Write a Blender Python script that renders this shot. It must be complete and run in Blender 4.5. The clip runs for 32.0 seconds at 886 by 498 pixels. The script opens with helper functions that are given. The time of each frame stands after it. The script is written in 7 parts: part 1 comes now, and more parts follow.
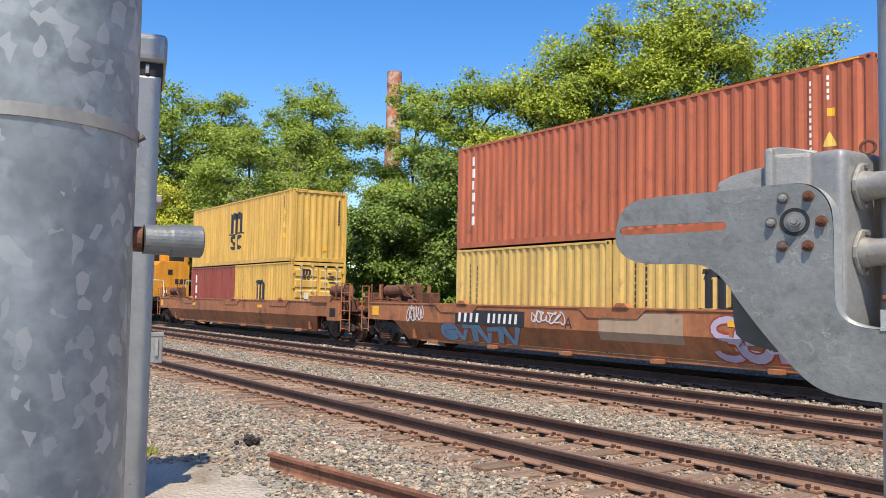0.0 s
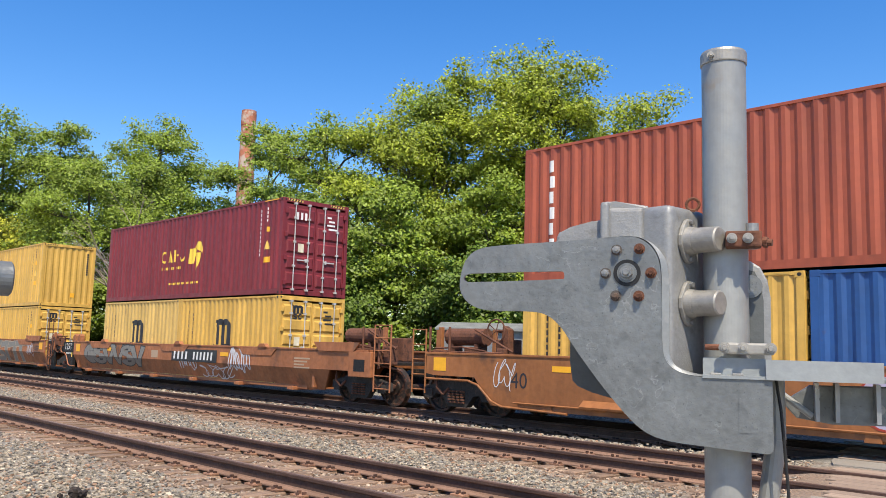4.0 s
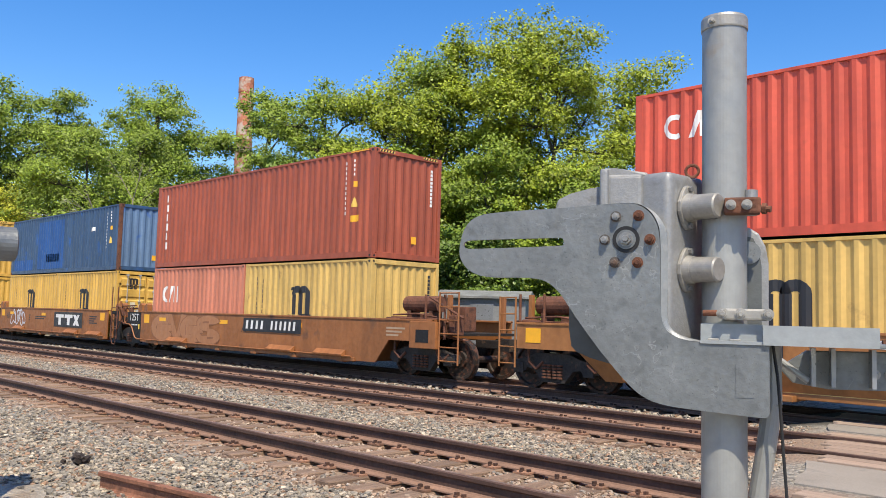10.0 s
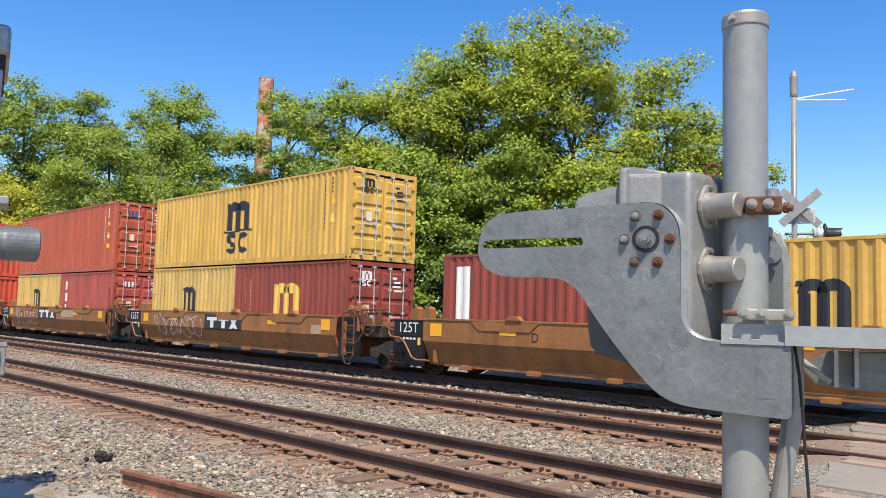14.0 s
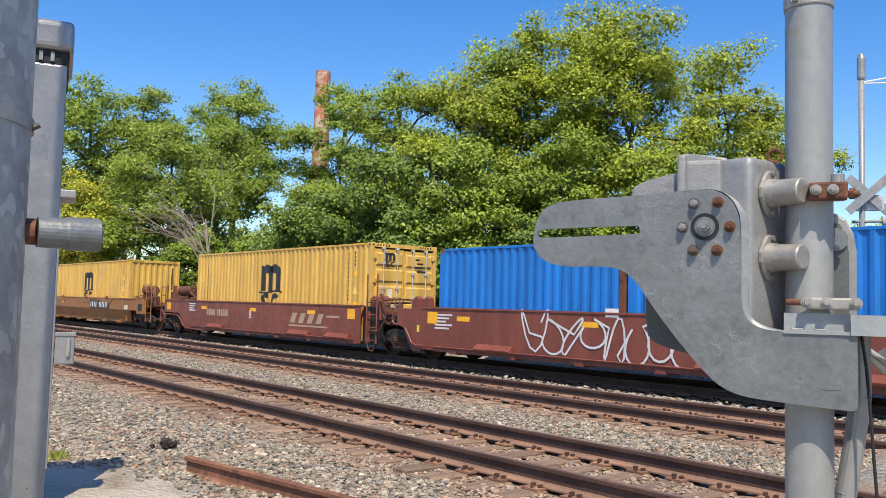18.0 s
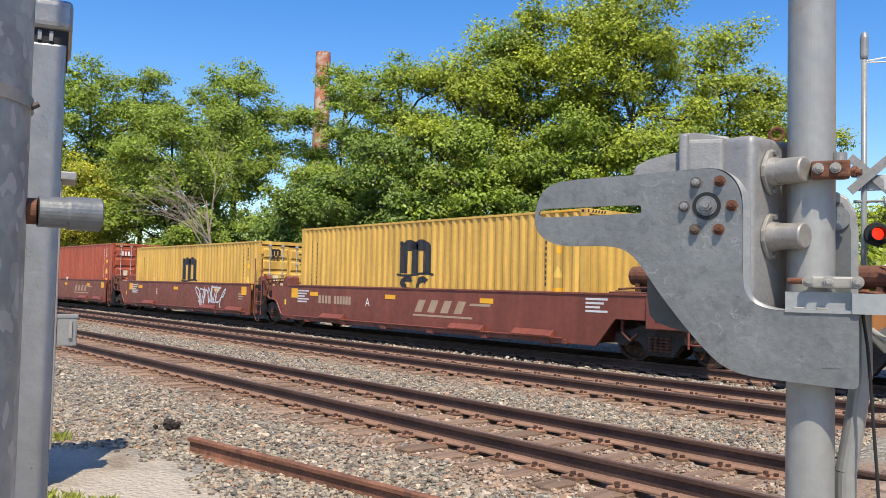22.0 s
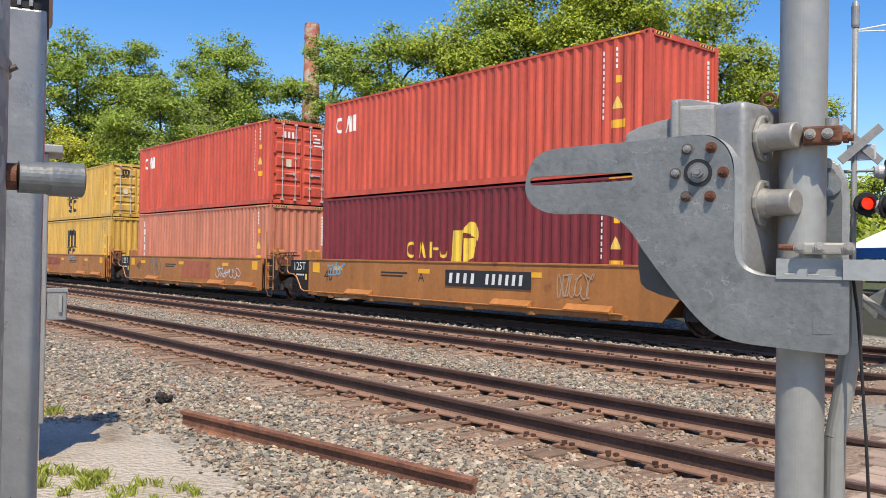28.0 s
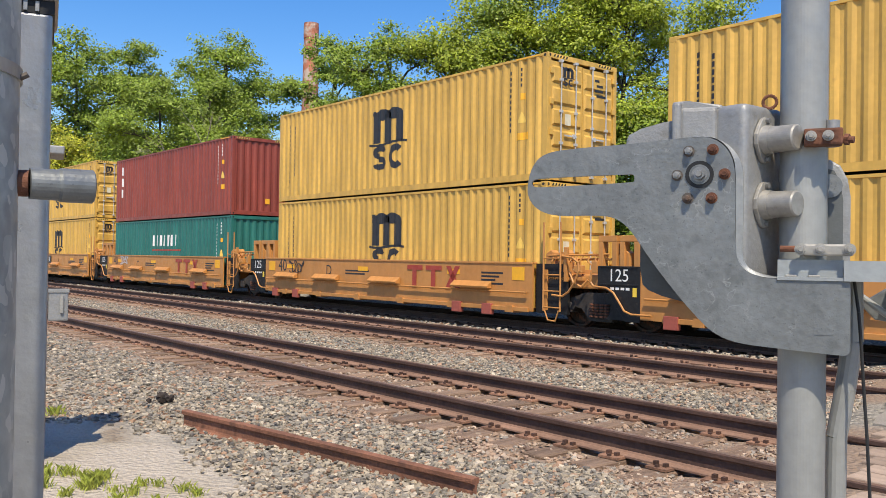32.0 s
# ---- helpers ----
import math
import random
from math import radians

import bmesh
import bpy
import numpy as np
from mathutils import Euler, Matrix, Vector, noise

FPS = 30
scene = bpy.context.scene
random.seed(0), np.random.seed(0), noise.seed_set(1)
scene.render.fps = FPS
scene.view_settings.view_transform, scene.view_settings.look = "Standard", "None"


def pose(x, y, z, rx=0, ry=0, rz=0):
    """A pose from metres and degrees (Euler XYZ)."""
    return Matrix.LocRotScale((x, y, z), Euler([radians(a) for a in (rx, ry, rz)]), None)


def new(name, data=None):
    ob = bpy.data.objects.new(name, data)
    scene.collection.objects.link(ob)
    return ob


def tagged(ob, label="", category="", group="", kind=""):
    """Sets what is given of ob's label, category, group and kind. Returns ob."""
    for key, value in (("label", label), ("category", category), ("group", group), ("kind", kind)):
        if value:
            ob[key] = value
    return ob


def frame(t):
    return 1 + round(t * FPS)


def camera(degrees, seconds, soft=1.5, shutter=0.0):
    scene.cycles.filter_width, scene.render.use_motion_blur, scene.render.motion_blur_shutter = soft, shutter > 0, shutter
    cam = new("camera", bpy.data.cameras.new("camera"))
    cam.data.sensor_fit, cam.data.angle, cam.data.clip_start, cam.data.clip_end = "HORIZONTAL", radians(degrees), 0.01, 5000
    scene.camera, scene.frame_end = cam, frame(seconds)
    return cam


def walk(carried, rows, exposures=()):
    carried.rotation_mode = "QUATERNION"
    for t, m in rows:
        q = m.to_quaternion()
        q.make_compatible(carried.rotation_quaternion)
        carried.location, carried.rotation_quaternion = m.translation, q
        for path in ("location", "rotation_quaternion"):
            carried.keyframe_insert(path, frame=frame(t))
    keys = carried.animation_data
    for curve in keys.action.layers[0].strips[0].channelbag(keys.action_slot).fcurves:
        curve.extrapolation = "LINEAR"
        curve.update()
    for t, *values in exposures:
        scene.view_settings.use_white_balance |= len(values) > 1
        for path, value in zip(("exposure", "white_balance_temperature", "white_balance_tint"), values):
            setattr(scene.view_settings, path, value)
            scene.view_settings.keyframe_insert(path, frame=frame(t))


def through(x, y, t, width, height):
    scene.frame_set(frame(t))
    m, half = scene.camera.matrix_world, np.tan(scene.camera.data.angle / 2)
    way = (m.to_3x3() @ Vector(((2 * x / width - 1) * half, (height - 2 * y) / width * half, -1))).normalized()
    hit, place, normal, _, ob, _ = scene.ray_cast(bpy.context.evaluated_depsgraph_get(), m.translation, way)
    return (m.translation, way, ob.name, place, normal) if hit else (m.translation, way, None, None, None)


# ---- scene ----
cam = camera(54.86, 32.0, soft=0.65, shutter=0.0)
PATH = [
    (0, pose(-0.0041, -0.0244, 1.4764, 93.504, -1.030, 55.580)),
    (0.5, pose(-0.0026, -0.0160, 1.4755, 94.045, -1.094, 55.232)),
    (1, pose(0.0064, -0.0088, 1.4761, 94.504, -1.092, 53.967)),
    (1.5, pose(0.0138, -0.0067, 1.4775, 94.823, -1.122, 52.310)),
    (2, pose(0.0130, -0.0065, 1.4819, 95.211, -1.154, 51.110)),
    (2.5, pose(0.0032, -0.0012, 1.4760, 95.915, -1.419, 50.090)),
    (3, pose(0.0011, 0.0040, 1.4780, 96.462, -1.523, 48.873)),
    (3.5, pose(0.0002, 0.0020, 1.4801, 96.767, -1.565, 47.087)),
    (4, pose(-0.0021, 0.0027, 1.4783, 96.704, -1.573, 45.633)),
    (4.5, pose(-0.0007, 0.0058, 1.4776, 96.227, -1.499, 44.903)),
    (6.5, pose(-0.0062, -0.0023, 1.4702, 95.449, -1.575, 45.584)),
    (7, pose(-0.0048, -0.0036, 1.4733, 95.442, -1.564, 45.593)),
    (7.5, pose(-0.0033, -0.0025, 1.4747, 95.451, -1.563, 45.585)),
    (8, pose(-0.0061, -0.0032, 1.4706, 95.359, -1.558, 45.550)),
    (8.5, pose(-0.0047, -0.0019, 1.4689, 94.946, -1.476, 45.566)),
    (9, pose(-0.0041, -0.0028, 1.4695, 94.670, -1.490, 45.549)),
    (9.5, pose(-0.0022, -0.0050, 1.4716, 94.556, -1.489, 45.568)),
    (10, pose(0.0026, -0.0057, 1.4737, 94.557, -1.509, 45.565)),
    (10.5, pose(0.0061, -0.0046, 1.4744, 94.541, -1.505, 45.675)),
    (11, pose(0.0054, -0.0058, 1.4728, 94.509, -1.487, 45.924)),
    (11.5, pose(0.0073, -0.0052, 1.4714, 94.488, -1.517, 46.296)),
    (12, pose(0.0058, -0.0048, 1.4722, 94.488, -1.584, 46.629)),
    (12.5, pose(0.0057, -0.0036, 1.4720, 94.479, -1.585, 46.826)),
    (13, pose(0.0040, -0.0033, 1.4714, 94.500, -1.624, 46.828)),
    (13.5, pose(0.0032, -0.0038, 1.4744, 94.480, -1.569, 46.828)),
    (15.5, pose(0.0032, -0.0035, 1.4757, 94.433, -1.566, 47.398)),
    (16, pose(0.0023, -0.0033, 1.4757, 94.189, -1.456, 48.293)),
    (16.5, pose(-0.0018, -0.0025, 1.4717, 93.880, -1.414, 49.187)),
    (17, pose(-0.0010, 0.0009, 1.4714, 93.792, -1.432, 49.865)),
    (17.5, pose(0.0016, 0.0029, 1.4728, 93.760, -1.473, 50.329)),
    (18, pose(0.0038, 0.0026, 1.4717, 93.759, -1.498, 50.654)),
    (18.5, pose(0.0033, 0.0024, 1.4714, 93.759, -1.479, 50.794)),
    (19, pose(0.0010, 0.0000, 1.4714, 93.758, -1.471, 50.798)),
    (19.5, pose(0.0028, 0.0019, 1.4714, 93.759, -1.474, 50.795)),
    (20, pose(0.0024, 0.0024, 1.4695, 93.756, -1.468, 50.789)),
    (20.5, pose(0.0018, 0.0012, 1.4691, 93.724, -1.451, 50.754)),
    (21, pose(-0.0014, 0.0007, 1.4672, 93.444, -1.372, 50.751)),
    (21.5, pose(-0.0017, 0.0020, 1.4660, 92.891, -1.307, 50.745)),
    (22, pose(0.0020, 0.0033, 1.4677, 92.503, -1.329, 50.739)),
    (22.5, pose(0.0021, 0.0031, 1.4687, 92.346, -1.283, 50.728)),
    (23, pose(-0.0017, 0.0045, 1.4665, 92.344, -1.273, 50.713)),
    (23.5, pose(-0.0031, 0.0079, 1.4648, 92.329, -1.274, 50.680)),
    (24, pose(-0.0017, 0.0061, 1.4671, 92.329, -1.262, 50.680)),
    (24.5, pose(0.0032, 0.0008, 1.4691, 92.325, -1.263, 50.677)),
    (25, pose(0.0034, 0.0002, 1.4687, 92.325, -1.243, 50.666)),
    (25.5, pose(0.0003, 0.0039, 1.4623, 92.312, -1.215, 50.633)),
    (27.5, pose(-0.0056, 0.0223, 1.4572, 90.793, -0.927, 50.204)),
    (28, pose(-0.0085, 0.0158, 1.4563, 90.693, -0.952, 50.164)),
    (28.5, pose(-0.0098, 0.0133, 1.4579, 90.686, -0.913, 50.179)),
    (29, pose(-0.0096, 0.0091, 1.4589, 90.679, -0.902, 50.188)),
    (29.5, pose(-0.0067, 0.0049, 1.4609, 90.663, -0.882, 50.191)),
    (30, pose(-0.0055, 0.0003, 1.4611, 90.676, -0.878, 50.182)),
    (30.5, pose(-0.0058, -0.0015, 1.4627, 90.671, -0.910, 50.166)),
    (31, pose(-0.0066, -0.0008, 1.4621, 90.645, -0.869, 50.148)),
    (31.5, pose(-0.0048, 0.0005, 1.4637, 90.629, -0.855, 50.153)),
    (32, pose(-0.0052, 0.0001, 1.4641, 90.634, -0.852, 50.141)),
]
walk(cam, PATH, [(0, 0.05), (13, 0.04), (16, 0.0), (25, -0.02), (28, -0.08), (32, -0.10)])

# ---- light ----
SUN_AZ, SUN_EL = 127.0, 58.0      # degrees: azimuth clockwise from +y, elevation
world = bpy.data.worlds.new("world")
scene.world = world
world.use_nodes = True
wn, wl = world.node_tree.nodes, world.node_tree.links
sky = wn.new("ShaderNodeTexSky")
sky.sky_type = "NISHITA"
sky.sun_disc = False
sky.sun_elevation, sky.sun_rotation = radians(SUN_EL), radians(SUN_AZ)
sky.air_density, sky.dust_density, sky.ozone_density = 1.0, 0.7, 1.6
tone = wn.new("ShaderNodeHueSaturation")
tone.inputs["Saturation"].default_value = 1.42
tone.inputs["Hue"].default_value = 0.509
wl.new(sky.outputs[0], tone.inputs["Color"])
wl.new(tone.outputs[0], wn["Background"].inputs[0])
wn["Background"].inputs[1].default_value = 0.196

sun_data = bpy.data.lights.new("sun", "SUN")
sun_data.energy, sun_data.angle, sun_data.color = 6.4, radians(0.55), (1.0, 0.895, 0.72)
sun = new("sun", sun_data)
sun.rotation_euler = Vector((math.sin(radians(SUN_AZ)) * math.cos(radians(SUN_EL)), math.cos(radians(SUN_AZ)) * math.cos(radians(SUN_EL)),
                             math.sin(radians(SUN_EL)))).to_track_quat("Z", "Y").to_euler()


# ---- materials ----
def material(name, base, rough=0.6, metal=0.0, spread=0.15, scale=1.2, fine=14.0, stain=None, stain_at=0.62, bump=0.0, bump_scale=60.0,
             island=False, per_thing=0.0, stretch=(1, 1, 1), streak=0.0):
    """Colour varied by two noises, with stains of a second colour, streaks that run down, and fine relief."""
    m = bpy.data.materials.new(name)
    m.use_nodes = True
    n, l = m.node_tree.nodes, m.node_tree.links
    b = n["Principled BSDF"]
    b.inputs["Roughness"].default_value, b.inputs["Metallic"].default_value = rough, metal
    tc, mp = n.new("ShaderNodeTexCoord"), n.new("ShaderNodeMapping")
    mp.inputs["Scale"].default_value = stretch
    l.new(tc.outputs["Object"], mp.inputs["Vector"])

    def noise_at(s, detail=4.0):
        t = n.new("ShaderNodeTexNoise")
        t.inputs["Scale"].default_value, t.inputs["Detail"].default_value = s, detail
        l.new(mp.outputs[0], t.inputs["Vector"])
        return t.outputs["Fac"]

    def ramp(source, a, b2, lo, hi):
        r = n.new("ShaderNodeMapRange")
        r.inputs[1].default_value, r.inputs[2].default_value, r.inputs[3].default_value, r.inputs[4].default_value = a, b2, lo, hi
        l.new(source, r.inputs[0])
        return r.outputs[0]

    def times_value(colour, value):
        x = n.new("ShaderNodeMix")
        x.data_type, x.blend_type = "RGBA", "MULTIPLY"
        x.inputs[0].default_value = 1.0
        l.new(colour, x.inputs[6])
        l.new(value, x.inputs[7])
        return x.outputs[2]

    rgb = n.new("ShaderNodeRGB")
    rgb.outputs[0].default_value = (*base, 1)
    c = rgb.outputs[0]
    c = times_value(c, ramp(noise_at(scale), 0.3, 0.7, 1 - spread, 1 + spread))
    c = times_value(c, ramp(noise_at(fine, 6), 0.3, 0.7, 1 - spread * 0.7, 1 + spread * 0.7))
    if per_thing or island:
        src = n.new("ShaderNodeNewGeometry").outputs["Random Per Island"] if island else n.new("ShaderNodeObjectInfo").outputs["Random"]
        w = per_thing or 0.3
        c = times_value(c, ramp(src, 0, 1, 1 - w, 1 + w))
    if stain:
        mx = n.new("ShaderNodeMix")
        mx.data_type = "RGBA"
        l.new(ramp(noise_at(scale * 3.1, 8), stain_at, stain_at + 0.12, 0, 0.85), mx.inputs[0])
        l.new(c, mx.inputs[6])
        mx.inputs[7].default_value = (*stain, 1)
        c = mx.outputs[2]
    if streak:
        s = n.new("ShaderNodeMapping")
        s.inputs["Scale"].default_value = (3.2, 3.2, 0.4)
        l.new(tc.outputs["Object"], s.inputs["Vector"])
        t = n.new("ShaderNodeTexNoise")
        t.inputs["Scale"].default_value, t.inputs["Detail"].default_value = 1.0, 7.0
        l.new(s.outputs[0], t.inputs["Vector"])
        c = times_value(c, ramp(t.outputs["Fac"], 0.35, 0.62, 1 + streak * 0.3, 1 - streak))
    l.new(c, b.inputs["Base Color"])
    l.new(ramp(noise_at(fine * 0.6), 0.3, 0.7, max(rough - 0.12, 0.03), min(rough + 0.12, 1)), b.inputs["Roughness"])
    if bump:
        bp = n.new("ShaderNodeBump")
        bp.inputs["Strength"].default_value, bp.inputs["Distance"].default_value = bump, 0.02
        l.new(noise_at(bump_scale, 5), bp.inputs["Height"])
        l.new(bp.outputs[0], b.inputs["Normal"])
    return m


def paint(name, base, stain=(0.13, 0.055, 0.03), stain_at=0.7, streak=0.22, spread=0.09, rough=0.5):
    return material(name, base, rough, 0.0, spread, 0.5, 9.0, stain, stain_at, 0.08, 30, streak=streak)


RUST = (0.13, 0.052, 0.03)
M = {
    "yellow": paint("yellow_paint", (0.63, 0.38, 0.078)),
    "yellow_pale": paint("faded_yellow_paint", (0.62, 0.41, 0.12), stain_at=0.66),
    "terracotta": paint("terracotta_paint", (0.335, 0.076, 0.036)),
    "orange": paint("faded_orange_paint", (0.43, 0.115, 0.05), stain_at=0.64),
    "salmon": paint("salmon_paint", (0.56, 0.20, 0.12)),
    "red": paint("red_paint", (0.58, 0.088, 0.048)),
    "brick": paint("brick_red_paint", (0.37, 0.078, 0.036)),
    "vermilion": paint("vermilion_paint", (0.43, 0.088, 0.04)),
    "rose": paint("rose_red_paint", (0.40, 0.078, 0.058)),
    "oxide": paint("oxide_red_paint", (0.265, 0.052, 0.033)),
    "maroon": paint("maroon_paint", (0.19, 0.02, 0.026)),
    "blue": paint("blue_paint", (0.006, 0.165, 0.56)),
    "navy": paint("navy_paint", (0.035, 0.075, 0.15), stain=(0.02, 0.10, 0.33), stain_at=0.6),
    "navy_end": paint("faded_steel_blue_paint", (0.12, 0.20, 0.33), stain=(0.015, 0.10, 0.42), stain_at=0.58),
    "royal": paint("royal_blue_paint", (0.018, 0.08, 0.26)),
    "green": paint("green_paint", (0.02, 0.15, 0.125)),
    "ink": paint("dark_ink_paint", (0.019, 0.020, 0.025), streak=0.05),
    "white": paint("white_paint", (0.78, 0.77, 0.74), streak=0.12),
    "cream": paint("cream_paint", (0.68, 0.62, 0.45), streak=0.12),
    "gold": paint("gold_paint", (0.75, 0.50, 0.10), streak=0.05),
    "amber": paint("amber_label", (0.85, 0.42, 0.02), streak=0.04),
    "logo_yellow": paint("bright_yellow_paint", (0.80, 0.55, 0.06), streak=0.05),
    "tag_white": paint("spray_white", (0.62, 0.62, 0.64), streak=0.1),
    "tag_blue": paint("spray_blue", (0.16, 0.36, 0.50), streak=0.1),
    "tag_lilac": paint("spray_lilac", (0.45, 0.40, 0.52), streak=0.1),
    "tag_grey": paint("spray_grey", (0.20, 0.19, 0.17), streak=0.1),
    "tag_tan": paint("spray_tan", (0.42, 0.30, 0.20), streak=0.1),
    "tag_clay": paint("spray_clay", (0.38, 0.17, 0.075), streak=0.1),
    "tag_rim": paint("spray_rim", (0.24, 0.095, 0.04), streak=0.1),
    "tag_red": paint("signal_red_paint", (0.36, 0.05, 0.03), streak=0.08),
    "car_tan": material("tan_car_paint", (0.40, 0.16, 0.042), 0.55, 0, 0.12, 0.6, 11, RUST, 0.66, 0.1, 30, streak=0.15),
    "car_brown": material("brown_car_paint", (0.30, 0.115, 0.036), 0.6, 0, 0.15, 0.6, 11, (0.12, 0.06, 0.035), 0.62, 0.1, 30, streak=0.2),
    "car_worn": material("worn_brown_car_paint", (0.345, 0.13, 0.052), 0.65, 0, 0.2, 0.6, 11, (0.14, 0.065, 0.035), 0.58, 0.12, 30, streak=0.18),
    "car_gold": material("gold_brown_car_paint", (0.30, 0.125, 0.038), 0.6, 0, 0.15, 0.6, 11, (0.16, 0.075, 0.03), 0.62, 0.1, 30, streak=0.2),
    "car_oxide": material("oxide_car_paint", (0.20, 0.056, 0.036), 0.55, 0, 0.12, 0.6, 11, (0.10, 0.05, 0.04), 0.68, 0.1, 30, streak=0.2),
    "car_yellow": material("new_yellow_car_paint", (0.50, 0.225, 0.06), 0.5, 0, 0.07, 0.6, 11, (0.3, 0.16, 0.06), 0.74, 0.06, 30, streak=0.12),
    "loco": paint("orange_locomotive_paint", (0.62, 0.26, 0.02)),
    "black": material("black_steel", (0.013, 0.013, 0.014), 0.6, 0.2, 0.25, 2, 20, (0.06, 0.045, 0.035), 0.6, 0.1, 40),
    "grime": material("greasy_steel", (0.026, 0.02, 0.016), 0.7, 0.3, 0.35, 3, 25, (0.10, 0.055, 0.03), 0.56, 0.25, 40),
    "rust": material("rusty_steel", (0.15, 0.062, 0.036), 0.85, 0.2, 0.3, 3, 30, (0.06, 0.03, 0.022), 0.55, 0.35, 60),
    "rail": material("dark_rusty_rail", (0.085, 0.047, 0.035), 0.75, 0.2, 0.25, 2, 30, (0.10, 0.05, 0.032), 0.62, 0.3, 60),
    "rail_foot": material("dusty_rail_foot", (0.215, 0.125, 0.085), 0.9, 0.0, 0.22, 1.6, 30, (0.19, 0.10, 0.065), 0.6, 0.3, 60),
    "spike": material("dark_spike_iron", (0.075, 0.038, 0.026), 0.85, 0.1, 0.3, 4, 40, island=True),
    "rail_head": material("dull_rail_head", (0.20, 0.135, 0.105), 0.55, 0.2, 0.25, 1.5, 40, RUST, 0.55, 0.1, 60),
    "tie": material("weathered_tie_wood", (0.25, 0.165, 0.11), 0.9, 0, 0.3, 2, 30, (0.15, 0.085, 0.055), 0.56, 0.6, 50, per_thing=0.3, stretch=(8, 1, 8)),
    "plate": material("rusty_tie_plate", (0.27, 0.145, 0.09), 0.9, 0.2, 0.35, 4, 40, (0.09, 0.05, 0.035), 0.6, 0.4, 70, island=True),
    "steel_rod": material("galvanised_rod", (0.52, 0.51, 0.49), 0.45, 0.25, 0.15, 3, 30, RUST, 0.66, 0.1, 60),
    "wheel": material("rolled_wheel_steel", (0.03, 0.021, 0.017), 0.65, 0.3, 0.3, 3, 20, RUST, 0.5, 0.2, 40),
}


# ---- building helpers ----
MESHES = {}


def finish(bm, name, mats, smooth=False):
    me = bpy.data.meshes.new(name)
    bmesh.ops.recalc_face_normals(bm, faces=bm.faces[:])
    if smooth:
        for f in bm.faces:
            f.smooth = True
    bm.to_mesh(me)
    bm.free()
    for m in mats if isinstance(mats, (list, tuple)) else [mats]:
        me.materials.append(m)
    return me


def part(name, bm, mat, parent=None, label="", at=(0, 0, 0), smooth=False):
    ob = new(name, finish(bm, name, mat, smooth))
    ob.parent, ob.location = parent, at
    if label:
        ob["label"] = label
    return ob


def piece(name, key, make, mat, parent=None, at=(0, 0, 0), label="", turn=None, smooth=False, kind=""):
    """A part whose mesh is shared by all pieces with the same key; its paint is its own."""
    me = MESHES.get(key)
    if me is None:
        bm = bmesh.new()
        make(bm)
        me = MESHES[key] = finish(bm, name, mat, smooth)
    ob = new(name, me)
    ob.parent, ob.location = parent, at
    if turn:
        ob.rotation_euler = [radians(a) for a in turn]
    if me.materials[0] != mat:
        ob.material_slots[0].link = "OBJECT"
        ob.material_slots[0].material = mat
    if label:
        ob["label"] = label
    if kind:
        tagged(ob, kind=kind)
    return ob


def thing(name, label, category, group="", at=(0, 0, 0), turn=0.0):
    ob = new(name)
    ob.empty_display_size = 0.3
    ob.location = at
    ob.rotation_euler = (0, 0, radians(turn))
    return tagged(ob, label, category, group)


def box(bm, x0, x1, y0, y1, z0, z1, bevel=0.0, segments=2):
    v = [bm.verts.new((x, y, z)) for x in (x0, x1) for y in (y0, y1) for z in (z0, z1)]
    fs = [bm.faces.new([v[i] for i in q]) for q in ((0, 1, 3, 2), (4, 6, 7, 5), (0, 4, 5, 1), (2, 3, 7, 6), (0, 2, 6, 4), (1, 5, 7, 3))]
    if bevel:
        es = list({e for f in fs for e in f.edges})
        bmesh.ops.bevel(bm, geom=es, offset=bevel, segments=segments, affect="EDGES", profile=0.6)
    return v


def prism(bm, pts, lo, hi, axis="y", bevel=0.0):
    """A closed outline pulled from lo to hi along an axis; the outline's two numbers fill the other two axes in order."""
    def at(p, w):
        return {"x": (w, p[0], p[1]), "y": (p[0], w, p[1]), "z": (p[0], p[1], w)}[axis]
    a = [bm.verts.new(at(p, lo)) for p in pts]
    b = [bm.verts.new(at(p, hi)) for p in pts]
    k = len(pts)
    caps = [bm.faces.new(a), bm.faces.new(b[::-1])]
    for i in range(k):
        bm.faces.new((a[i], b[i], b[(i + 1) % k], a[(i + 1) % k]))
    if bevel:
        es = list({e for f in caps for e in f.edges})
        bmesh.ops.bevel(bm, geom=es, offset=bevel, segments=2, affect="EDGES", profile=0.6)


def tube(bm, p, q, r, r2=None, n=12, caps=True):
    p, q = Vector(p), Vector(q)
    d = (q - p).normalized()
    s = d.orthogonal().normalized()
    t = d.cross(s)
    r2 = r if r2 is None else r2
    a = [bm.verts.new(p + (s * math.cos(i * math.tau / n) + t * math.sin(i * math.tau / n)) * r) for i in range(n)]
    b = [bm.verts.new(q + (s * math.cos(i * math.tau / n) + t * math.sin(i * math.tau / n)) * r2) for i in range(n)]
    for i in range(n):
        bm.faces.new((a[i], a[(i + 1) % n], b[(i + 1) % n], b[i]))
    if caps:
        bm.faces.new(a[::-1])
        bm.faces.new(b)


def pipe(bm, pts, r, n=8):
    for p, q in zip(pts, pts[1:]):
        tube(bm, p, q, r, n=n)


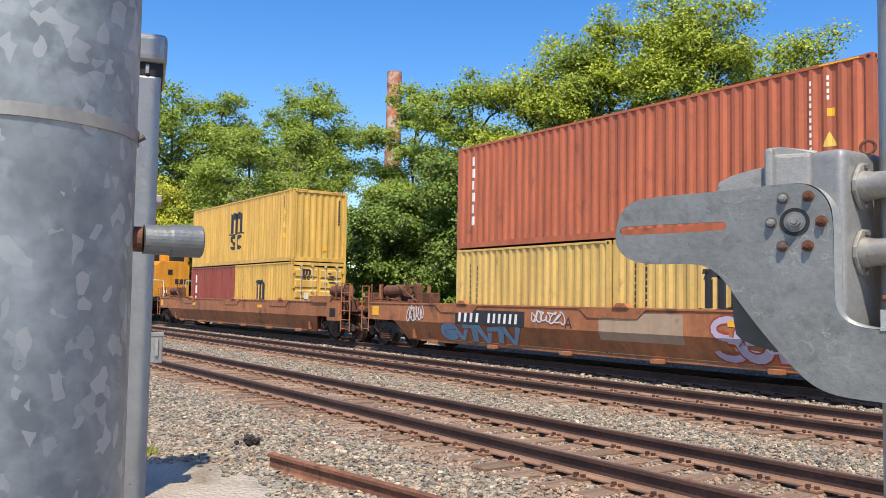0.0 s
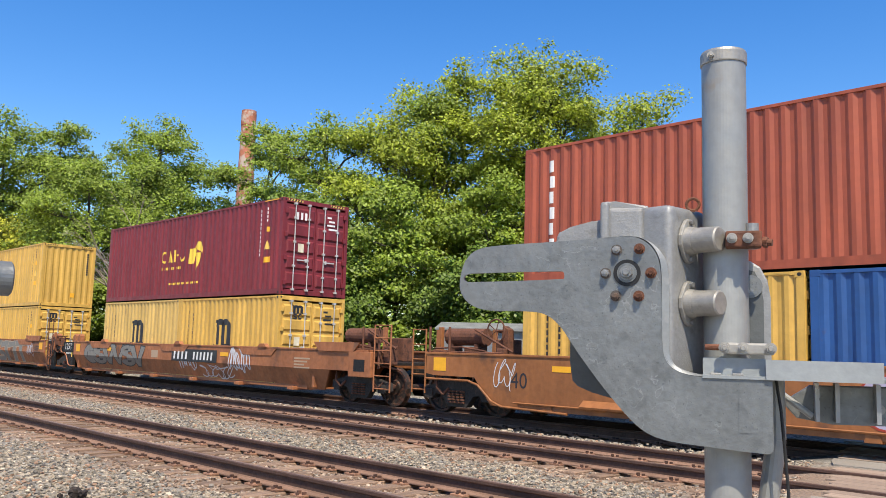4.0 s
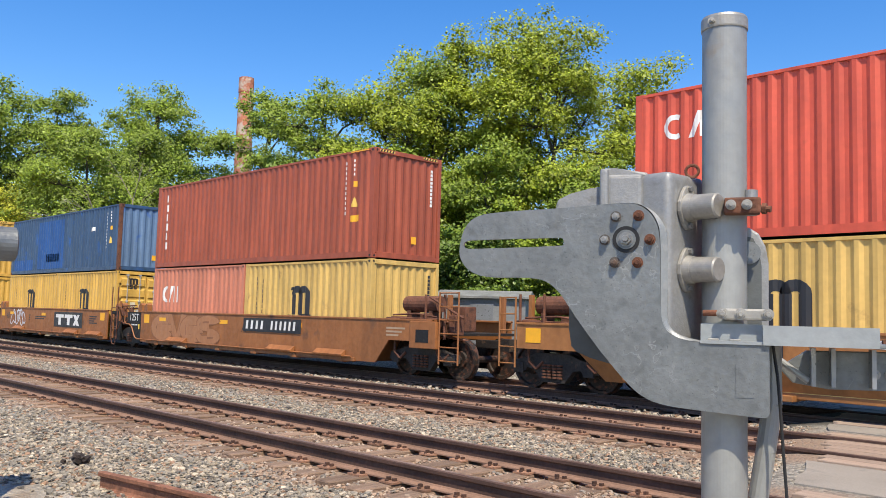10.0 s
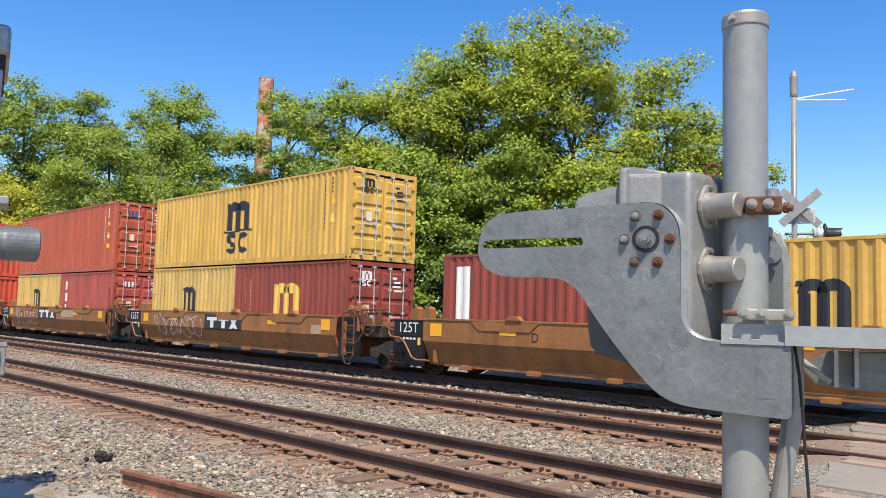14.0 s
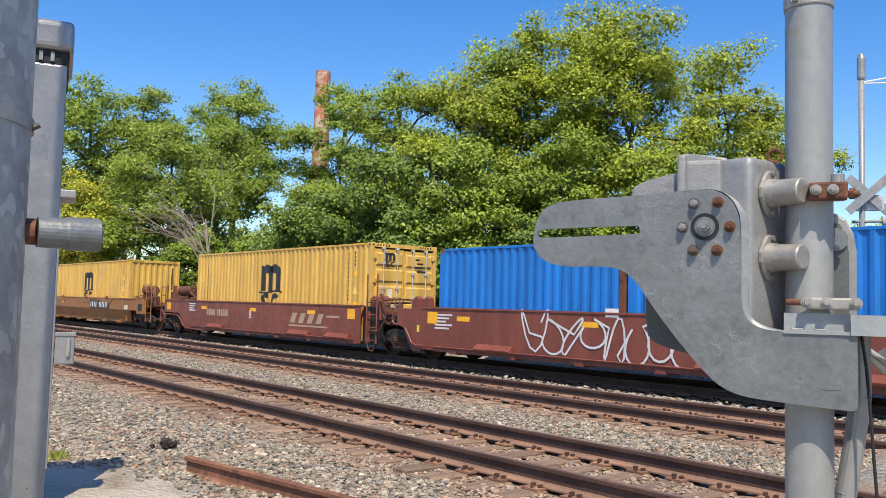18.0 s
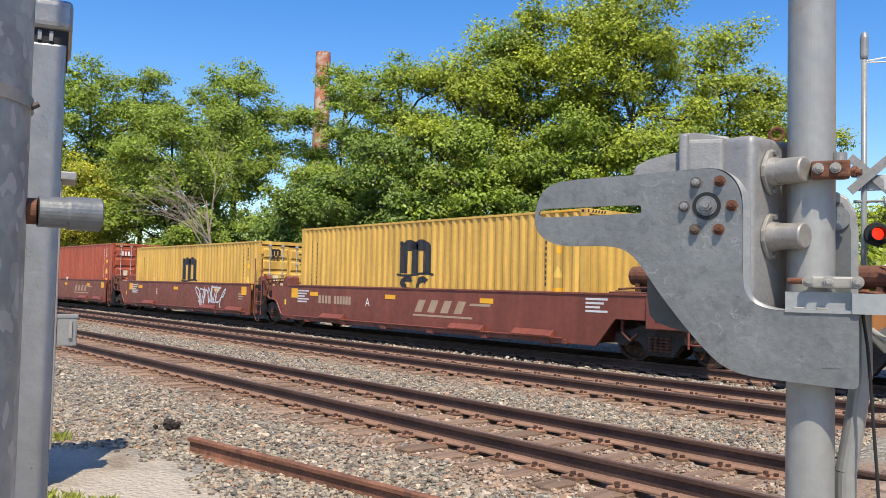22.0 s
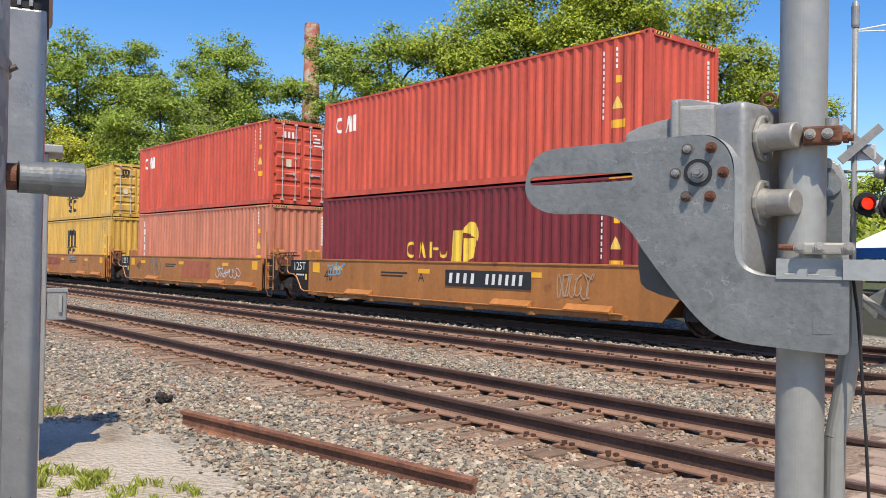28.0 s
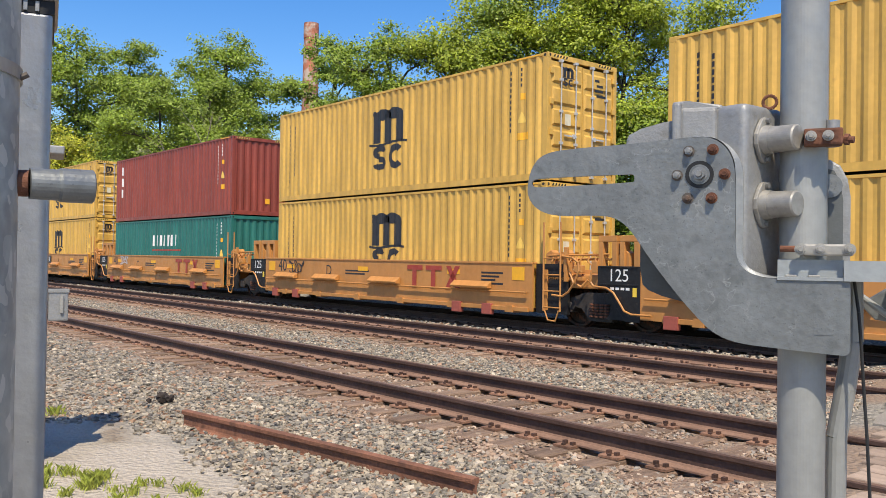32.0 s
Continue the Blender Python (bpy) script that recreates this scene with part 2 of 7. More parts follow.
def lathe(bm, profile, n=24, axis="z", centre=(0, 0, 0), caps=True):
    """A profile of (radius, height) turned round an axis."""
    rings = []
    for r, h in profile:
        ring = []
        for i in range(n):
            a = i * math.tau / n
            p = (r * math.cos(a), r * math.sin(a), h)
            p = {"z": p, "x": (p[2], p[0], p[1]), "y": (p[0], p[2], p[1])}[axis]
            ring.append(bm.verts.new(Vector(p) + Vector(centre)))
        rings.append(ring)
    for a, b in zip(rings, rings[1:]):
        for i in range(n):
            bm.faces.new((a[i], a[(i + 1) % n], b[(i + 1) % n], b[i]))
    if caps and profile[0][0] > 1e-6:
        bm.faces.new(rings[0][::-1])
    if caps and profile[-1][0] > 1e-6:
        bm.faces.new(rings[-1])


def letters(text, size):
    """A flat mesh of letters in the built-in font, in the xz plane, centred on its origin."""
    cu = bpy.data.curves.new("letters", "FONT")
    cu.body, cu.size, cu.align_x, cu.align_y = text, size, "CENTER", "CENTER"
    cu.resolution_u = 3
    ob = bpy.data.objects.new("letters", cu)
    me = bpy.data.meshes.new_from_object(ob)
    me.transform(Matrix.Rotation(radians(90), 4, "X"))
    bpy.data.objects.remove(ob)
    bpy.data.curves.remove(cu)
    return me


def lettering(name, text, size, mat, parent, at, label=""):
    key = ("letters", text, size)
    if key not in MESHES:
        MESHES[key] = letters(text, size)
        MESHES[key].materials.append(mat)
    return piece(name, key, None, mat, parent, at, label)


# ---- ground ----
TRACKS = {"near": 6.63, "middle": 11.30, "far": 15.27}     # centre lines, y; rail tops at z = 0
RAIL_H, GAUGE = 0.185, 1.51


def ground_height(x, y):
    """Ballast level between the rails, dipping between the tracks and falling away at the sides."""
    h = np.full_like(y, -0.24)
    for c in TRACKS.values():
        h = np.where(np.abs(y - c) < 1.75, -0.235, h)
    h = np.where(y < 5.0, -0.24 - 0.10 * np.clip((5.0 - y) / 2.2, 0, 1), h)
    h = np.where(y > 16.7, -0.24 + 0.30 * np.clip((y - 16.7) / 0.6, 0, 1), h)
    ramp_up = np.clip((x - (-3.3 - (y - 7.5) * 0.33) + 1.1) / 1.1, 0, 1) * (x < 8) * (y < 75) * (y > -8)
    h = h + (-0.035 - h) * ramp_up
    return h + 0.018 * (1 - ramp_up) * np.sin(x * 2.1 + y * 1.3) * np.sin(y * 2.7 - x * 0.9)


def grid_mesh(xs, ys, name, height, mat):
    X, Y = np.meshgrid(xs, ys, indexing="ij")
    V = np.stack([X, Y, height(X, Y)], -1).reshape(-1, 3)
    i, j = np.meshgrid(np.arange(len(xs) - 1), np.arange(len(ys) - 1), indexing="ij")
    a = (i * len(ys) + j).ravel()
    F = np.stack([a, a + len(ys), a + len(ys) + 1, a + 1], 1)
    me = bpy.data.meshes.new(name)
    me.from_pydata(V.tolist(), [], F.tolist())
    me.materials.append(mat)
    me.polygons.foreach_set("use_smooth", [True] * len(me.polygons))
    return new(name, me)


def ground_material():
    m = bpy.data.materials.new("trackside_ground")
    m.use_nodes = True
    n, l = m.node_tree.nodes, m.node_tree.links
    b = n["Principled BSDF"]
    b.inputs["Roughness"].default_value = 0.95
    tc = n.new("ShaderNodeTexCoord")
    sep = n.new("ShaderNodeSeparateXYZ")
    l.new(tc.outputs["Object"], sep.inputs[0])
    edge = n.new("ShaderNodeTexNoise")
    edge.inputs["Scale"].default_value, edge.inputs["Detail"].default_value = 1.1, 6
    l.new(tc.outputs["Object"], edge.inputs["Vector"])

    def math_node(op, a, bb):
        x = n.new("ShaderNodeMath")
        x.operation = op
        for k, v in enumerate((a, bb)):
            if isinstance(v, (int, float)):
                x.inputs[k].default_value = v
            else:
                l.new(v, x.inputs[k])
        return x.outputs[0]

    def blend(fac, a, bb):
        x = n.new("ShaderNodeMix")
        x.data_type = "RGBA"
        l.new(fac, x.inputs[0])
        for k, v in ((6, a), (7, bb)):
            if isinstance(v, tuple):
                x.inputs[k].default_value = (*v, 1)
            else:
                l.new(v, x.inputs[k])
        return x.outputs[2]

    def ramp(src, a, bb):
        r = n.new("ShaderNodeMapRange")
        r.inputs[1].default_value, r.inputs[2].default_value = a, bb
        l.new(src, r.inputs[0])
        return r.outputs[0]

    vor = n.new("ShaderNodeTexVoronoi")
    vor.inputs["Scale"].default_value = 22
    l.new(tc.outputs["Object"], vor.inputs["Vector"])
    vs = n.new("ShaderNodeSeparateColor")
    l.new(vor.outputs["Color"], vs.inputs[0])
    fine = n.new("ShaderNodeTexNoise")
    fine.inputs["Scale"].default_value, fine.inputs["Detail"].default_value = 90, 6
    l.new(tc.outputs["Object"], fine.inputs["Vector"])
    ballast = blend(vs.outputs[0], (0.13, 0.12, 0.10), (0.35, 0.32, 0.265))
    ballast = blend(ramp(edge.outputs["Fac"], 0.58, 0.72), ballast, (0.17, 0.12, 0.08))
    gravel = blend(ramp(fine.outputs["Fac"], 0.35, 0.65), (0.31, 0.265, 0.21), (0.51, 0.445, 0.365))
    gravel = blend(ramp(edge.outputs["Fac"], 0.5, 0.75), gravel, (0.32, 0.27, 0.20))
    grass = blend(ramp(fine.outputs["Fac"], 0.35, 0.65), (0.035, 0.045, 0.015), (0.10, 0.10, 0.04))
    wob = math_node("MULTIPLY", edge.outputs["Fac"], 1.6)
    y = math_node("ADD", sep.outputs["Y"], wob)
    c = blend(ramp(y, 3.9, 4.3), gravel, ballast)
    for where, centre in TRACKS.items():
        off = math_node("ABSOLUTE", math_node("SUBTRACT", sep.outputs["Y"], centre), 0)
        # far track goes near black: shade under the train is put into the colour
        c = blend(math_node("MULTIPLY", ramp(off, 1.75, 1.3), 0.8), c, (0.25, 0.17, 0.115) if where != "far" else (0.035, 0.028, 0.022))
    # litter kept very dark: the shade under the trees is put into its colour
    shaded_litter = blend(ramp(fine.outputs["Fac"], 0.35, 0.65), (0.018, 0.018, 0.009), (0.05, 0.05, 0.022))
    c = blend(ramp(y, 18.3, 18.9), c, shaded_litter)
    c = blend(ramp(y, 46.0, 50.0), c, grass)
    l.new(c, b.inputs["Base Color"])
    h = math_node("ADD", vor.outputs["Distance"], math_node("MULTIPLY", fine.outputs["Fac"], 0.25))
    bp = n.new("ShaderNodeBump")
    bp.inputs["Strength"].default_value, bp.inputs["Distance"].default_value = 0.8, 0.04
    bp.invert = True
    l.new(h, bp.inputs["Height"])
    l.new(bp.outputs[0], b.inputs["Normal"])
    return m


xs = np.unique(np.concatenate([np.linspace(-900, -60, 22), np.arange(-60, 12, 0.5), np.linspace(12, 600, 16)]))
ys = np.unique(np.concatenate([np.linspace(-500, -4, 14), np.arange(-4, 22, 0.25), np.linspace(22, 900, 24)]))
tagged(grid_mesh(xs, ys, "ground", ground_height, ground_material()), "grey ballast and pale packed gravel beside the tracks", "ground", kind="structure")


# ---- tracks ----
def rail_profile(bm, x0, x1):
    pts = [(-0.076, 0), (0.076, 0), (0.076, 0.012), (0.02, 0.028), (0.0095, 0.045), (0.0095, 0.130), (0.036, 0.146), (0.037, 0.178), (0.028, 0.185),
           (-0.028, 0.185), (-0.037, 0.178), (-0.036, 0.146), (-0.0095, 0.130), (-0.0095, 0.045), (-0.02, 0.028), (-0.076, 0.012)]
    prism(bm, pts, x0, x1, "x")


def tie_shape(bm):
    box(bm, -0.115, 0.115, -1.30, 1.30, -0.18, 0.0, 0.012, 1)


TIE_X = {}


def build_track(where, centre):
    tr = tagged(new("track_" + where), "rusty rails on weathered wooden ties in grey ballast", "railway track", kind="structure")
    tr.location = (0, centre, 0)
    for s in (-1, 1):
        r = piece("rail", "rail", lambda bm: rail_profile(bm, -420, 160), M["rail"], tr, (0, s * GAUGE / 2, -RAIL_H))
        piece("rail_foot", "rail_foot", lambda bm: prism(bm, [(-0.078, -0.001), (0.078, -0.001), (0.078, 0.014), (0.024, 0.031), (0.014, 0.046), (-0.014, 0.046), (-0.024, 0.031), (-0.078, 0.014)], -420, 160, "x"),
              M["rail_foot"], r, label="dusty tan rail foot")
        piece("rail_head", "rail_head", lambda bm: box(bm, -420, 160, -0.024, 0.024, RAIL_H - 0.004, RAIL_H + 0.003), M["rail_head"], r)
    rnd = random.Random(where)
    TIE_X[where] = []
    x = -72.0
    V, F, SV, SF = [], [], [], []
    while x < 6:
        TIE_X[where].append(x)
        z = -RAIL_H - 0.012 + rnd.uniform(-0.010, 0.0)
        t = piece("tie", "tie", tie_shape, M["tie"], tr, (x, rnd.uniform(-0.06, 0.06), z), turn=(0, 0, rnd.uniform(-1.6, 1.6)))
        for s in (-1, 1):
            yc = s * GAUGE / 2
            for (a, b, c, d, e, f) in ((-0.10, 0.10, yc - 0.19, yc + 0.19, -RAIL_H - 0.012, -RAIL_H + 0.008),
                                       (-0.060, -0.028, yc - 0.122, yc - 0.080, -RAIL_H, -RAIL_H + 0.042), (0.028, 0.060, yc - 0.122, yc - 0.080, -RAIL_H, -RAIL_H + 0.036),
                                       (0.03, 0.06, yc + 0.080, yc + 0.122, -RAIL_H, -RAIL_H + 0.045), (-0.06, -0.03, yc + 0.080, yc + 0.122, -RAIL_H, -RAIL_H + 0.038),
                                       (-0.015, 0.012, yc - 0.178, yc - 0.148, -RAIL_H, -RAIL_H + 0.026)):
                v, g = (V, F) if b - a > 0.1 else (SV, SF)
                o, j = len(v), rnd.uniform(-0.008, 0.008)
                v += [(x + p + j, q, r) for p in (a, b) for q in (c, d) for r in (e, f)]
                g += [[o + i for i in q] for q in ((0, 1, 3, 2), (4, 6, 7, 5), (0, 4, 5, 1), (2, 3, 7, 6), (1, 5, 7, 3))]
        x += 0.50 + rnd.uniform(-0.03, 0.03)
    for what, v, g, mat in (("tie_plates", V, F, "plate"), ("rail_spikes", SV, SF, "spike")):
        me = bpy.data.meshes.new(what)
        me.from_pydata(v, [], g)
        me.materials.append(M[mat])
        tagged(new(what, me), kind="stuff").parent = tr
    return tr


for where, centre in TRACKS.items():
    build_track(where, centre)


# ---- loose stones of the ballast ----
def stone_field(name, label, count, where, size, mat, seed):
    rng = np.random.default_rng(seed)
    base = np.array([(-1, -.2, -.5), (.2, -1, -.4), (1, .1, -.5), (0, .9, -.5), (-.6, -.6, .45), (.7, -.5, .5), (.5, .7, .4), (-.7, .5, .55)])
    faces = np.array([(0, 1, 5), (0, 5, 4), (1, 2, 5), (2, 6, 5), (2, 3, 6), (3, 7, 6), (3, 0, 7), (0, 4, 7), (4, 5, 6), (4, 6, 7)])
    P = where(rng, count)
    k = len(P)
    s = rng.uniform(size[0], size[1], k) * rng.choice([1, 1, 1, 1.5], k)
    shape = base[None] * (1 + rng.uniform(-.3, .3, (k, 8, 3)))
    shape[:, :, 2] *= rng.uniform(.5, .95, (k, 1))
    a, b = rng.uniform(0, math.tau, k), rng.uniform(-.6, .6, k)
    ca, sa, cb, sb = np.cos(a)[:, None], np.sin(a)[:, None], np.cos(b)[:, None], np.sin(b)[:, None]
    x, y, z = shape[..., 0], shape[..., 1], shape[..., 2]
    y, z = y * cb - z * sb, y * sb + z * cb
    x, y = x * ca - y * sa, x * sa + y * ca
    V = np.stack([x, y, z], -1) * s[:, None, None] + P[:, None, :]
    F = (faces[None] + (np.arange(k) * 8)[:, None, None]).reshape(-1, 3)
    me = bpy.data.meshes.new(name)
    me.from_pydata(V.reshape(-1, 3).tolist(), [], F.tolist())
    me.materials.append(mat)
    return tagged(new(name, me), label, "gravel", kind="stuff")


def ballast_spots(rng, count, inside=None):
    r = 5.0 + 34.0 * rng.uniform(0, 1, count) ** 1.6
    az = np.radians(rng.uniform(18, 84, count))
    x, y = -r * np.sin(az), r * np.cos(az)
    edge_y = np.interp(x, (-10.5, -9.7, -9.2, -8.2, -6.7, -5.8, -4.5), (2.5, 2.7, 3.15, 3.45, 3.22, 3.05, 2.9))
    keep = (y > edge_y + 0.10 * np.sin(x * 4.7) + rng.normal(0, 0.12, count)) & (y < 13.6) & (x < -3.6 - (y - 7.5) * 0.33) & (x < -1.5)
    for c in TRACKS.values():
        for s in (-1, 1):
            keep &= np.abs(y - c - s * GAUGE / 2) > 0.15
    for where, c in TRACKS.items():
        ties = np.array(TIE_X[where])
        gap = np.abs(x[:, None] - ties[None]).min(1)
        keep &= ~((np.abs(y - c) < 1.32) & (gap < 0.13) & (rng.uniform(0, 1, count) < 0.66 + 0.25 * np.sin(x * 1.7 + y)))
    if inside is not None:
        dist = np.min([np.abs(y - c) for c in TRACKS.values()], axis=0)
        keep &= (dist < 1.5 + 0.25 * np.sin(x * 3.1)) == inside
    x, y = x[keep], y[keep]
    z = ground_height(x, y) + rng.uniform(-0.005, 0.022, len(x))
    return np.stack([x, y, z], 1)


def stone_material(name, tones):
    """Crushed stone: each piece takes one of four tones, dusted by a fine noise."""
    m = material(name, (1, 1, 1), 0.92, 0, 0.16, 9, 60, None, 0.6, 0.5, 90, island=True, per_thing=0.28)
    n, l = m.node_tree.nodes, m.node_tree.links
    b = n["Principled BSDF"]
    grey = b.inputs["Base Color"].links[0].from_socket
    geo, r = n.new("ShaderNodeNewGeometry"), n.new("ShaderNodeValToRGB")
    white = n.new("ShaderNodeTexWhiteNoise")
    white.noise_dimensions = "1D"
    l.new(geo.outputs["Random Per Island"], white.inputs["W"])
    l.new(white.outputs["Value"], r.inputs[0])
    r.color_ramp.interpolation = "CONSTANT"
    for i, (at, tone) in enumerate(tones):
        e = r.color_ramp.elements[i] if i < 2 else r.color_ramp.elements.new(at)
        e.position, e.color = at, (*tone, 1)
    x = n.new("ShaderNodeMix")
    x.data_type, x.blend_type = "RGBA", "MULTIPLY"
    x.inputs[0].default_value = 1.0
    l.new(r.outputs[0], x.inputs[6])
    l.new(grey, x.inputs[7])
    l.new(x.outputs[2], b.inputs["Base Color"])
    return m


M["stone"] = stone_material("grey_ballast_stone", ((0.0, (0.225, 0.20, 0.162)), (0.30, (0.315, 0.262, 0.193)), (0.62, (0.42, 0.355, 0.268)), (0.76, (0.125, 0.11, 0.095)), (0.88, (0.31, 0.195, 0.125))))
M["rust_stone"] = stone_material("rust_dusted_stone", ((0.0, (0.30, 0.205, 0.14)), (0.40, (0.37, 0.28, 0.205)), (0.75, (0.30, 0.26, 0.215)), (0.90, (0.17, 0.11, 0.08))))
stone_field("ballast_stones", "angular grey and tan crushed-stone ballast beside the rails", 185000, lambda r, k: ballast_spots(r, k, False), (0.014, 0.029), M["stone"], 3)
stone_field("rusty_ballast", "rust-dusted ballast between the ties", 120000, lambda r, k: ballast_spots(r, k, True), (0.013, 0.026), M["rust_stone"], 4)


def far_ballast(rng, count):
    x = rng.uniform(-45, -5.5, count)
    y = rng.normal(13.05, 0.16, count)
    return np.stack([x, y, np.full(count, -0.16) + rng.uniform(-.04, .06, count)], 1)


stone_field("ballast_ridge", "pale ballast heaped along the edge of the occupied track", 7000, far_ballast, (0.02, 0.042), M["stone"], 5)


# ---- road crossing ----
M["asphalt"] = material("worn_asphalt", (0.255, 0.23, 0.195), 0.9, 0, 0.15, 0.8, 60, (0.13, 0.125, 0.12), 0.6, 0.5, 120)
M["plank"] = material("crossing_timber", (0.33, 0.245, 0.185), 0.85, 0, 0.14, 1.5, 25, (0.22, 0.15, 0.11), 0.64, 0.4, 40, per_thing=0.2, stretch=(1, 8, 8))


def road_edge(y):
    return -3.3 - (y - 7.5) * 0.33


bm = bmesh.new()
strips = [(-6.0, 5.1), (8.25, 9.75), (12.95, 13.75), (16.9, 70.0)]
for lo, hi in strips:
    k = max(2, int((hi - lo) / 0.35))
    for i in range(k):
        a, b = lo + (hi - lo) * i / k, lo + (hi - lo) * (i + 1) / k
        pts = [(road_edge(a) + 0.03 * math.sin(a * 5), a), (road_edge(a) + 9.5, a), (road_edge(b) + 9.5, b), (road_edge(b) + 0.03 * math.sin(b * 5), b)]
        f = [bm.verts.new((x, y, -0.02)) for x, y in pts]
        g = [bm.verts.new((x, y, -0.30)) for x, y in pts]
        bm.faces.new(f)
        for q in range(4):
            bm.faces.new((f[q], g[q], g[(q + 1) % 4], f[(q + 1) % 4]))
road = tagged(new("road", finish(bm, "road", M["asphalt"])), "worn grey asphalt road over the level crossing", "road", kind="structure")
for c in TRACKS.values():
    for yy in (-1.32, -1.06, -0.86 + 0.36, -0.22, 0.06, 0.34, 0.92, 1.18):
        y = c + yy
        x0 = road_edge(y) + 0.1
        piece("plank", ("plank",), lambda bm: box(bm, 0, 9.3, -0.125, 0.125, -0.15, 0.0, 0.01), M["plank"], road, (x0 + 0.04 * math.sin(y * 7), y, -0.012))


# ---- containers ----
PITCH, DEPTH = 0.278, 0.036
STEPS = ((0.0, 0.0), (0.072, 0.0), (0.140, 1.0), (0.210, 1.0))     # along one wave: place, how far in


def wave(s):
    """How far the corrugated wall lies behind its outer face, s metres from the panel's end."""
    s = s % PITCH
    if s < 0.072:
        return 0.0
    if s < 0.140:
        return DEPTH * (s - 0.072) / 0.068
    if s < 0.210:
        return DEPTH
    return DEPTH * (1 - (s - 0.210) / 0.068)


def wave_breaks(length):
    out, k = [], 0
    while k * PITCH < length:
        out += [k * PITCH + s for s, _ in STEPS]
        k += 1
    return [s for s in out if s < length] + [length]


def corrugated(bm, length, z0, z1, face):
    """A corrugated sheet 2 mm thick in the xz plane, centred on x; its outer face looks to -y at y = face."""
    a, b = [], []
    for s in wave_breaks(length):
        y = face + wave(s)
        a.append((bm.verts.new((s - length / 2, y, z0)), bm.verts.new((s - length / 2, y, z1))))
        b.append((bm.verts.new((s - length / 2, y + 0.003, z0)), bm.verts.new((s - length / 2, y + 0.003, z1))))
    for r in (a, b):
        for p, q in zip(r, r[1:]):
            bm.faces.new((p[0], q[0], q[1], p[1]))


HALF_W = 1.219


def side_marks(bm, shapes, length):
    """Flat painted shapes laid on a corrugated side; outlines are (x, z) from the container's foot and middle."""
    for pts in shapes:
        bm.faces.new([bm.verts.new((x, 0, z)) for x, z in pts])
    lo, hi = min(v.co.x for v in bm.verts), max(v.co.x for v in bm.verts)
    pl = length - 0.30
    for s in wave_breaks(pl):
        x = s - pl / 2
        if lo < x < hi:
            bmesh.ops.bisect_plane(bm, geom=bm.verts[:] + bm.edges[:] + bm.faces[:], plane_co=(x, 0, 0), plane_no=(1, 0, 0))
    for v in bm.verts:
        v.co.y = -HALF_W + 0.006 + wave(min(max(v.co.x + pl / 2, 0), pl)) - 0.004


def block(x, z, w, h, lean=0.0):
    return [(x, z), (x + w, z), (x + w + lean, z + h), (x + lean, z + h)]


def ring(cx, cz, rx, rz, t, a0=0.0, a1=360.0, n=14):
    out = []
    for i in range(n):
        p, q = (radians(a0 + (a1 - a0) * (i + d) / n) for d in (0, 1))
        out.append([(cx + rx * math.cos(p), cz + rz * math.sin(p)), (cx + rx * math.cos(q), cz + rz * math.sin(q)),
                    (cx + (rx - t) * math.cos(q), cz + (rz - t) * math.sin(q)), (cx + (rx - t) * math.cos(p), cz + (rz - t) * math.sin(p))])
    return out


def curl(cx, cz, rx, rz, t):
    """Two half rings, one over the other, open to opposite sides."""
    q = rz * 0.56
    return ring(cx, cz + rz - q, rx, q, t, 15, 275, 10) + ring(cx, cz - rz + q, rx, q, t, -165, 95, 10)


def arches(cx, z, w, h):
    """Three uprights joined by two arches above a thin waved line."""
    t = w * 0.25
    out = [block(cx - w / 2 + t * 0.1, z, t, h * 0.70), block(cx - t / 2, z, t, h * 0.70), block(cx + w / 2 - t, z, t, h * 0.70), block(cx - w * 0.53, z + h * 0.84, w * 0.12, h * 0.12, w * 0.02)]
    for c in (cx - w / 4 + t / 4, cx + w / 4 - t / 4):
        out += ring(c, z + h * 0.70, w / 4 + t / 4, h * 0.30, t * 0.9, 0, 180, 8)
    for i in range(6):
        a, b = (-0.60 + 0.2 * i) * w, (-0.40 + 0.2 * i) * w
        ya, yb = (h * 0.035 * math.sin(q * 5.2 / w) for q in (a, b))
        out.append([(cx + a, z + ya - h * 0.07), (cx + b, z + yb - h * 0.07), (cx + b, z + yb), (cx + a, z + ya)])
    return out


def column(x, top, n, w, h, gap):
    return [block(x, top - (i + 1) * h - i * gap, w, h) for i in range(n)]


def marks_down(x, top, n, w, h, gap):
    """A column of slim upright bars."""
    return [block(x + w * (0.22 + 0.08 * (i % 2)), top - (i + 1) * h - i * gap, w * 0.5, h) for i in range(n)]


def row(x, z, n, w, h, gap, lean=0.0):
    return [block(x + i * (w + gap), z, w, h, lean) for i in range(n)]


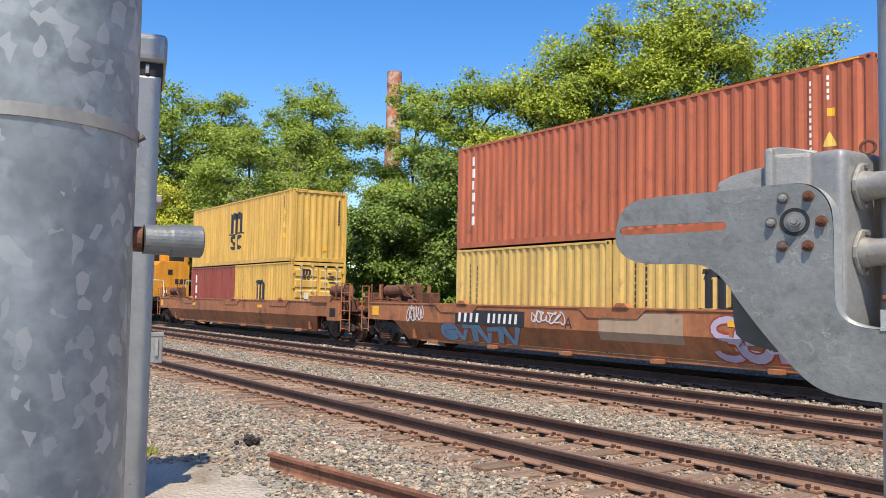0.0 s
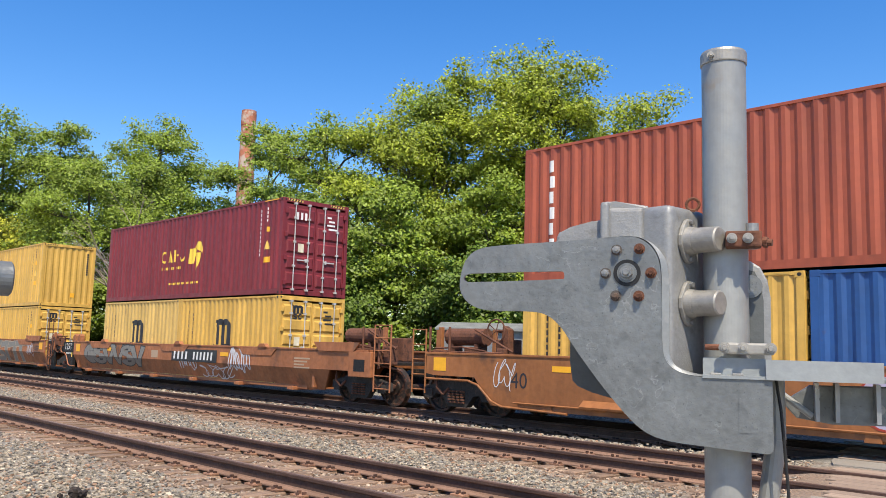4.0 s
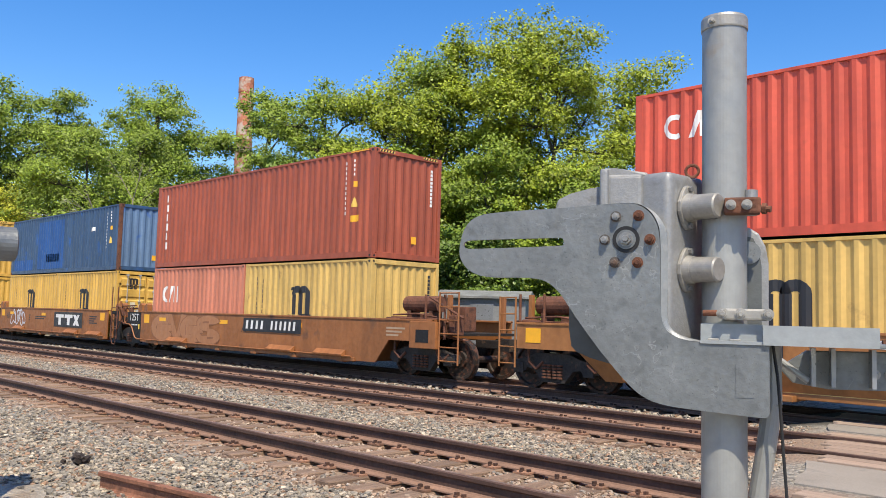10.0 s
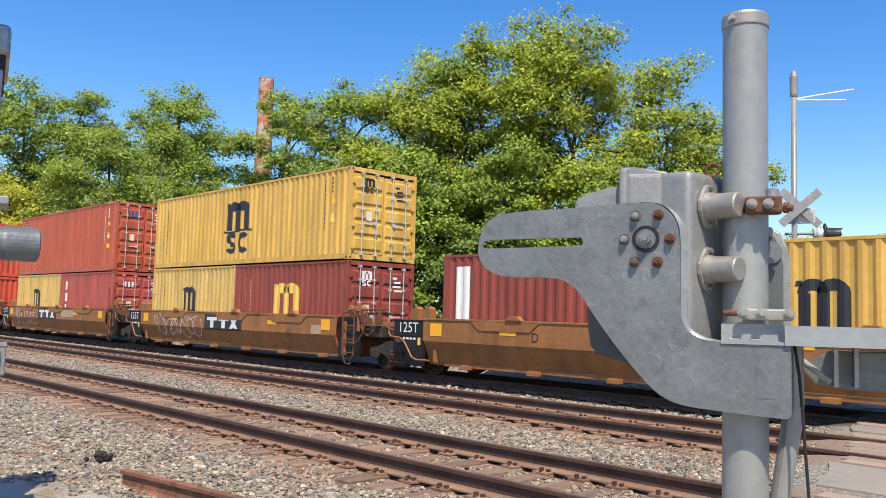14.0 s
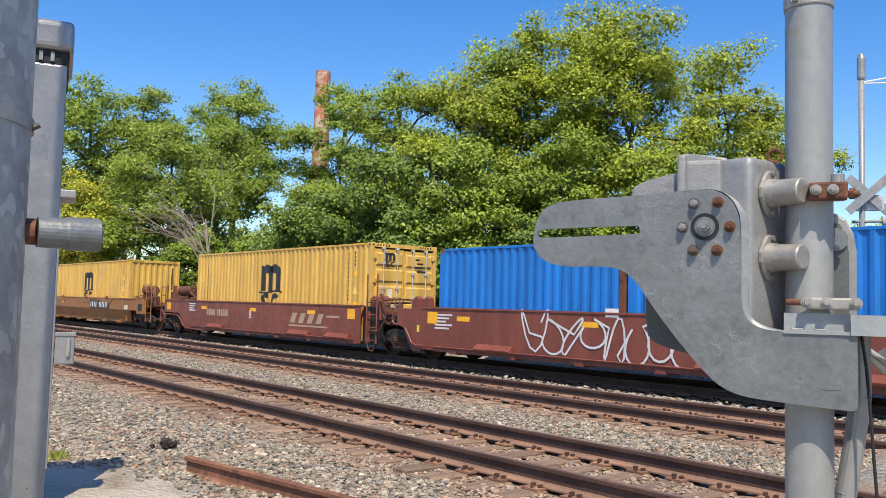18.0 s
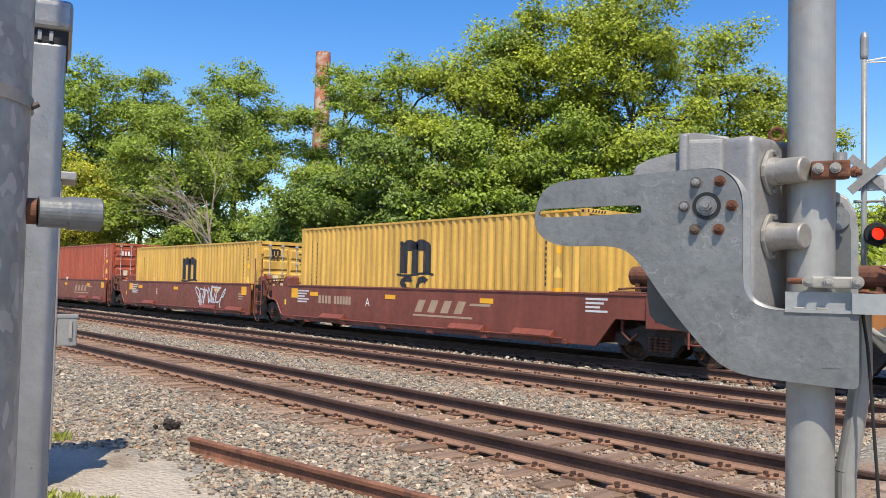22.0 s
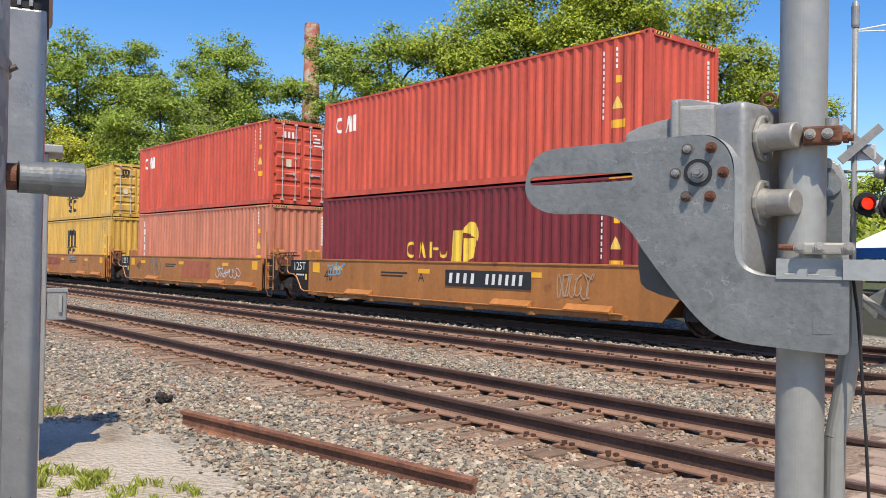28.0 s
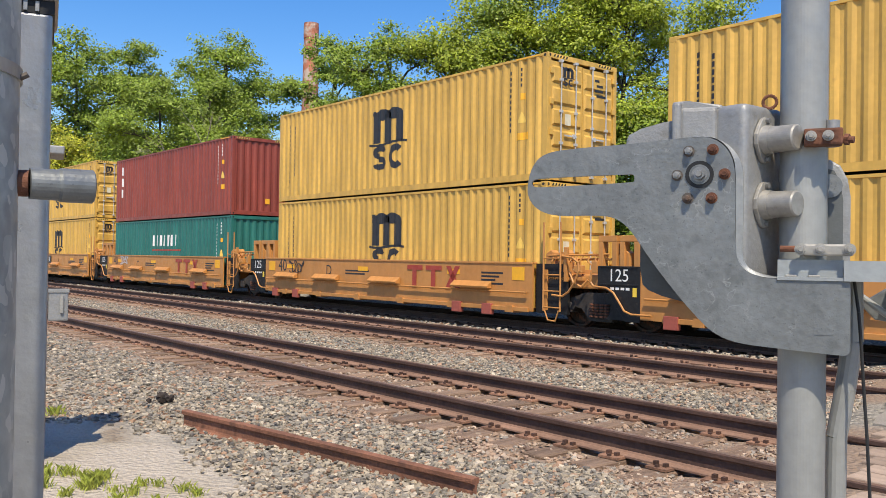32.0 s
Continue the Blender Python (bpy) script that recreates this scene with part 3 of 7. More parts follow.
LOGOS = {      # name: (shapes for a side of height H, paint)
    "arches": lambda H, L: (arches(0, H - 1.46, 1.45, 0.95) + curl(-0.37, H - 1.88, 0.31, 0.35, 0.17) + ring(0.38, H - 1.88, 0.34, 0.35, 0.18, 45, 315), "ink"),
    "arches_gold": lambda H, L: (arches(0, H - 1.46, 1.45, 0.95) + curl(-0.37, H - 1.88, 0.31, 0.35, 0.17) + ring(0.38, H - 1.88, 0.34, 0.35, 0.18, 45, 315), "gold"),
    "arches_low": lambda H, L: (arches(-0.1, H - 1.50, 0.88, 0.82) + curl(-0.32, H - 1.86, 0.19, 0.25, 0.10) + ring(0.14, H - 1.86, 0.20, 0.25, 0.10, 50, 310), "ink") if L < 10 else (arches(0, H - 1.44, 1.38, 0.92) + curl(-0.35, H - 1.85, 0.29, 0.34, 0.16) + ring(0.36, H - 1.85, 0.32, 0.34, 0.17, 45, 315), "ink"),
    "arches_low_gold": lambda H, L: (arches(0, H - 1.6, 1.4, 1.0), "gold"),
    "six_down": lambda H, L: (marks_down(-L / 2 + 0.60, H - 0.33, 6, 0.26, 0.25, 0.085), "white"),
    "six_down_low": lambda H, L: (marks_down(-L / 2 + 0.60, H - 0.33, 5, 0.26, 0.25, 0.085), "white"),
    "three_down": lambda H, L: (marks_down(-L / 2 + 0.60, H - 0.36, 3, 0.32, 0.38, 0.14), "white"),
    "slant": lambda H, L: (ring(-L / 2 + 0.85, H - 0.72, 0.24, 0.24, 0.10, 60, 300, 9) + row(-L / 2 + 1.12, H - 0.96, 1, 0.13, 0.48, 0.1, 0.2) +
                           [block(-L / 2 + 1.36, H - 0.96, 0.1, 0.48)] + [block(-L / 2 + 1.56, H - 0.96, 0.12, 0.48)], "white"),
    "slant_mid": lambda H, L: (ring(-L / 2 + 0.95, H - 0.92, 0.25, 0.30, 0.12, 60, 300, 9) + [block(-L / 2 + 1.12, H - 1.20, 0.14, 0.56, 0.18), block(-L / 2 + 1.46, H - 1.20, 0.12, 0.56),
                                block(-L / 2 + 1.68, H - 1.20, 0.13, 0.56)], "white"),
    "harvest": lambda H, L: (ring(-1.36, H - 1.40, 0.21, 0.21, 0.075, 50, 310, 10) + [block(-1.08, H - 1.60, 0.08, 0.42, 0.10), block(-0.86, H - 1.60, 0.08, 0.42, -0.10), block(-0.62, H - 1.60, 0.08, 0.42), block(-0.50, H - 1.40, 0.20, 0.07)] + ring(-0.06, H - 1.44, 0.17, 0.17, 0.075, 180, 360, 8) + row(-1.5, H - 1.86, 9, 0.07, 0.09, 0.10) + row(-0.9, H - 2.40, 14, 0.08, 0.07, 0.07), "logo_yellow"),
    "harvest_low": lambda H, L: (ring(-1.62, H - 1.54, 0.22, 0.22, 0.08, 50, 310, 10) + [block(-1.32, H - 1.75, 0.08, 0.42, 0.11), block(-1.10, H - 1.75, 0.08, 0.42, -0.11), block(-0.84, H - 1.75, 0.08, 0.42), block(-0.72, H - 1.55, 0.22, 0.07)] + ring(-0.28, H - 1.58, 0.18, 0.17, 0.08, 180, 360, 8), "logo_yellow"),
    "four_rows": lambda H, L: (row(-1.45, H - 1.12, 7, 0.17, 0.46, 0.22, 0.03), "white"),
    "star": lambda H, L: ([block(-1.5, H - 1.3, 0.5, 0.10, 0.5), block(-1.0, H - 1.3, 0.5, 0.10, -0.5)] + row(-1.7, H - 1.95, 5, 0.42, 0.42, 0.12), "white"),
    "flag": lambda H, L: ([block(-L / 2 + 0.55, H - 0.62, 0.42, 0.42)], "royal"),
    "patches": lambda H, L: ([block(-2.6, 0.2, 3.1, H - 0.45), block(-5.6, 0.16, 2.4, 0.5), block(-1.5, 0.5, 1.5, 0.35)], "royal"),
    "panel_blue": lambda H, L: ([block(-L / 2 + 0.45, 0.7, 0.42, 1.6)], "blue"),
    "panel": lambda H, L: ([block(-L / 2 + 0.45, 0.7, 0.42, 1.6)], "white"),
}
EXTRA = {      # second colour of a mark
    "harvest": lambda H, L: ([block(0.42, H - 1.72, 0.40, 0.52, 0.10), [(0.92, H - 1.95), (1.10, H - 1.80), (1.28, H - 1.36), (0.90, H - 1.36)]] + ring(1.10, H - 1.28, 0.28, 0.30, 0.28, -20, 170, 10), "logo_yellow"),
    "harvest_low": lambda H, L: ([block(0.02, H - 1.85, 0.42, 0.80, 0.05), [(0.52, H - 1.88), (0.86, H - 1.74), (0.98, H - 1.25), (0.52, H - 1.25)]] + ring(0.78, H - 1.16, 0.30, 0.32, 0.29, -30, 170, 10), "logo_yellow"),
    "flag": lambda H, L: ([block(-L / 2 + 0.62, H - 0.48, 0.2, 0.08, 0.08), block(-L / 2 + 0.62, H - 0.36, 0.2, 0.08, 0.08)], "logo_yellow"),
    "patches": lambda H, L: ([block(3.35, H - 0.95, 0.45, 0.16)], "white"),
    "four_rows": lambda H, L: ([block(-1.6, H - 1.32, 3.2, 0.06)], "tag_red"),
    "panel_blue": lambda H, L: ([block(-L / 2 + 0.46, 1.75, 0.40, 0.5), block(-L / 2 + 0.55, 1.25, 0.22, 0.3), block(-L / 2 + 0.55, 0.85, 0.22, 0.26)], "white"),
    "star": lambda H, L: ([block(0.2, 0.6, 0.9, 1.2)], "tag_blue"),
}


def corner_casting(bm):
    box(bm, -0.089, 0.089, -0.081, 0.081, -0.059, 0.059, 0.008, 1)


def end_hole(bm):
    bm.faces.new([bm.verts.new((0.0901, 0.028 * math.cos(a), 0.038 * math.sin(a))) for a in (i * math.tau / 12 for i in range(12))])


def side_hole(bm):
    bm.faces.new([bm.verts.new((0.04 * math.cos(a), -0.0821, 0.032 * math.sin(a))) for a in (i * math.tau / 12 for i in range(12))])


def door_leaf(bm, H):
    """One leaf, hinged at y = 0, reaching to y = 1.08, its face at x = 0; five pressed panels."""
    box(bm, -0.05, 0.0, 0.0, 1.08, 0.19, H - 0.17)
    n = 5
    hh = (H - 0.46) / n
    for i in range(n):
        z = 0.24 + i * hh
        a, b = z + hh * 0.20, z + hh * 0.80
        o = [bm.verts.new(p) for p in ((0.0005, 0.05, a - 0.05), (0.0005, 1.03, a - 0.05), (0.0005, 1.03, b + 0.05), (0.0005, 0.05, b + 0.05))]
        t = [bm.verts.new(p) for p in ((0.036, 0.09, a), (0.036, 0.99, a), (0.036, 0.99, b), (0.036, 0.09, b))]
        bm.faces.new(t)
        for q in range(4):
            bm.faces.new((o[q], o[(q + 1) % 4], t[(q + 1) % 4], t[q]))
    for z in (0.36, H * 0.38, H * 0.62, H - 0.40):
        box(bm, -0.02, 0.055, -0.05, 0.06, z - 0.07, z + 0.07, 0.008)


def lock_rod(bm, H):
    tube(bm, (0.062, 0, 0.14), (0.062, 0, H - 0.12), 0.017, n=8)
    for z in (0.16, H * 0.3, H * 0.55, H * 0.8, H - 0.15):
        box(bm, 0.0, 0.086, -0.045, 0.045, z - 0.03, z + 0.03)


def door_handle(bm):
    box(bm, 0.06, 0.085, 0.0, 0.42, -0.018, 0.018)
    box(bm, 0.03, 0.09, 0.30, 0.36, -0.05, 0.05)


CONTAINERS = []
M["cast"] = material("worn_cast_steel", (0.095, 0.08, 0.07), 0.7, 0.2, 0.3, 3, 25, (0.14, 0.075, 0.045), 0.56, 0.25, 40)
M["truck_cast"] = material("oily_cast_steel", (0.035, 0.029, 0.025), 0.75, 0.1, 0.35, 3, 25, (0.10, 0.06, 0.04), 0.62, 0.25, 40)
M["shoe"] = material("red_primer_shoe", (0.33, 0.08, 0.055), 0.7, 0, 0.12, 3, 20)


def container(u, length, H, z0, colour, logo="", doors=True, small=True, end_mark="", label="", warn="gold"):
    """A shipping container whose far end stands at u along the train, its foot at z0 over the rails."""
    L = length
    mat = M[colour]
    kind = "forty-foot" if L > 10 else "twenty-foot"
    c = thing("shipping_container", label or f"{colour.replace('_', ' ')} {kind} steel container with corrugated sides", "shipping container", "containers on the train")
    k = (round(L, 1), round(H, 2))
    pl = L - 0.30
    trim = M["rust"] if colour in ("navy", "blue") else mat
    for s in (1, -1):
        piece("side_wall", ("side", k), lambda bm: corrugated(bm, pl, 0.15, H - 0.06, -HALF_W + 0.006), mat, c, turn=(0, 0, 0 if s > 0 else 180))
    piece("roof", ("roof", k), lambda bm: box(bm, -L / 2 + 0.05, L / 2 - 0.05, -HALF_W + 0.04, HALF_W - 0.04, H - 0.045, H - 0.02), mat, c)
    piece("floor", ("floor", k), lambda bm: box(bm, -L / 2 + 0.1, L / 2 - 0.1, -HALF_W + 0.05, HALF_W - 0.05, 0.03, 0.15), M["black"], c)
    for s in (1, -1):
        piece("top_rail", ("top", k), lambda bm: box(bm, -L / 2 + 0.1, L / 2 - 0.1, -0.03, 0.03, -0.06, 0.0, 0.006), mat, c, (0, s * (HALF_W - 0.031), H - 0.008))
        piece("bottom_rail", ("bottom", k), lambda bm: prism(bm, [(-0.025, 0.0), (0.03, 0.0), (0.03, 0.03), (-0.012, 0.04), (-0.012, 0.15), (-0.025, 0.15)], -L / 2 + 0.1, L / 2 - 0.1, "x"),
              mat, c, (0, s * (HALF_W - 0.026), 0.02), turn=None if s < 0 else (0, 0, 180))
        for e in (1, -1):
            piece("corner_post", ("post", k[1]), lambda bm: box(bm, -0.075, 0.075, -0.06, 0.06, 0.11, H - 0.11, 0.01), trim if e > 0 else mat, c, (e * (L / 2 - 0.076), s * (HALF_W - 0.061), 0))
            for z in (0.059, H - 0.059):
                cc = piece("corner_casting", "casting", corner_casting, trim, c, (e * (L / 2 - 0.089), s * (HALF_W - 0.081), z))
                if e > 0 and s < 0:
                    piece("casting_hole", "end_hole", end_hole, M["black"], cc)
                    piece("casting_hole", "side_hole", side_hole, M["black"], cc)
    for e in (1, -1):
        piece("header", "header", lambda bm: box(bm, -0.05, 0.05, -HALF_W + 0.16, HALF_W - 0.16, -0.12, 0.0, 0.006), mat, c, (e * (L / 2 - 0.055), 0, H - 0.004))
        piece("sill", "sill", lambda bm: box(bm, -0.05, 0.05, -HALF_W + 0.16, HALF_W - 0.16, 0.0, 0.15, 0.006), mat, c, (e * (L / 2 - 0.055), 0, 0.015))
    piece("front_wall", ("front", k[1]), lambda bm: corrugated(bm, 2.2, 0.15, H - 0.11, 0.0), mat, c, (-L / 2 + 0.03, 0, 0), turn=(0, 0, -90))
    if doors:
        for s in (1, -1):
            d = piece("door", ("door", k[1]), lambda bm: door_leaf(bm, H), mat, c, (L / 2 - 0.03, s * 1.09, 0), turn=(180, 0, 0) if s > 0 else None)
            if s > 0:
                d.location.z = H
            for y in (0.30, 0.80):
                r = piece("lock_rod", ("rod", k[1]), lambda bm: lock_rod(bm, H), M["steel_rod"], d, (0, y, 0), "galvanised locking rod")
            piece("door_handle", "door_handle", door_handle, M["steel_rod"], d, (0, 0.40, 1.05 if s < 0 else H - 1.05), "galvanised handle")
        if small:
            light = M["white"] if colour not in ("yellow", "yellow_pale", "white") else M["ink"]
            for i in range(4):
                piece("door_marking", ("door_mark", i), lambda bm: box(bm, 0, 0.003, 0.0, 0.16 + 0.07 * i, 0, 0.055), light, c, (L / 2 + 0.008, 0.40 + 0.06 * (i % 2), H - 0.46 - 0.12 * i))
            if logo.startswith("arches"):
                shapes = [[(px * 0.25, (pz - (H - 1.44)) * 0.25) for px, pz in pts] for pts in LOGOS["arches"](H, L)[0]]
                piece("door_logo", ("door_arches", k), lambda bm: [bm.faces.new([bm.verts.new((0, px, pz)) for px, pz in pts]) for pts in shapes] and None, light, c, (L / 2 + 0.0085, -0.54, H - 0.50), kind="stuff")
            else:
                piece("door_logo", "door_logo", lambda bm: [box(bm, 0, 0.003, -0.2 + 0.15 * i, -0.12 + 0.15 * i, -0.10, 0.12) for i in range(3)] and None, M["royal"] if logo == "flag" else light, c, (L / 2 + 0.009, -0.54, H - 0.52), kind="stuff")
            piece("door_label", "door_label", lambda bm: box(bm, 0, 0.003, -0.10, 0.10, -0.13, 0.13), M["cream"], c, (L / 2 + 0.008, -0.54, H * 0.56 - 0.2))
    else:
        piece("end_wall", ("end", k[1]), lambda bm: corrugated(bm, 2.2, 0.15, H - 0.11, 0.0), M["navy_end"] if logo == "patches" else mat, c, (L / 2 - 0.03, 0, 0), turn=(0, 0, 90))
        if small:
            piece("end_marking", ("end_mark", k[1]), lambda bm: [box(bm, 0, 0.003, -0.04, 0.04, H - 0.42 - i * 0.105, H - 0.34 - i * 0.105) for i in range(10)] and None,
                  M["white"] if not colour.startswith("yellow") else M["ink"], c, (L / 2 - 0.026, 0.86, 0), kind="stuff")
            piece("end_label", "end_label", lambda bm: box(bm, 0, 0.003, -0.09, 0.09, -0.10, 0.10), M["amber"], c, (L / 2 - 0.026, 0.25, 0.55))
    if H > 2.7 and small:
        for y in (-0.78, 0.78):
            strip = piece("hazard_strip", "hazard_strip", lambda bm: box(bm, 0, 0.004, -0.26, 0.26, -0.028, 0.028), M["gold"], c, (L / 2 - 0.004, y, H - 0.055))
            piece("hazard_bars", "hazard_bars", lambda bm: [bm.faces.new([bm.verts.new((0.0055, -0.25 + 0.1 * i + a, b)) for a, b in ((0, -0.028), (0.05, -0.028), (0.08, 0.028), (0.03, 0.028))]) for i in range(5)] and None,
                  M["black"], strip, kind="stuff")
    dark = M["ink"] if colour.startswith("yellow") else M["white"]
    if logo:
        for n, table in (("logo", LOGOS), ("logo_patch", EXTRA)):
            if logo in table:
                shapes, tone = table[logo](H, L)
                piece(n, (n, logo, k), lambda bm: side_marks(bm, shapes, L), M[tone], c, label=f"painted {tone.replace('_', ' ')} emblem")
    if small:
        if colour.startswith("yellow") or logo.startswith("arches"):
            piece("line_name", ("line", k), lambda bm: side_marks(bm, column(-L / 2 + 0.62, H - 0.40, 13 if H > 2.6 else 11, 0.07, 0.105, 0.045) +
                                                                  column(-L / 2 + 0.95, H - 0.48, 11, 0.07, 0.105, 0.045), L), M["ink"] if colour.startswith("yellow") else M["gold"], c, kind="stuff")
        if L > 10:
            piece("side_number", ("num", k), lambda bm: side_marks(bm, column(L / 2 - 1.20, H - 0.28, 11, 0.042, 0.085, 0.05) + column(L / 2 - 0.86, H - 0.24, 4, 0.04, 0.075, 0.045), L), dark, c, kind="stuff")
            piece("side_label", ("slab", k), lambda bm: side_marks(bm, [block(L / 2 - 0.86, H - 0.98, 0.13, 0.15)], L), M["amber"], c)
            piece("warning_triangle", ("tri", k), lambda bm: side_marks(bm, [[(L / 2 - 0.96, H - 1.52), (L / 2 - 0.68, H - 1.52), (L / 2 - 0.82, H - 1.25)]], L), M[warn], c, label="yellow warning triangle")
        if L > 10 and H > 2.7:
            piece("height_label", ("hlab", k), lambda bm: side_marks(bm, [block(L / 2 - 1.0, H - 1.92, 0.40, 0.17)], L), M["amber"], c, label="orange height warning label")
        piece("height_stripe", ("stripe", k), lambda bm: box(bm, L / 2 - 1.0, L / 2 - 0.25, -HALF_W - 0.003, -HALF_W, H - 0.05, H - 0.022), M["amber"] if H > 2.7 else mat, c)
    CONTAINERS.append((c, u + L / 2, z0))
    return c


# ---- well cars ----
SIDE_Y, TOP_Z, LOW_Z = 1.42, 1.41, 0.30
CARS = []
WHEELSETS = []
WHEEL_R, AXLE = 0.48, 0.91


def wheelset_shape(bm):
    tube(bm, (0, -0.95, 0), (0, 0.95, 0), 0.085, n=10)
    for s in (-1, 1):
        lathe(bm, [(0.10, 0.79), (0.18, 0.79), (0.20, 0.74), (0.40, 0.74), (0.42, 0.79), (WHEEL_R, 0.79), (WHEEL_R + 0.005, 0.69), (WHEEL_R + 0.03, 0.675), (WHEEL_R + 0.03, 0.655),
                   (0.42, 0.655), (0.40, 0.70), (0.18, 0.70), (0.10, 0.66)] if s > 0 else
              [(0.10, -0.66), (0.18, -0.70), (0.40, -0.70), (0.42, -0.655), (WHEEL_R + 0.03, -0.655), (WHEEL_R + 0.03, -0.675), (WHEEL_R + 0.005, -0.69), (WHEEL_R, -0.79), (0.42, -0.79),
               (0.40, -0.74), (0.20, -0.74), (0.18, -0.79), (0.10, -0.79)], 18, "y")
        for i in range(5):     # rim holes read as dark lugs
            a = i * math.tau / 5
            tube(bm, (0.29 * math.cos(a), s * 0.735, 0.29 * math.sin(a)), (0.29 * math.cos(a), s * 0.752, 0.29 * math.sin(a)), 0.045, n=8)


def side_frame(bm):
    """A cast truck side frame, in the xz plane round the truck's middle."""
    prism(bm, [(-1.15, 0.40), (-1.12, 0.60), (-0.72, 0.66), (-0.42, 0.78), (0.42, 0.78), (0.72, 0.66), (1.12, 0.60), (1.15, 0.40), (0.74, 0.40), (0.70, 0.48), (0.50, 0.44),
               (0.30, 0.18), (-0.30, 0.18), (-0.50, 0.44), (-0.70, 0.48), (-0.74, 0.40)], -0.09, 0.09, "y", 0.012)
    for s in (-1, 1):
        box(bm, s * 0.91 - 0.13, s * 0.91 + 0.13, -0.13, 0.13, 0.34, 0.56, 0.02)


def spring_nest(bm):
    for x in (-0.2, -0.07, 0.07, 0.2):
        for i in range(5):
            tube(bm, (x, -0.125, 0.27 + i * 0.062), (x, -0.125, 0.305 + i * 0.062), 0.058, n=9)


def truck(parent, x):
    t = piece("truck", "bolster", lambda bm: (box(bm, -0.22, 0.22, -1.0, 1.0, 0.45, 0.72, 0.03), box(bm, -0.95, 0.95, -0.12, 0.12, 0.42, 0.52), tube(bm, (0, 0, 0.7), (0, 0, 0.92), 0.2)) and None,
              M["grime"], parent, (x, 0, 0), "greasy black truck with two axles")
    for s in (-1, 1):
        piece("side_frame", "side_frame", side_frame, M["truck_cast"], t, (0, s * 1.10, 0))
        piece("spring_nest", "spring_nest", spring_nest, M["rust"], t, (0, s * 1.09, 0), turn=None if s < 0 else (0, 0, 180), kind="stuff")
    for s in (-1, 1):
        w = piece("wheelset", "wheelset", wheelset_shape, M["wheel"], t, (s * AXLE, 0, WHEEL_R))
        WHEELSETS.append((w, s))
    return t


def car_side(bm, x0, x1, style, left_arch, right_arch):
    """One side wall of a well, facing -y, with arches cut over the trucks of coupled ends."""
    low = LOW_Z
    out = []
    if left_arch:
        out += [(x0, TOP_Z), (x0, 0.92), (x0 + 0.25, 0.88), (x0 + 1.55, 0.88), (x0 + 2.05, low)]
    else:
        out += [(x0, TOP_Z), (x0, low)]
    if right_arch:
        out += [(x1 - 2.05, low), (x1 - 1.55, 0.88), (x1 - 0.25, 0.88), (x1, 0.92), (x1, TOP_Z)]
    else:
        out += [(x1, low), (x1, TOP_Z)]
    k = len(out)
    lean = 0.24 if style == "sloped" else 0.0

    def yz(z, d):
        return -SIDE_Y + (lean * max(0.0, (0.86 - z) / 0.56) if lean else 0.0) + d
    if not lean:
        a = [bm.verts.new((x, yz(z, 0), z)) for x, z in out]
        b = [bm.verts.new((x, yz(z, 0.05), z)) for x, z in out]
        bm.faces.new(a)
        bm.faces.new(b[::-1])
        for i in range(k):
            bm.faces.new((a[i], b[i], b[(i + 1) % k], a[(i + 1) % k]))
    else:
        xl, xr = (x0 + 1.6 if left_arch else x0 + 0.02), (x1 - 1.6 if right_arch else x1 - 0.02)
        rim = [(x0, TOP_Z), (x0, 0.86), (xl, 0.86), (xl + (0.5 if left_arch else 0), low), (xr - (0.5 if right_arch else 0), low), (xr, 0.86), (x1, 0.86), (x1, TOP_Z)]
        a, b = ([bm.verts.new((x, yz(z, d), z)) for x, z in rim] for d in (0, 0.05))
        for r in (a, b):
            bm.faces.new((r[0], r[1], r[2], r[5], r[6], r[7]))
            bm.faces.new(r[2:6])
        for i in range(8):
            bm.faces.new((a[i], b[i], b[(i + 1) % 8], a[(i + 1) % 8]))


def hose_run(bm):
    """Pipes, brackets and valves above the shared truck, from 0.3 to 2.1 m past the side wall's end."""
    rnd = random.Random(9)
    tube(bm, (0.3, -1.22, 1.56), (2.0, -1.20, 1.60), 0.022, n=6)
    tube(bm, (0.2, -1.10, 1.48), (2.1, -1.16, 1.50), 0.030, n=6)
    for i in range(9):
        x = 0.45 + i * 0.17
        pipe(bm, [(x, -1.2, 1.57), (x + rnd.uniform(-.08, .08), -1.26, 1.44), (x + rnd.uniform(-.12, .12), -1.2, 1.33 + rnd.uniform(-.06, .06))], 0.018, 5)
    for x, w, h in ((0.82, 0.16, 0.24), (1.12, 0.22, 0.16), (1.62, 0.15, 0.26)):
        box(bm, x, x + w, -1.32, -1.18, 1.20, 1.20 + h, 0.015)
    pipe(bm, [(1.0, -1.3, 1.2), (1.15, -1.34, 0.98), (1.35, -1.32, 0.9), (1.5, -1.28, 1.05)], 0.026, 6)


def loop_hose(bm):
    pipe(bm, [(0.85, -1.38, 1.55), (1.18, -1.42, 1.52), (1.36, -1.44, 1.42), (1.38, -1.44, 1.24), (1.26, -1.44, 0.98), (1.08, -1.43, 0.78), (0.9, -1.42, 0.68), (0.6, -1.42, 0.70)], 0.024, 6)


def stirrup(bm):
    pipe(bm, [(0.36, -1.40, 0.36), (0.44, -1.38, 0.14), (0.66, -1.38, 0.12), (0.78, -1.40, 0.36)], 0.018, 6)


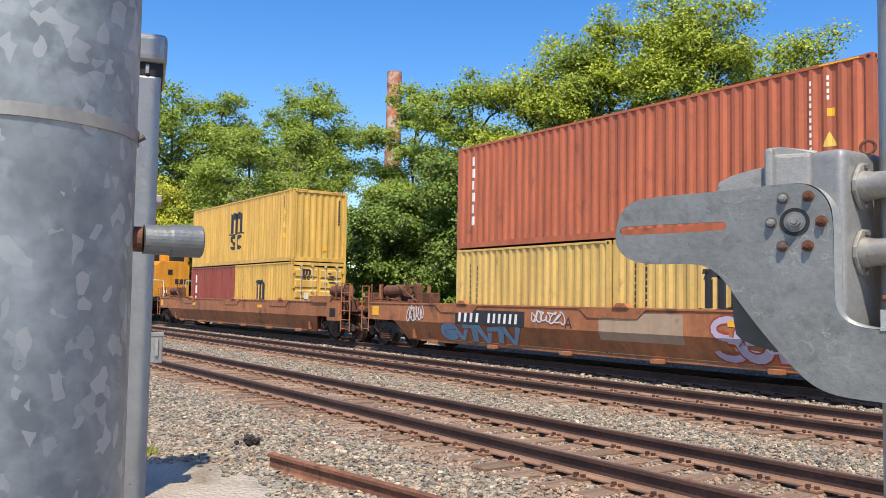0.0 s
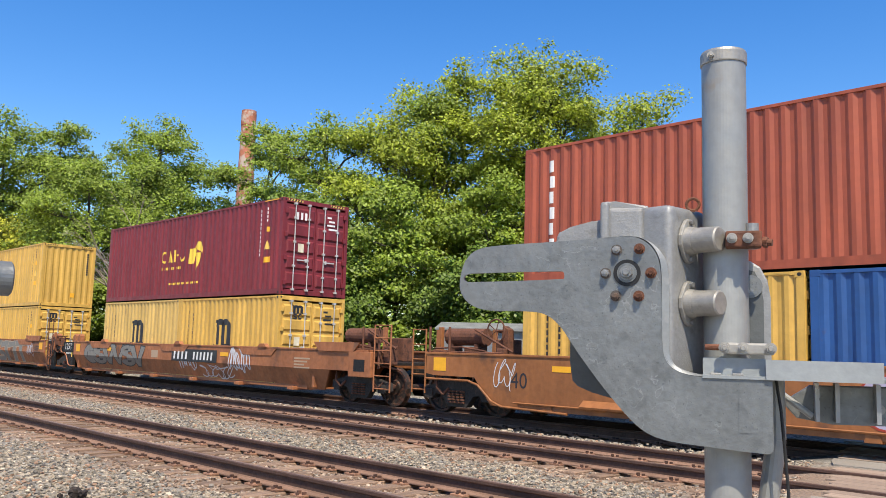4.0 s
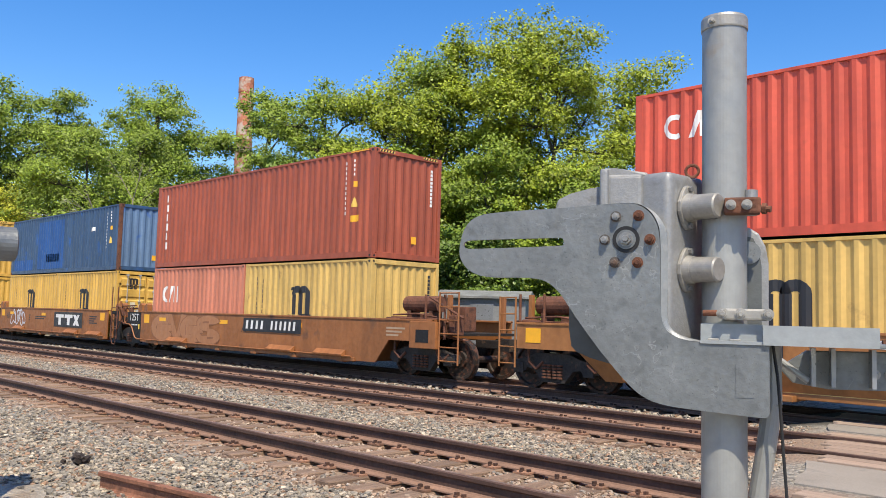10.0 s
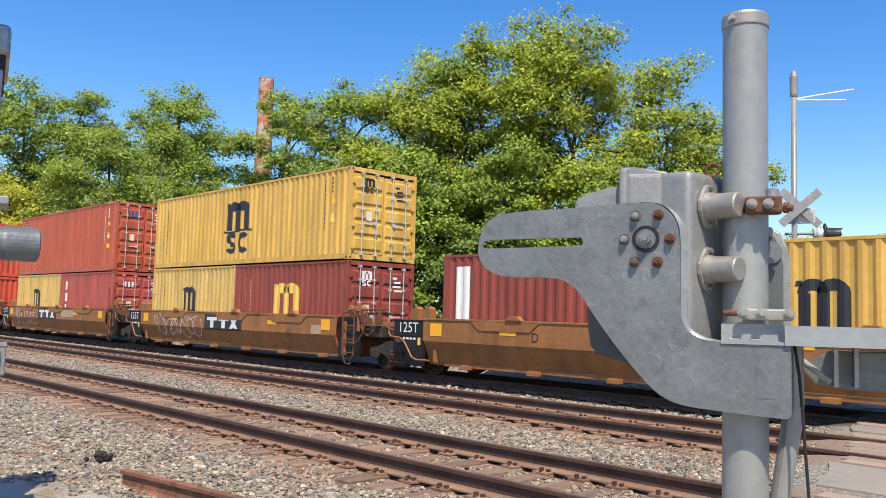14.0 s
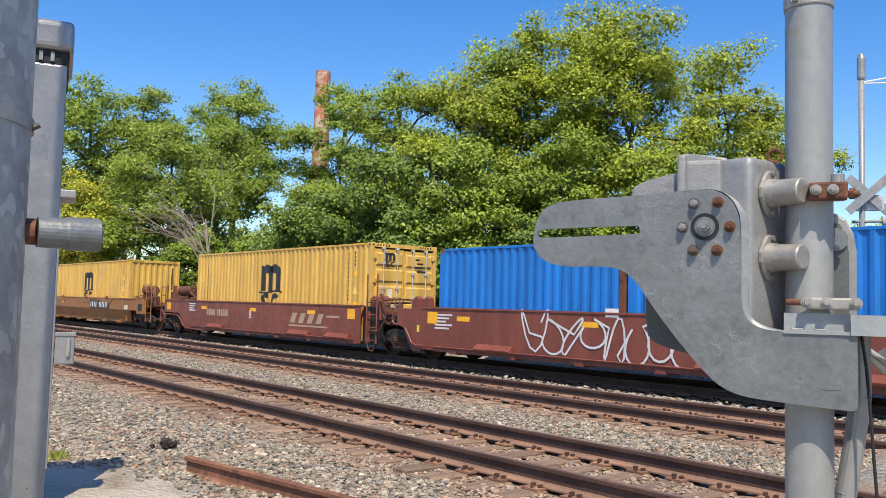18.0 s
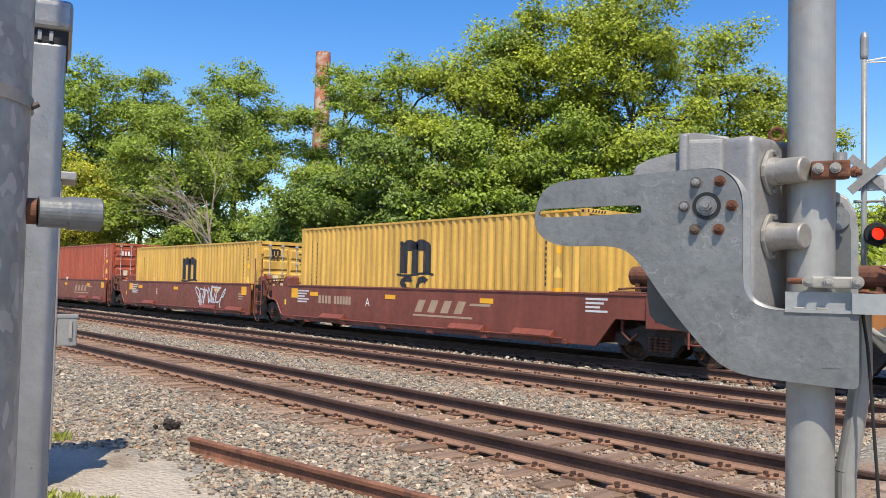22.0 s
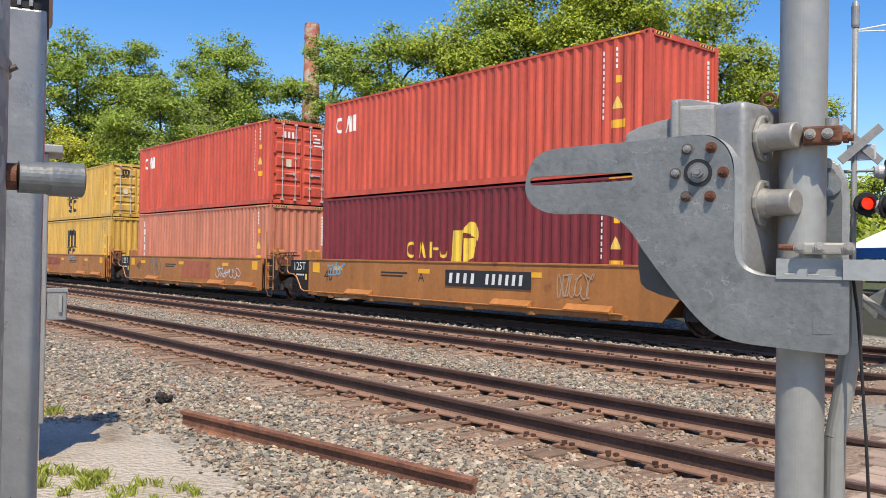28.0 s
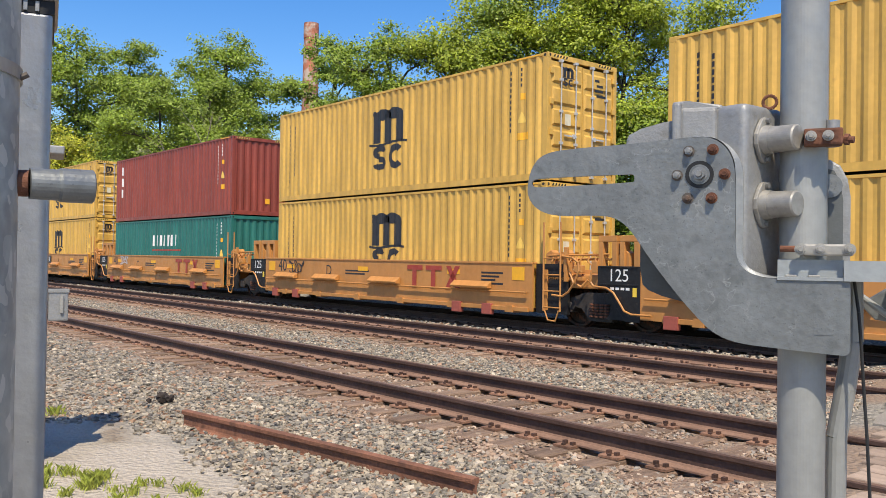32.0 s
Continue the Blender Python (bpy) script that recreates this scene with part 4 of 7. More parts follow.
def stand_frame(bm):
    """An upright frame with an opening, standing on the car's end."""
    box(bm, -0.24, -0.12, -0.09, 0.09, 0.0, 0.55, 0.01)
    box(bm, 0.12, 0.24, -0.09, 0.09, 0.0, 0.55, 0.01)
    box(bm, -0.24, 0.24, -0.092, 0.092, 0.55, 0.68, 0.01)


SIDE = {"style": "flat"}


def follow_side(bm, z):
    """Lay a flat mark on the car's side, which leans in below its knee on the sloping kind."""
    if SIDE["style"] != "sloped":
        return
    bmesh.ops.bisect_plane(bm, geom=bm.verts[:] + bm.edges[:] + bm.faces[:], plane_co=(0, 0, 0.86 - z), plane_no=(0, 0, 1))
    for v in bm.verts:
        v.co.y += 0.24 * max(0.0, 0.86 - z - v.co.z) / 0.56


def ladder(parent, mat, at, w, z0, z1, n, rise=0.0):
    """A ladder of two uprights, the second one and the rungs parts of the first."""
    top = rise or z1
    rail = piece("ladder", ("ladder", z0, top), lambda bm: tube(bm, (0, 0, z0), (0, 0, top), 0.022, n=6), mat, parent, (at[0] - w / 2, at[1], at[2]))
    piece("ladder_rail", ("ladder", z0, top), None, mat, rail, (w, 0, 0))
    for i in range(n):
        piece("rung", ("rung", w), lambda bm: tube(bm, (0, 0, 0), (w, 0, 0), 0.016, n=6), mat, rail, (0, 0, z0 + 0.08 + (z1 - z0 - 0.1) * i / (n - 1)))


def brake_rig(bm):
    """Reservoir, valves, levers and pipe runs on the end platform of a car, within 2.2 m of its end."""
    tube(bm, (-0.75, -0.75, 1.78), (0.45, -0.75, 1.78), 0.20, n=16)
    for x in (-0.55, 0.25):
        box(bm, x - 0.05, x + 0.05, -0.92, -0.58, 1.08, 1.62)
    for x, w, h in ((-0.95, 0.3, 0.42), (-0.4, 0.34, 0.36), (0.1, 0.22, 0.5), (0.6, 0.4, 0.36), (1.1, 0.24, 0.48)):
        box(bm, x, x + w, -1.15, -0.85, 1.05, 1.05 + h, 0.025)
    pipe(bm, [(-0.9, -1.25, 1.18), (-0.2, -1.28, 1.24), (0.2, -1.22, 1.12), (0.9, -1.26, 1.05), (1.3, -0.7, 0.92)], 0.028)
    pipe(bm, [(-0.8, -1.2, 1.50), (0.1, -1.22, 1.54), (0.8, -1.2, 1.46), (1.3, -0.9, 1.20)], 0.022)
    tube(bm, (-1.0, -1.24, 1.42), (1.4, -1.24, 1.42), 0.025, n=6)
    tube(bm, (0.3, -1.0, 1.95), (1.5, -1.05, 1.45), 0.03, n=6)
    box(bm, -0.15, 0.35, 0.2, 0.6, 1.12, 1.75, 0.03)
    for x in (-0.7, 0.8):
        pipe(bm, [(x, -1.2, 0.95), (x + 0.1, -1.3, 0.6), (x + 0.25, -1.25, 0.45), (x + 0.4, -1.2, 0.6)], 0.03)


def hand_wheel(bm):
    n = 20
    for i in range(n):
        a, b = i * math.tau / n, (i + 1) * math.tau / n
        tube(bm, (0.26 * math.cos(a), 0, 0.26 * math.sin(a)), (0.26 * math.cos(b), 0, 0.26 * math.sin(b)), 0.018, n=6)
    for i in range(5):
        a = i * math.tau / 5
        tube(bm, (0, 0, 0), (0.26 * math.cos(a), 0, 0.26 * math.sin(a)), 0.012, n=5)
    tube(bm, (0, 0, 0), (0, 0.25, 0), 0.035, n=8)


def coupler(bm):
    box(bm, -0.75, 0.15, -0.10, 0.10, -0.10, 0.10, 0.02)
    prism(bm, [(0.1, -0.16), (0.42, -0.2), (0.5, -0.05), (0.40, 0.02), (0.42, 0.17), (0.1, 0.16)], -0.14, 0.14, "z")


def pedestal(bm):
    prism(bm, [(-0.17, 0), (0.17, 0), (0.13, 0.34), (0.05, 0.40), (-0.13, 0.30)], -0.10, 0.10, "y", 0.015)


def hatch(bm, w):
    prism(bm, [(-0.02, -0.03), (-0.16, -0.02), (-0.17, 0.02), (-0.02, 0.14)], -w / 2, w / 2, "x")


def flap(bm, w):
    prism(bm, [(-w / 2, 0.16), (-w / 2 + 0.25, -0.08), (w / 2 - 0.25, -0.08), (w / 2, 0.16)], -0.045, 0.0, "y", 0.008)


def well_car(u, hw, paint_name, style, left_end, right_end, texts=(), label=""):
    """One unit of a well car; u is its container's far end, hw the half length of its well. Ends: 'joint' or 'coupled'."""
    mat = M[paint_name]
    c = thing("well_car", label, "well car", "well cars of the train")
    x0 = -hw - (0.45 if left_end == "joint" else 2.75)
    x1 = hw - 0.2 if right_end == "joint" else hw + 2.55
    key = (round(hw, 1), style, left_end, right_end)
    for s in (1, -1):
        kk = key if s > 0 else (round(hw, 1), style, right_end, left_end, "back")
        w = piece("side_wall", ("carside", kk), (lambda bm: car_side(bm, x0, x1, style, left_end == "coupled", right_end == "coupled")) if s > 0 else
                  (lambda bm: car_side(bm, -x1, -x0, style, right_end == "coupled", left_end == "coupled")), mat, c, turn=(0, 0, 0 if s > 0 else 180))
        piece("top_chord", ("chord", kk), lambda bm: box(bm, (x0 if s > 0 else -x1), (x1 if s > 0 else -x0), -SIDE_Y - 0.02, -SIDE_Y + 0.16, TOP_Z - 0.05, TOP_Z, 0.01), mat, c, turn=(0, 0, 0 if s > 0 else 180))
        sy = -SIDE_Y + (0.24 if style == "sloped" else 0.0)
        piece("bottom_sill", ("sill", key), lambda bm: box(bm, -hw + 0.1, hw - 0.3, -0.04, 0.10, 0.0, 0.10, 0.01), mat, c, (0, sy if s > 0 else -sy - 0.06, LOW_Z - 0.02))
    n_feet = 6
    for i in range(n_feet):
        x = -hw + 0.9 + i * (2 * hw - 1.8) / (n_feet - 1)
        piece("floor_beam", "floor_beam", lambda bm: box(bm, -0.14, 0.14, -1.38, 1.38, -0.04, 0.06, 0.01), mat, c, (x, 0, LOW_Z - 0.02))
        if style != "sloped":
            piece("foot_bracket", "foot_bracket", lambda bm: prism(bm, [(-0.13, 0.0), (0.13, 0.0), (0.10, 0.16), (-0.10, 0.16)], -0.05, 0.0, "y"), mat, c, (x, -SIDE_Y - 0.002, LOW_Z - 0.05))
    for s in (-1, 1):
        piece("bulkhead", "bulkhead", lambda bm: box(bm, -0.05, 0.05, -1.34, 1.34, 0.35, 1.25, 0.01), mat, c, (s * (hw + 0.12), 0, 0))
    piece("end_deck", ("deckL", left_end), lambda bm: box(bm, -1.1 if left_end == "joint" else -2.6, 0.0, -1.30, 1.30, -0.07, 0.0, 0.01), M["grime"] if style != "ledge" else mat, c, (-hw - 0.18, 0, 1.10))
    piece("end_deck", ("deckR", right_end), lambda bm: box(bm, 0.0, 1.0 if right_end == "joint" else 2.6, -1.30, 1.30, -0.07, 0.0, 0.01), M["grime"] if style != "ledge" else mat, c, (hw + 0.18, 0, 1.10))
    # ends
    if left_end == "joint":
        truck(c, -hw - 1.65)
        piece("joint_plate", "joint_plate", lambda bm: prism(bm, [(-1.08, 1.36), (-1.08, 0.92), (-0.78, 0.84), (-0.62, 0.55), (-0.36, 0.24), (0.0, 0.24), (0.0, 1.36)], -SIDE_Y - 0.01, -SIDE_Y + 0.10, "y", 0.008), M["black"] if paint_name != "car_oxide" else mat, c,
              (x0 - 0.004, 0, 0), "black stencilled end plate" if paint_name != "car_oxide" else "")
        if paint_name != "car_oxide":
            lettering("stencil", "125" if paint_name == "car_yellow" else "125T", 0.36, M["white"], c, (x0 - 0.54, -SIDE_Y - 0.014, 1.16), "white stencilled letters")
            for z, w in ((1.345, 0.96), (0.985, 0.96)):
                piece("plate_rim", ("plate_rim", w), lambda bm: box(bm, -w / 2, w / 2, -0.022, 0.0, -0.014, 0.014, 0.004, 1), M["black"], c, (x0 - 0.53, -SIDE_Y - 0.008, z))
            piece("plate_print", "plate_print", lambda bm: [box(bm, -0.2 + 0.13 * i, -0.11 + 0.13 * i, -0.003, 0.0, -0.025, 0.025) for i in range(4)] and None, M["white"], c, (x0 - 0.54, -SIDE_Y - 0.0115, 0.90), kind="stuff")
        piece("joint_pipe", "joint_pipe", lambda bm: pipe(bm, [(-1.22, 0, 1.22), (-1.24, 0, 1.02), (-1.16, 0, 0.93), (-0.82, 0, 0.91), (-0.64, 0, 0.82), (-0.48, 0, 0.62), (-0.36, 0, 0.46), (-0.18, 0, 0.40), (0.3, 0, 0.40)], 0.022), mat, c, (x0, -SIDE_Y - 0.05, 0), "bent air pipe")
        piece("decal", "decal", lambda bm: box(bm, -0.05, 0.05, -0.003, 0, -0.09, 0.09), M["logo_yellow"], c, (x0 - 0.13, -SIDE_Y - 0.0125, 0.84))
        for i in (-0.5, -0.15):
            piece("pedestal", "pedestal", pedestal, mat, c, (x0 + 0.05 + i * 1.3, -1.1, TOP_Z - 0.12))
        if style == "ledge":
            for dx in (-0.98, -0.42, 0.04):
                piece("stand_frame", "stand_frame", stand_frame, mat, c, (x0 + dx, -1.16, TOP_Z - 0.10))
            for dx in (0.75, 2.05, 2 * hw - 2.3, 2 * hw - 1.2):
                piece("shoe", "shoe", lambda bm: box(bm, -0.16, 0.16, -0.06, 0.06, -0.13, 0.13, 0.01), M["shoe"], c, (x0 + dx, -SIDE_Y - 0.01, LOW_Z - 0.01), "red primed shoe")
        piece("wedge_plate", "wedge_plate", lambda bm: prism(bm, [(-0.30, 0.25), (-0.95, 0.25), (-0.72, 0.62), (-0.30, 0.62)], -SIDE_Y + 0.12, -SIDE_Y + 0.16, "y"), M["black"], c, (x0, 0, 0))
        pipe_key = "joint_hose"
        piece("air_hose", pipe_key, lambda bm: pipe(bm, [(0.1, -1.25, 1.30), (-0.5, -1.28, 1.18), (-0.9, -1.2, 1.25), (-1.3, -1.15, 1.05), (-1.7, -1.2, 1.15)], 0.028), M["rust"], c, (x0, 0, 0))
    else:
        truck(c, -hw - 1.95)
        piece("brake_rig", "rigL", brake_rig, M["rust"] if style != "ledge" else mat, c, (-hw - 1.9, 0, 0), kind="stuff")
        piece("hand_wheel", "hand_wheel", hand_wheel, M["rust"], c, (-hw - 1.0, -0.95, 1.92), "rusty hand-brake wheel")
        piece("wheel_stand", "wheel_stand", lambda bm: prism(bm, [(-0.14, 0.0), (0.20, 0.0), (0.14, 0.9), (-0.02, 0.98)], -0.1, 0.1, "y", 0.015), M["rust"], c, (-hw - 0.9, -0.72, 1.06))
        if style == "flat":
            piece("arch_pipe", "arch_pipe", lambda bm: pipe(bm, [(-2.7, 0, 0.80), (-1.35, 0, 0.80), (-1.05, 0, 0.72), (-0.65, 0, 0.40), (-0.35, 0, 0.30), (1.4, 0, 0.26)], 0.026), mat, c, (-hw, -SIDE_Y - 0.05, 0))
        for i in (-2.75, -2.1):
            piece("hand_post", "hand_post", lambda bm: tube(bm, (0, 0, 0.95), (0, 0, 2.0), 0.03, n=8), M["rust"], c, (-hw + i, -1.32, 0))
        piece("coupler", "coupler", coupler, M["grime"], c, (-hw - 3.45, 0, 0.85), turn=(0, 0, 180))
        ladder(c, mat, (-hw - 3.05, -SIDE_Y + 0.04, 0), 0.45, 0.45, 1.95, 5)
        for y in (-1.0, 0.9):
            piece("end_post", "end_post", lambda bm: box(bm, -0.05, 0.05, -0.05, 0.05, 1.1, 2.0, 0.008), mat, c, (-hw - 2.7, y, 0))
    if right_end == "joint":
        piece("end_panel", "end_panel", lambda bm: box(bm, 0.0, 0.95, -SIDE_Y + 0.12, -SIDE_Y + 0.2, 0.28, 1.38), M["black"], c, (x1, 0, 0), "black recessed end panel")
        ladder(c, mat if paint_name in ("car_yellow", "car_tan", "car_oxide") else M["rust"], (x1 + 0.56, -SIDE_Y + 0.03, 0), 0.50, 0.34, 1.52, 4, 2.30)
        piece("hose_run", "hose_run", hose_run, mat if style == "ledge" else M["rust"], c, (x1, 0, 0), "bundle of air pipes and valves over the joint")
        for name, shape in (("loop_hose", loop_hose), ("stirrup", stirrup)):
            piece(name, name, shape, mat if style == "ledge" else M["rust"], c, (x1, 0, 0))
        piece("joint_beam", "joint_beam", lambda bm: box(bm, 0.9, 1.75, -1.22, 1.22, 0.86, 1.16, 0.03), M["truck_cast"] if style != "ledge" else mat, c, (x1, 0, 0))
        piece("end_post", "end_post_short", lambda bm: box(bm, -0.04, 0.04, -0.04, 0.04, 1.0, 1.75, 0.008), mat, c, (x1 + 0.92, -SIDE_Y + 0.1, 0))
        for i in (0.25, 0.62):
            piece("pedestal", "pedestal", pedestal, mat, c, (x1 + i * 1.2, -1.1, TOP_Z - 0.12))
    else:
        truck(c, hw + 1.95)
        piece("brake_rig", "rigL", brake_rig, M["rust"] if style != "ledge" else mat, c, (hw + 1.7, 0, 0), kind="stuff")
        piece("coupler", "coupler", coupler, M["grime"], c, (hw + 3.45, 0, 0.85))
        for i in (2.85, 2.2):
            piece("hand_post", "hand_post", lambda bm: tube(bm, (0, 0, 0.95), (0, 0, 2.0), 0.03, n=8), M["rust"], c, (hw + i, -1.32, 0))
        piece("end_box", "end_box", lambda bm: box(bm, -0.45, 0.45, -SIDE_Y - 0.05, -SIDE_Y + 0.1, 0.72, 1.36, 0.015), mat, c, (x1 - 0.3, 0, 0))
        piece("end_grille", "end_grille", lambda bm: box(bm, -0.22, 0.22, -SIDE_Y - 0.056, -SIDE_Y - 0.04, 0.86, 1.16), M["black"], c, (x1 - 0.3, 0, 0))
        ladder(c, mat, (hw + 3.05, -SIDE_Y + 0.04, 0), 0.62, 0.38, 2.05, 6)
        for y in (-1.0, 0.9):
            piece("end_post", "end_post", lambda bm: box(bm, -0.05, 0.05, -0.05, 0.05, 1.1, 2.0, 0.008), mat, c, (hw + 2.7, y, 0))
    # side fittings
    if style == "ledge":
        for i, x in enumerate((-hw + 1.0, -hw + 3.4, -hw + 6.4, hw - 2.2)):
            piece("step_ledge", "ledge", lambda bm: hatch(bm, 1.35), mat, c, (x, -SIDE_Y, 0.80))
        piece("grab_pipe", ("grab", round(hw, 1)), lambda bm: tube(bm, (-hw - 0.3, 0, 0), (hw - 0.3, 0, 0), 0.022, n=6), mat, c, (0, -SIDE_Y - 0.07, 0.72))
    if style == "flat":
        piece("grab_pipe", ("grab_low", round(hw, 1)), lambda bm: tube(bm, (-hw, 0, 0), (hw - 0.4, 0, 0), 0.022, n=6), mat, c, (0, -SIDE_Y - 0.06, 0.40))
    if style == "flat":
        for x in (-hw + 2.4, hw - 3.6, hw - 1.3):
            piece("step_ledge", "ledge_low", lambda bm: hatch(bm, 1.25), mat, c, (x, -SIDE_Y, 0.42))
    if style == "sloped":
        for x in (-hw + 2.2, 0.2, hw - 2.6):
            piece("side_gusset", "gusset", lambda bm: prism(bm, [(-1.02, 0.0), (-0.76, -0.20), (0.76, -0.20), (1.02, 0.0)], -0.018, 0.0, "y", 0.006), mat, c, (x, -SIDE_Y - 0.004, TOP_Z - 0.05))
            piece("container_guide", "guide", lambda bm: prism(bm, [(-0.24, 0.0), (0.24, 0.0), (0.12, 0.10), (-0.10, 0.10)], -0.08, 0.06, "y", 0.008), mat, c, (x + 0.3, -SIDE_Y + 0.02, TOP_Z - 0.004))
        if hw > 7:
            piece("raised_flap", "flap", lambda bm: flap(bm, 2.0), mat, c, (x1 - 1.3, -SIDE_Y - 0.004, TOP_Z + 0.02))
    for x in [x0 + 0.45, x1 - 0.45] + ([-hw * 0.62, hw * 0.44] if style == "sloped" else [-hw * 0.80, -hw * 0.13, hw * 0.52]):
        big = x in (x0 + 0.45, x1 - 0.45)
        piece("reflector", ("refl", big), lambda bm: box(bm, -0.2 if big else -0.24, 0.2 if big else 0.24, -0.004, 0, -0.15 if big else -0.06, 0.15 if big else 0.06), M["amber"], c,
              (x, -SIDE_Y - 0.003, 1.14), "amber reflective panel")
    SIDE["style"] = style
    for what in texts:
        what(c, hw, x0, x1)
    CARS.append((c, u + 6.096, 0.0))
    return c


# ---- painted marks on the cars ----
FACE = -SIDE_Y - 0.003


def bars(name, key, shapes, tone, c, x, z, label="", lift=0.0, kind=""):
    def make(bm):
        for pts in shapes:
            bm.faces.new([bm.verts.new((px, 0, pz)) for px, pz in pts])
        follow_side(bm, z)
    if SIDE["style"] == "sloped":
        key = (key, "sloped", z)
    return piece(name, key, make, M[tone], c, (x, FACE - lift, z), label, kind=kind)


def number_board(at, z=1.05):
    def add(c, hw, x0, x1):
        bars("number_board", "board", [block(-1.5, -0.20, 3.0, 0.40)], "ink", c, at, z, "black board with white number bars", lift=0.018)
        bars("number_marking", "board_bars", row(-1.36, -0.125, 4, 0.115, 0.25, 0.155, 0.03) + row(-0.02, -0.125, 6, 0.10, 0.25, 0.125, 0.03), "white", c, at, z, lift=0.021, kind="stuff")
    return add


def dark_badge(at, z=0.98, s=1.0):
    def add(c, hw, x0, x1):
        w = 1.62 * s
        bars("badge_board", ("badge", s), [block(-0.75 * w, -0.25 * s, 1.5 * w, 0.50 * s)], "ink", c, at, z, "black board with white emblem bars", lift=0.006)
        sh = [block(-0.64 * w, 0.06 * s, 0.42 * w, 0.11 * s), block(-0.50 * w, -0.18 * s, 0.14 * w, 0.24 * s), block(-0.17 * w, 0.06 * s, 0.42 * w, 0.11 * s), block(-0.03 * w, -0.18 * s, 0.14 * w, 0.24 * s),
              block(0.28 * w, -0.18 * s, 0.13 * w, 0.35 * s, 0.20 * w)]
        sh2 = [block(0.48 * w, -0.18 * s, 0.13 * w, 0.35 * s, -0.20 * w)]
        bars("badge_emblem", ("badge_emblem", s), sh, "white", c, at, z, lift=0.009, kind="stuff")
        bars("badge_emblem", ("badge_cross", s), sh2, "white", c, at, z, lift=0.0095, kind="stuff")
    return add


def red_badge(at, z=1.0):
    def add(c, hw, x0, x1):
        sh = [block(-0.85, 0.16, 0.5, 0.12), block(-0.68, -0.3, 0.14, 0.46), block(-0.25, 0.16, 0.5, 0.12), block(-0.08, -0.3, 0.14, 0.46), block(0.35, -0.3, 0.14, 0.58, 0.3), block(0.68, -0.3, 0.14, 0.58, -0.3)]
        sh = [[(x * 1.3, q) for x, q in pts] for pts in sh]
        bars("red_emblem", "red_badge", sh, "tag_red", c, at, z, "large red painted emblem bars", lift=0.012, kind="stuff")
    return add


def slanted_badge(at, z=0.92):
    def add(c, hw, x0, x1):
        sh = [block(-0.85 + i * 0.36, -0.14, 0.20, 0.32, 0.12) for i in range(4)] + [block(-0.9, -0.25, 1.6, 0.05, 0.02), block(0.62, 0.08, 0.5, 0.06, 0.04)]
        sh = [[(x * 1.5, q) for x, q in pts] for pts in sh]
        bars("line_emblem", "slanted", sh, "tag_tan", c, at, z, "tan painted emblem bars")
    return add


def small_print(at, z, n=4, w=0.75, tone="ink"):
    def add(c, hw, x0, x1):
        bars("small_print", ("print", n, w), [block(0, -i * 0.085, w * (1 - 0.17 * (i % 3)), 0.045) for i in range(n)], tone, c, at, z, kind="stuff")
    return add


def sign(text, at, z, size, tone="ink"):
    def add(c, hw, x0, x1):
        x = {"L": x0 + 1.15, "R": x1 - 1.3}.get(at, at)
        lettering("stencil", text, round(size * 1.3, 3), M[tone], c, (x, FACE - 0.001, z), "stencilled letters")
    return add


def scrawl(at, z, w, h, tone, seed, thick=0.035, strokes=7, fill=""):
    """A sprayed tag: looping ribbons of paint."""
    def add(c, hw, x0, x1):
        rnd = random.Random(seed)
        path = []
        for i in range(strokes):
            cx, cz = -w / 2 + w * (i + 0.5) / strokes, rnd.uniform(-0.1, 0.1) * h
            rx, rz, ph, tw = w / strokes * rnd.uniform(0.45, 0.75), h * rnd.uniform(0.32, 0.5), rnd.uniform(0, 6.3), rnd.choice([1, 1, 2])
            path += [(cx + rx * math.sin(ph + 5.4 * q / 13), cz + rz * math.sin(ph * 0.7 + tw * 4.6 * q / 13)) for q in range(14)]

        def make(bm):
            last = None
            for (ax, az), (bx, bz), (ex, ez) in zip([path[0]] + path[:-1], path, path[1:] + [path[-1]]):
                dx, dz = ex - ax, ez - az
                d = math.hypot(dx, dz) or 1
                now = [bm.verts.new((bx - s * dz / d * thick / 2, -0.00005 * len(bm.verts), bz + s * dx / d * thick / 2)) for s in (1, -1)]
                if last:
                    bm.faces.new((last[0], last[1], now[1], now[0]))
                last = now
            follow_side(bm, z)
        piece("sprayed_tag", ("tag", seed, round(w, 1)), make, M[tone], c, (at, FACE - 0.002 - 0.006 * (seed % 2), z), f"{tone.split('_')[-1]} sprayed tag")
    return add


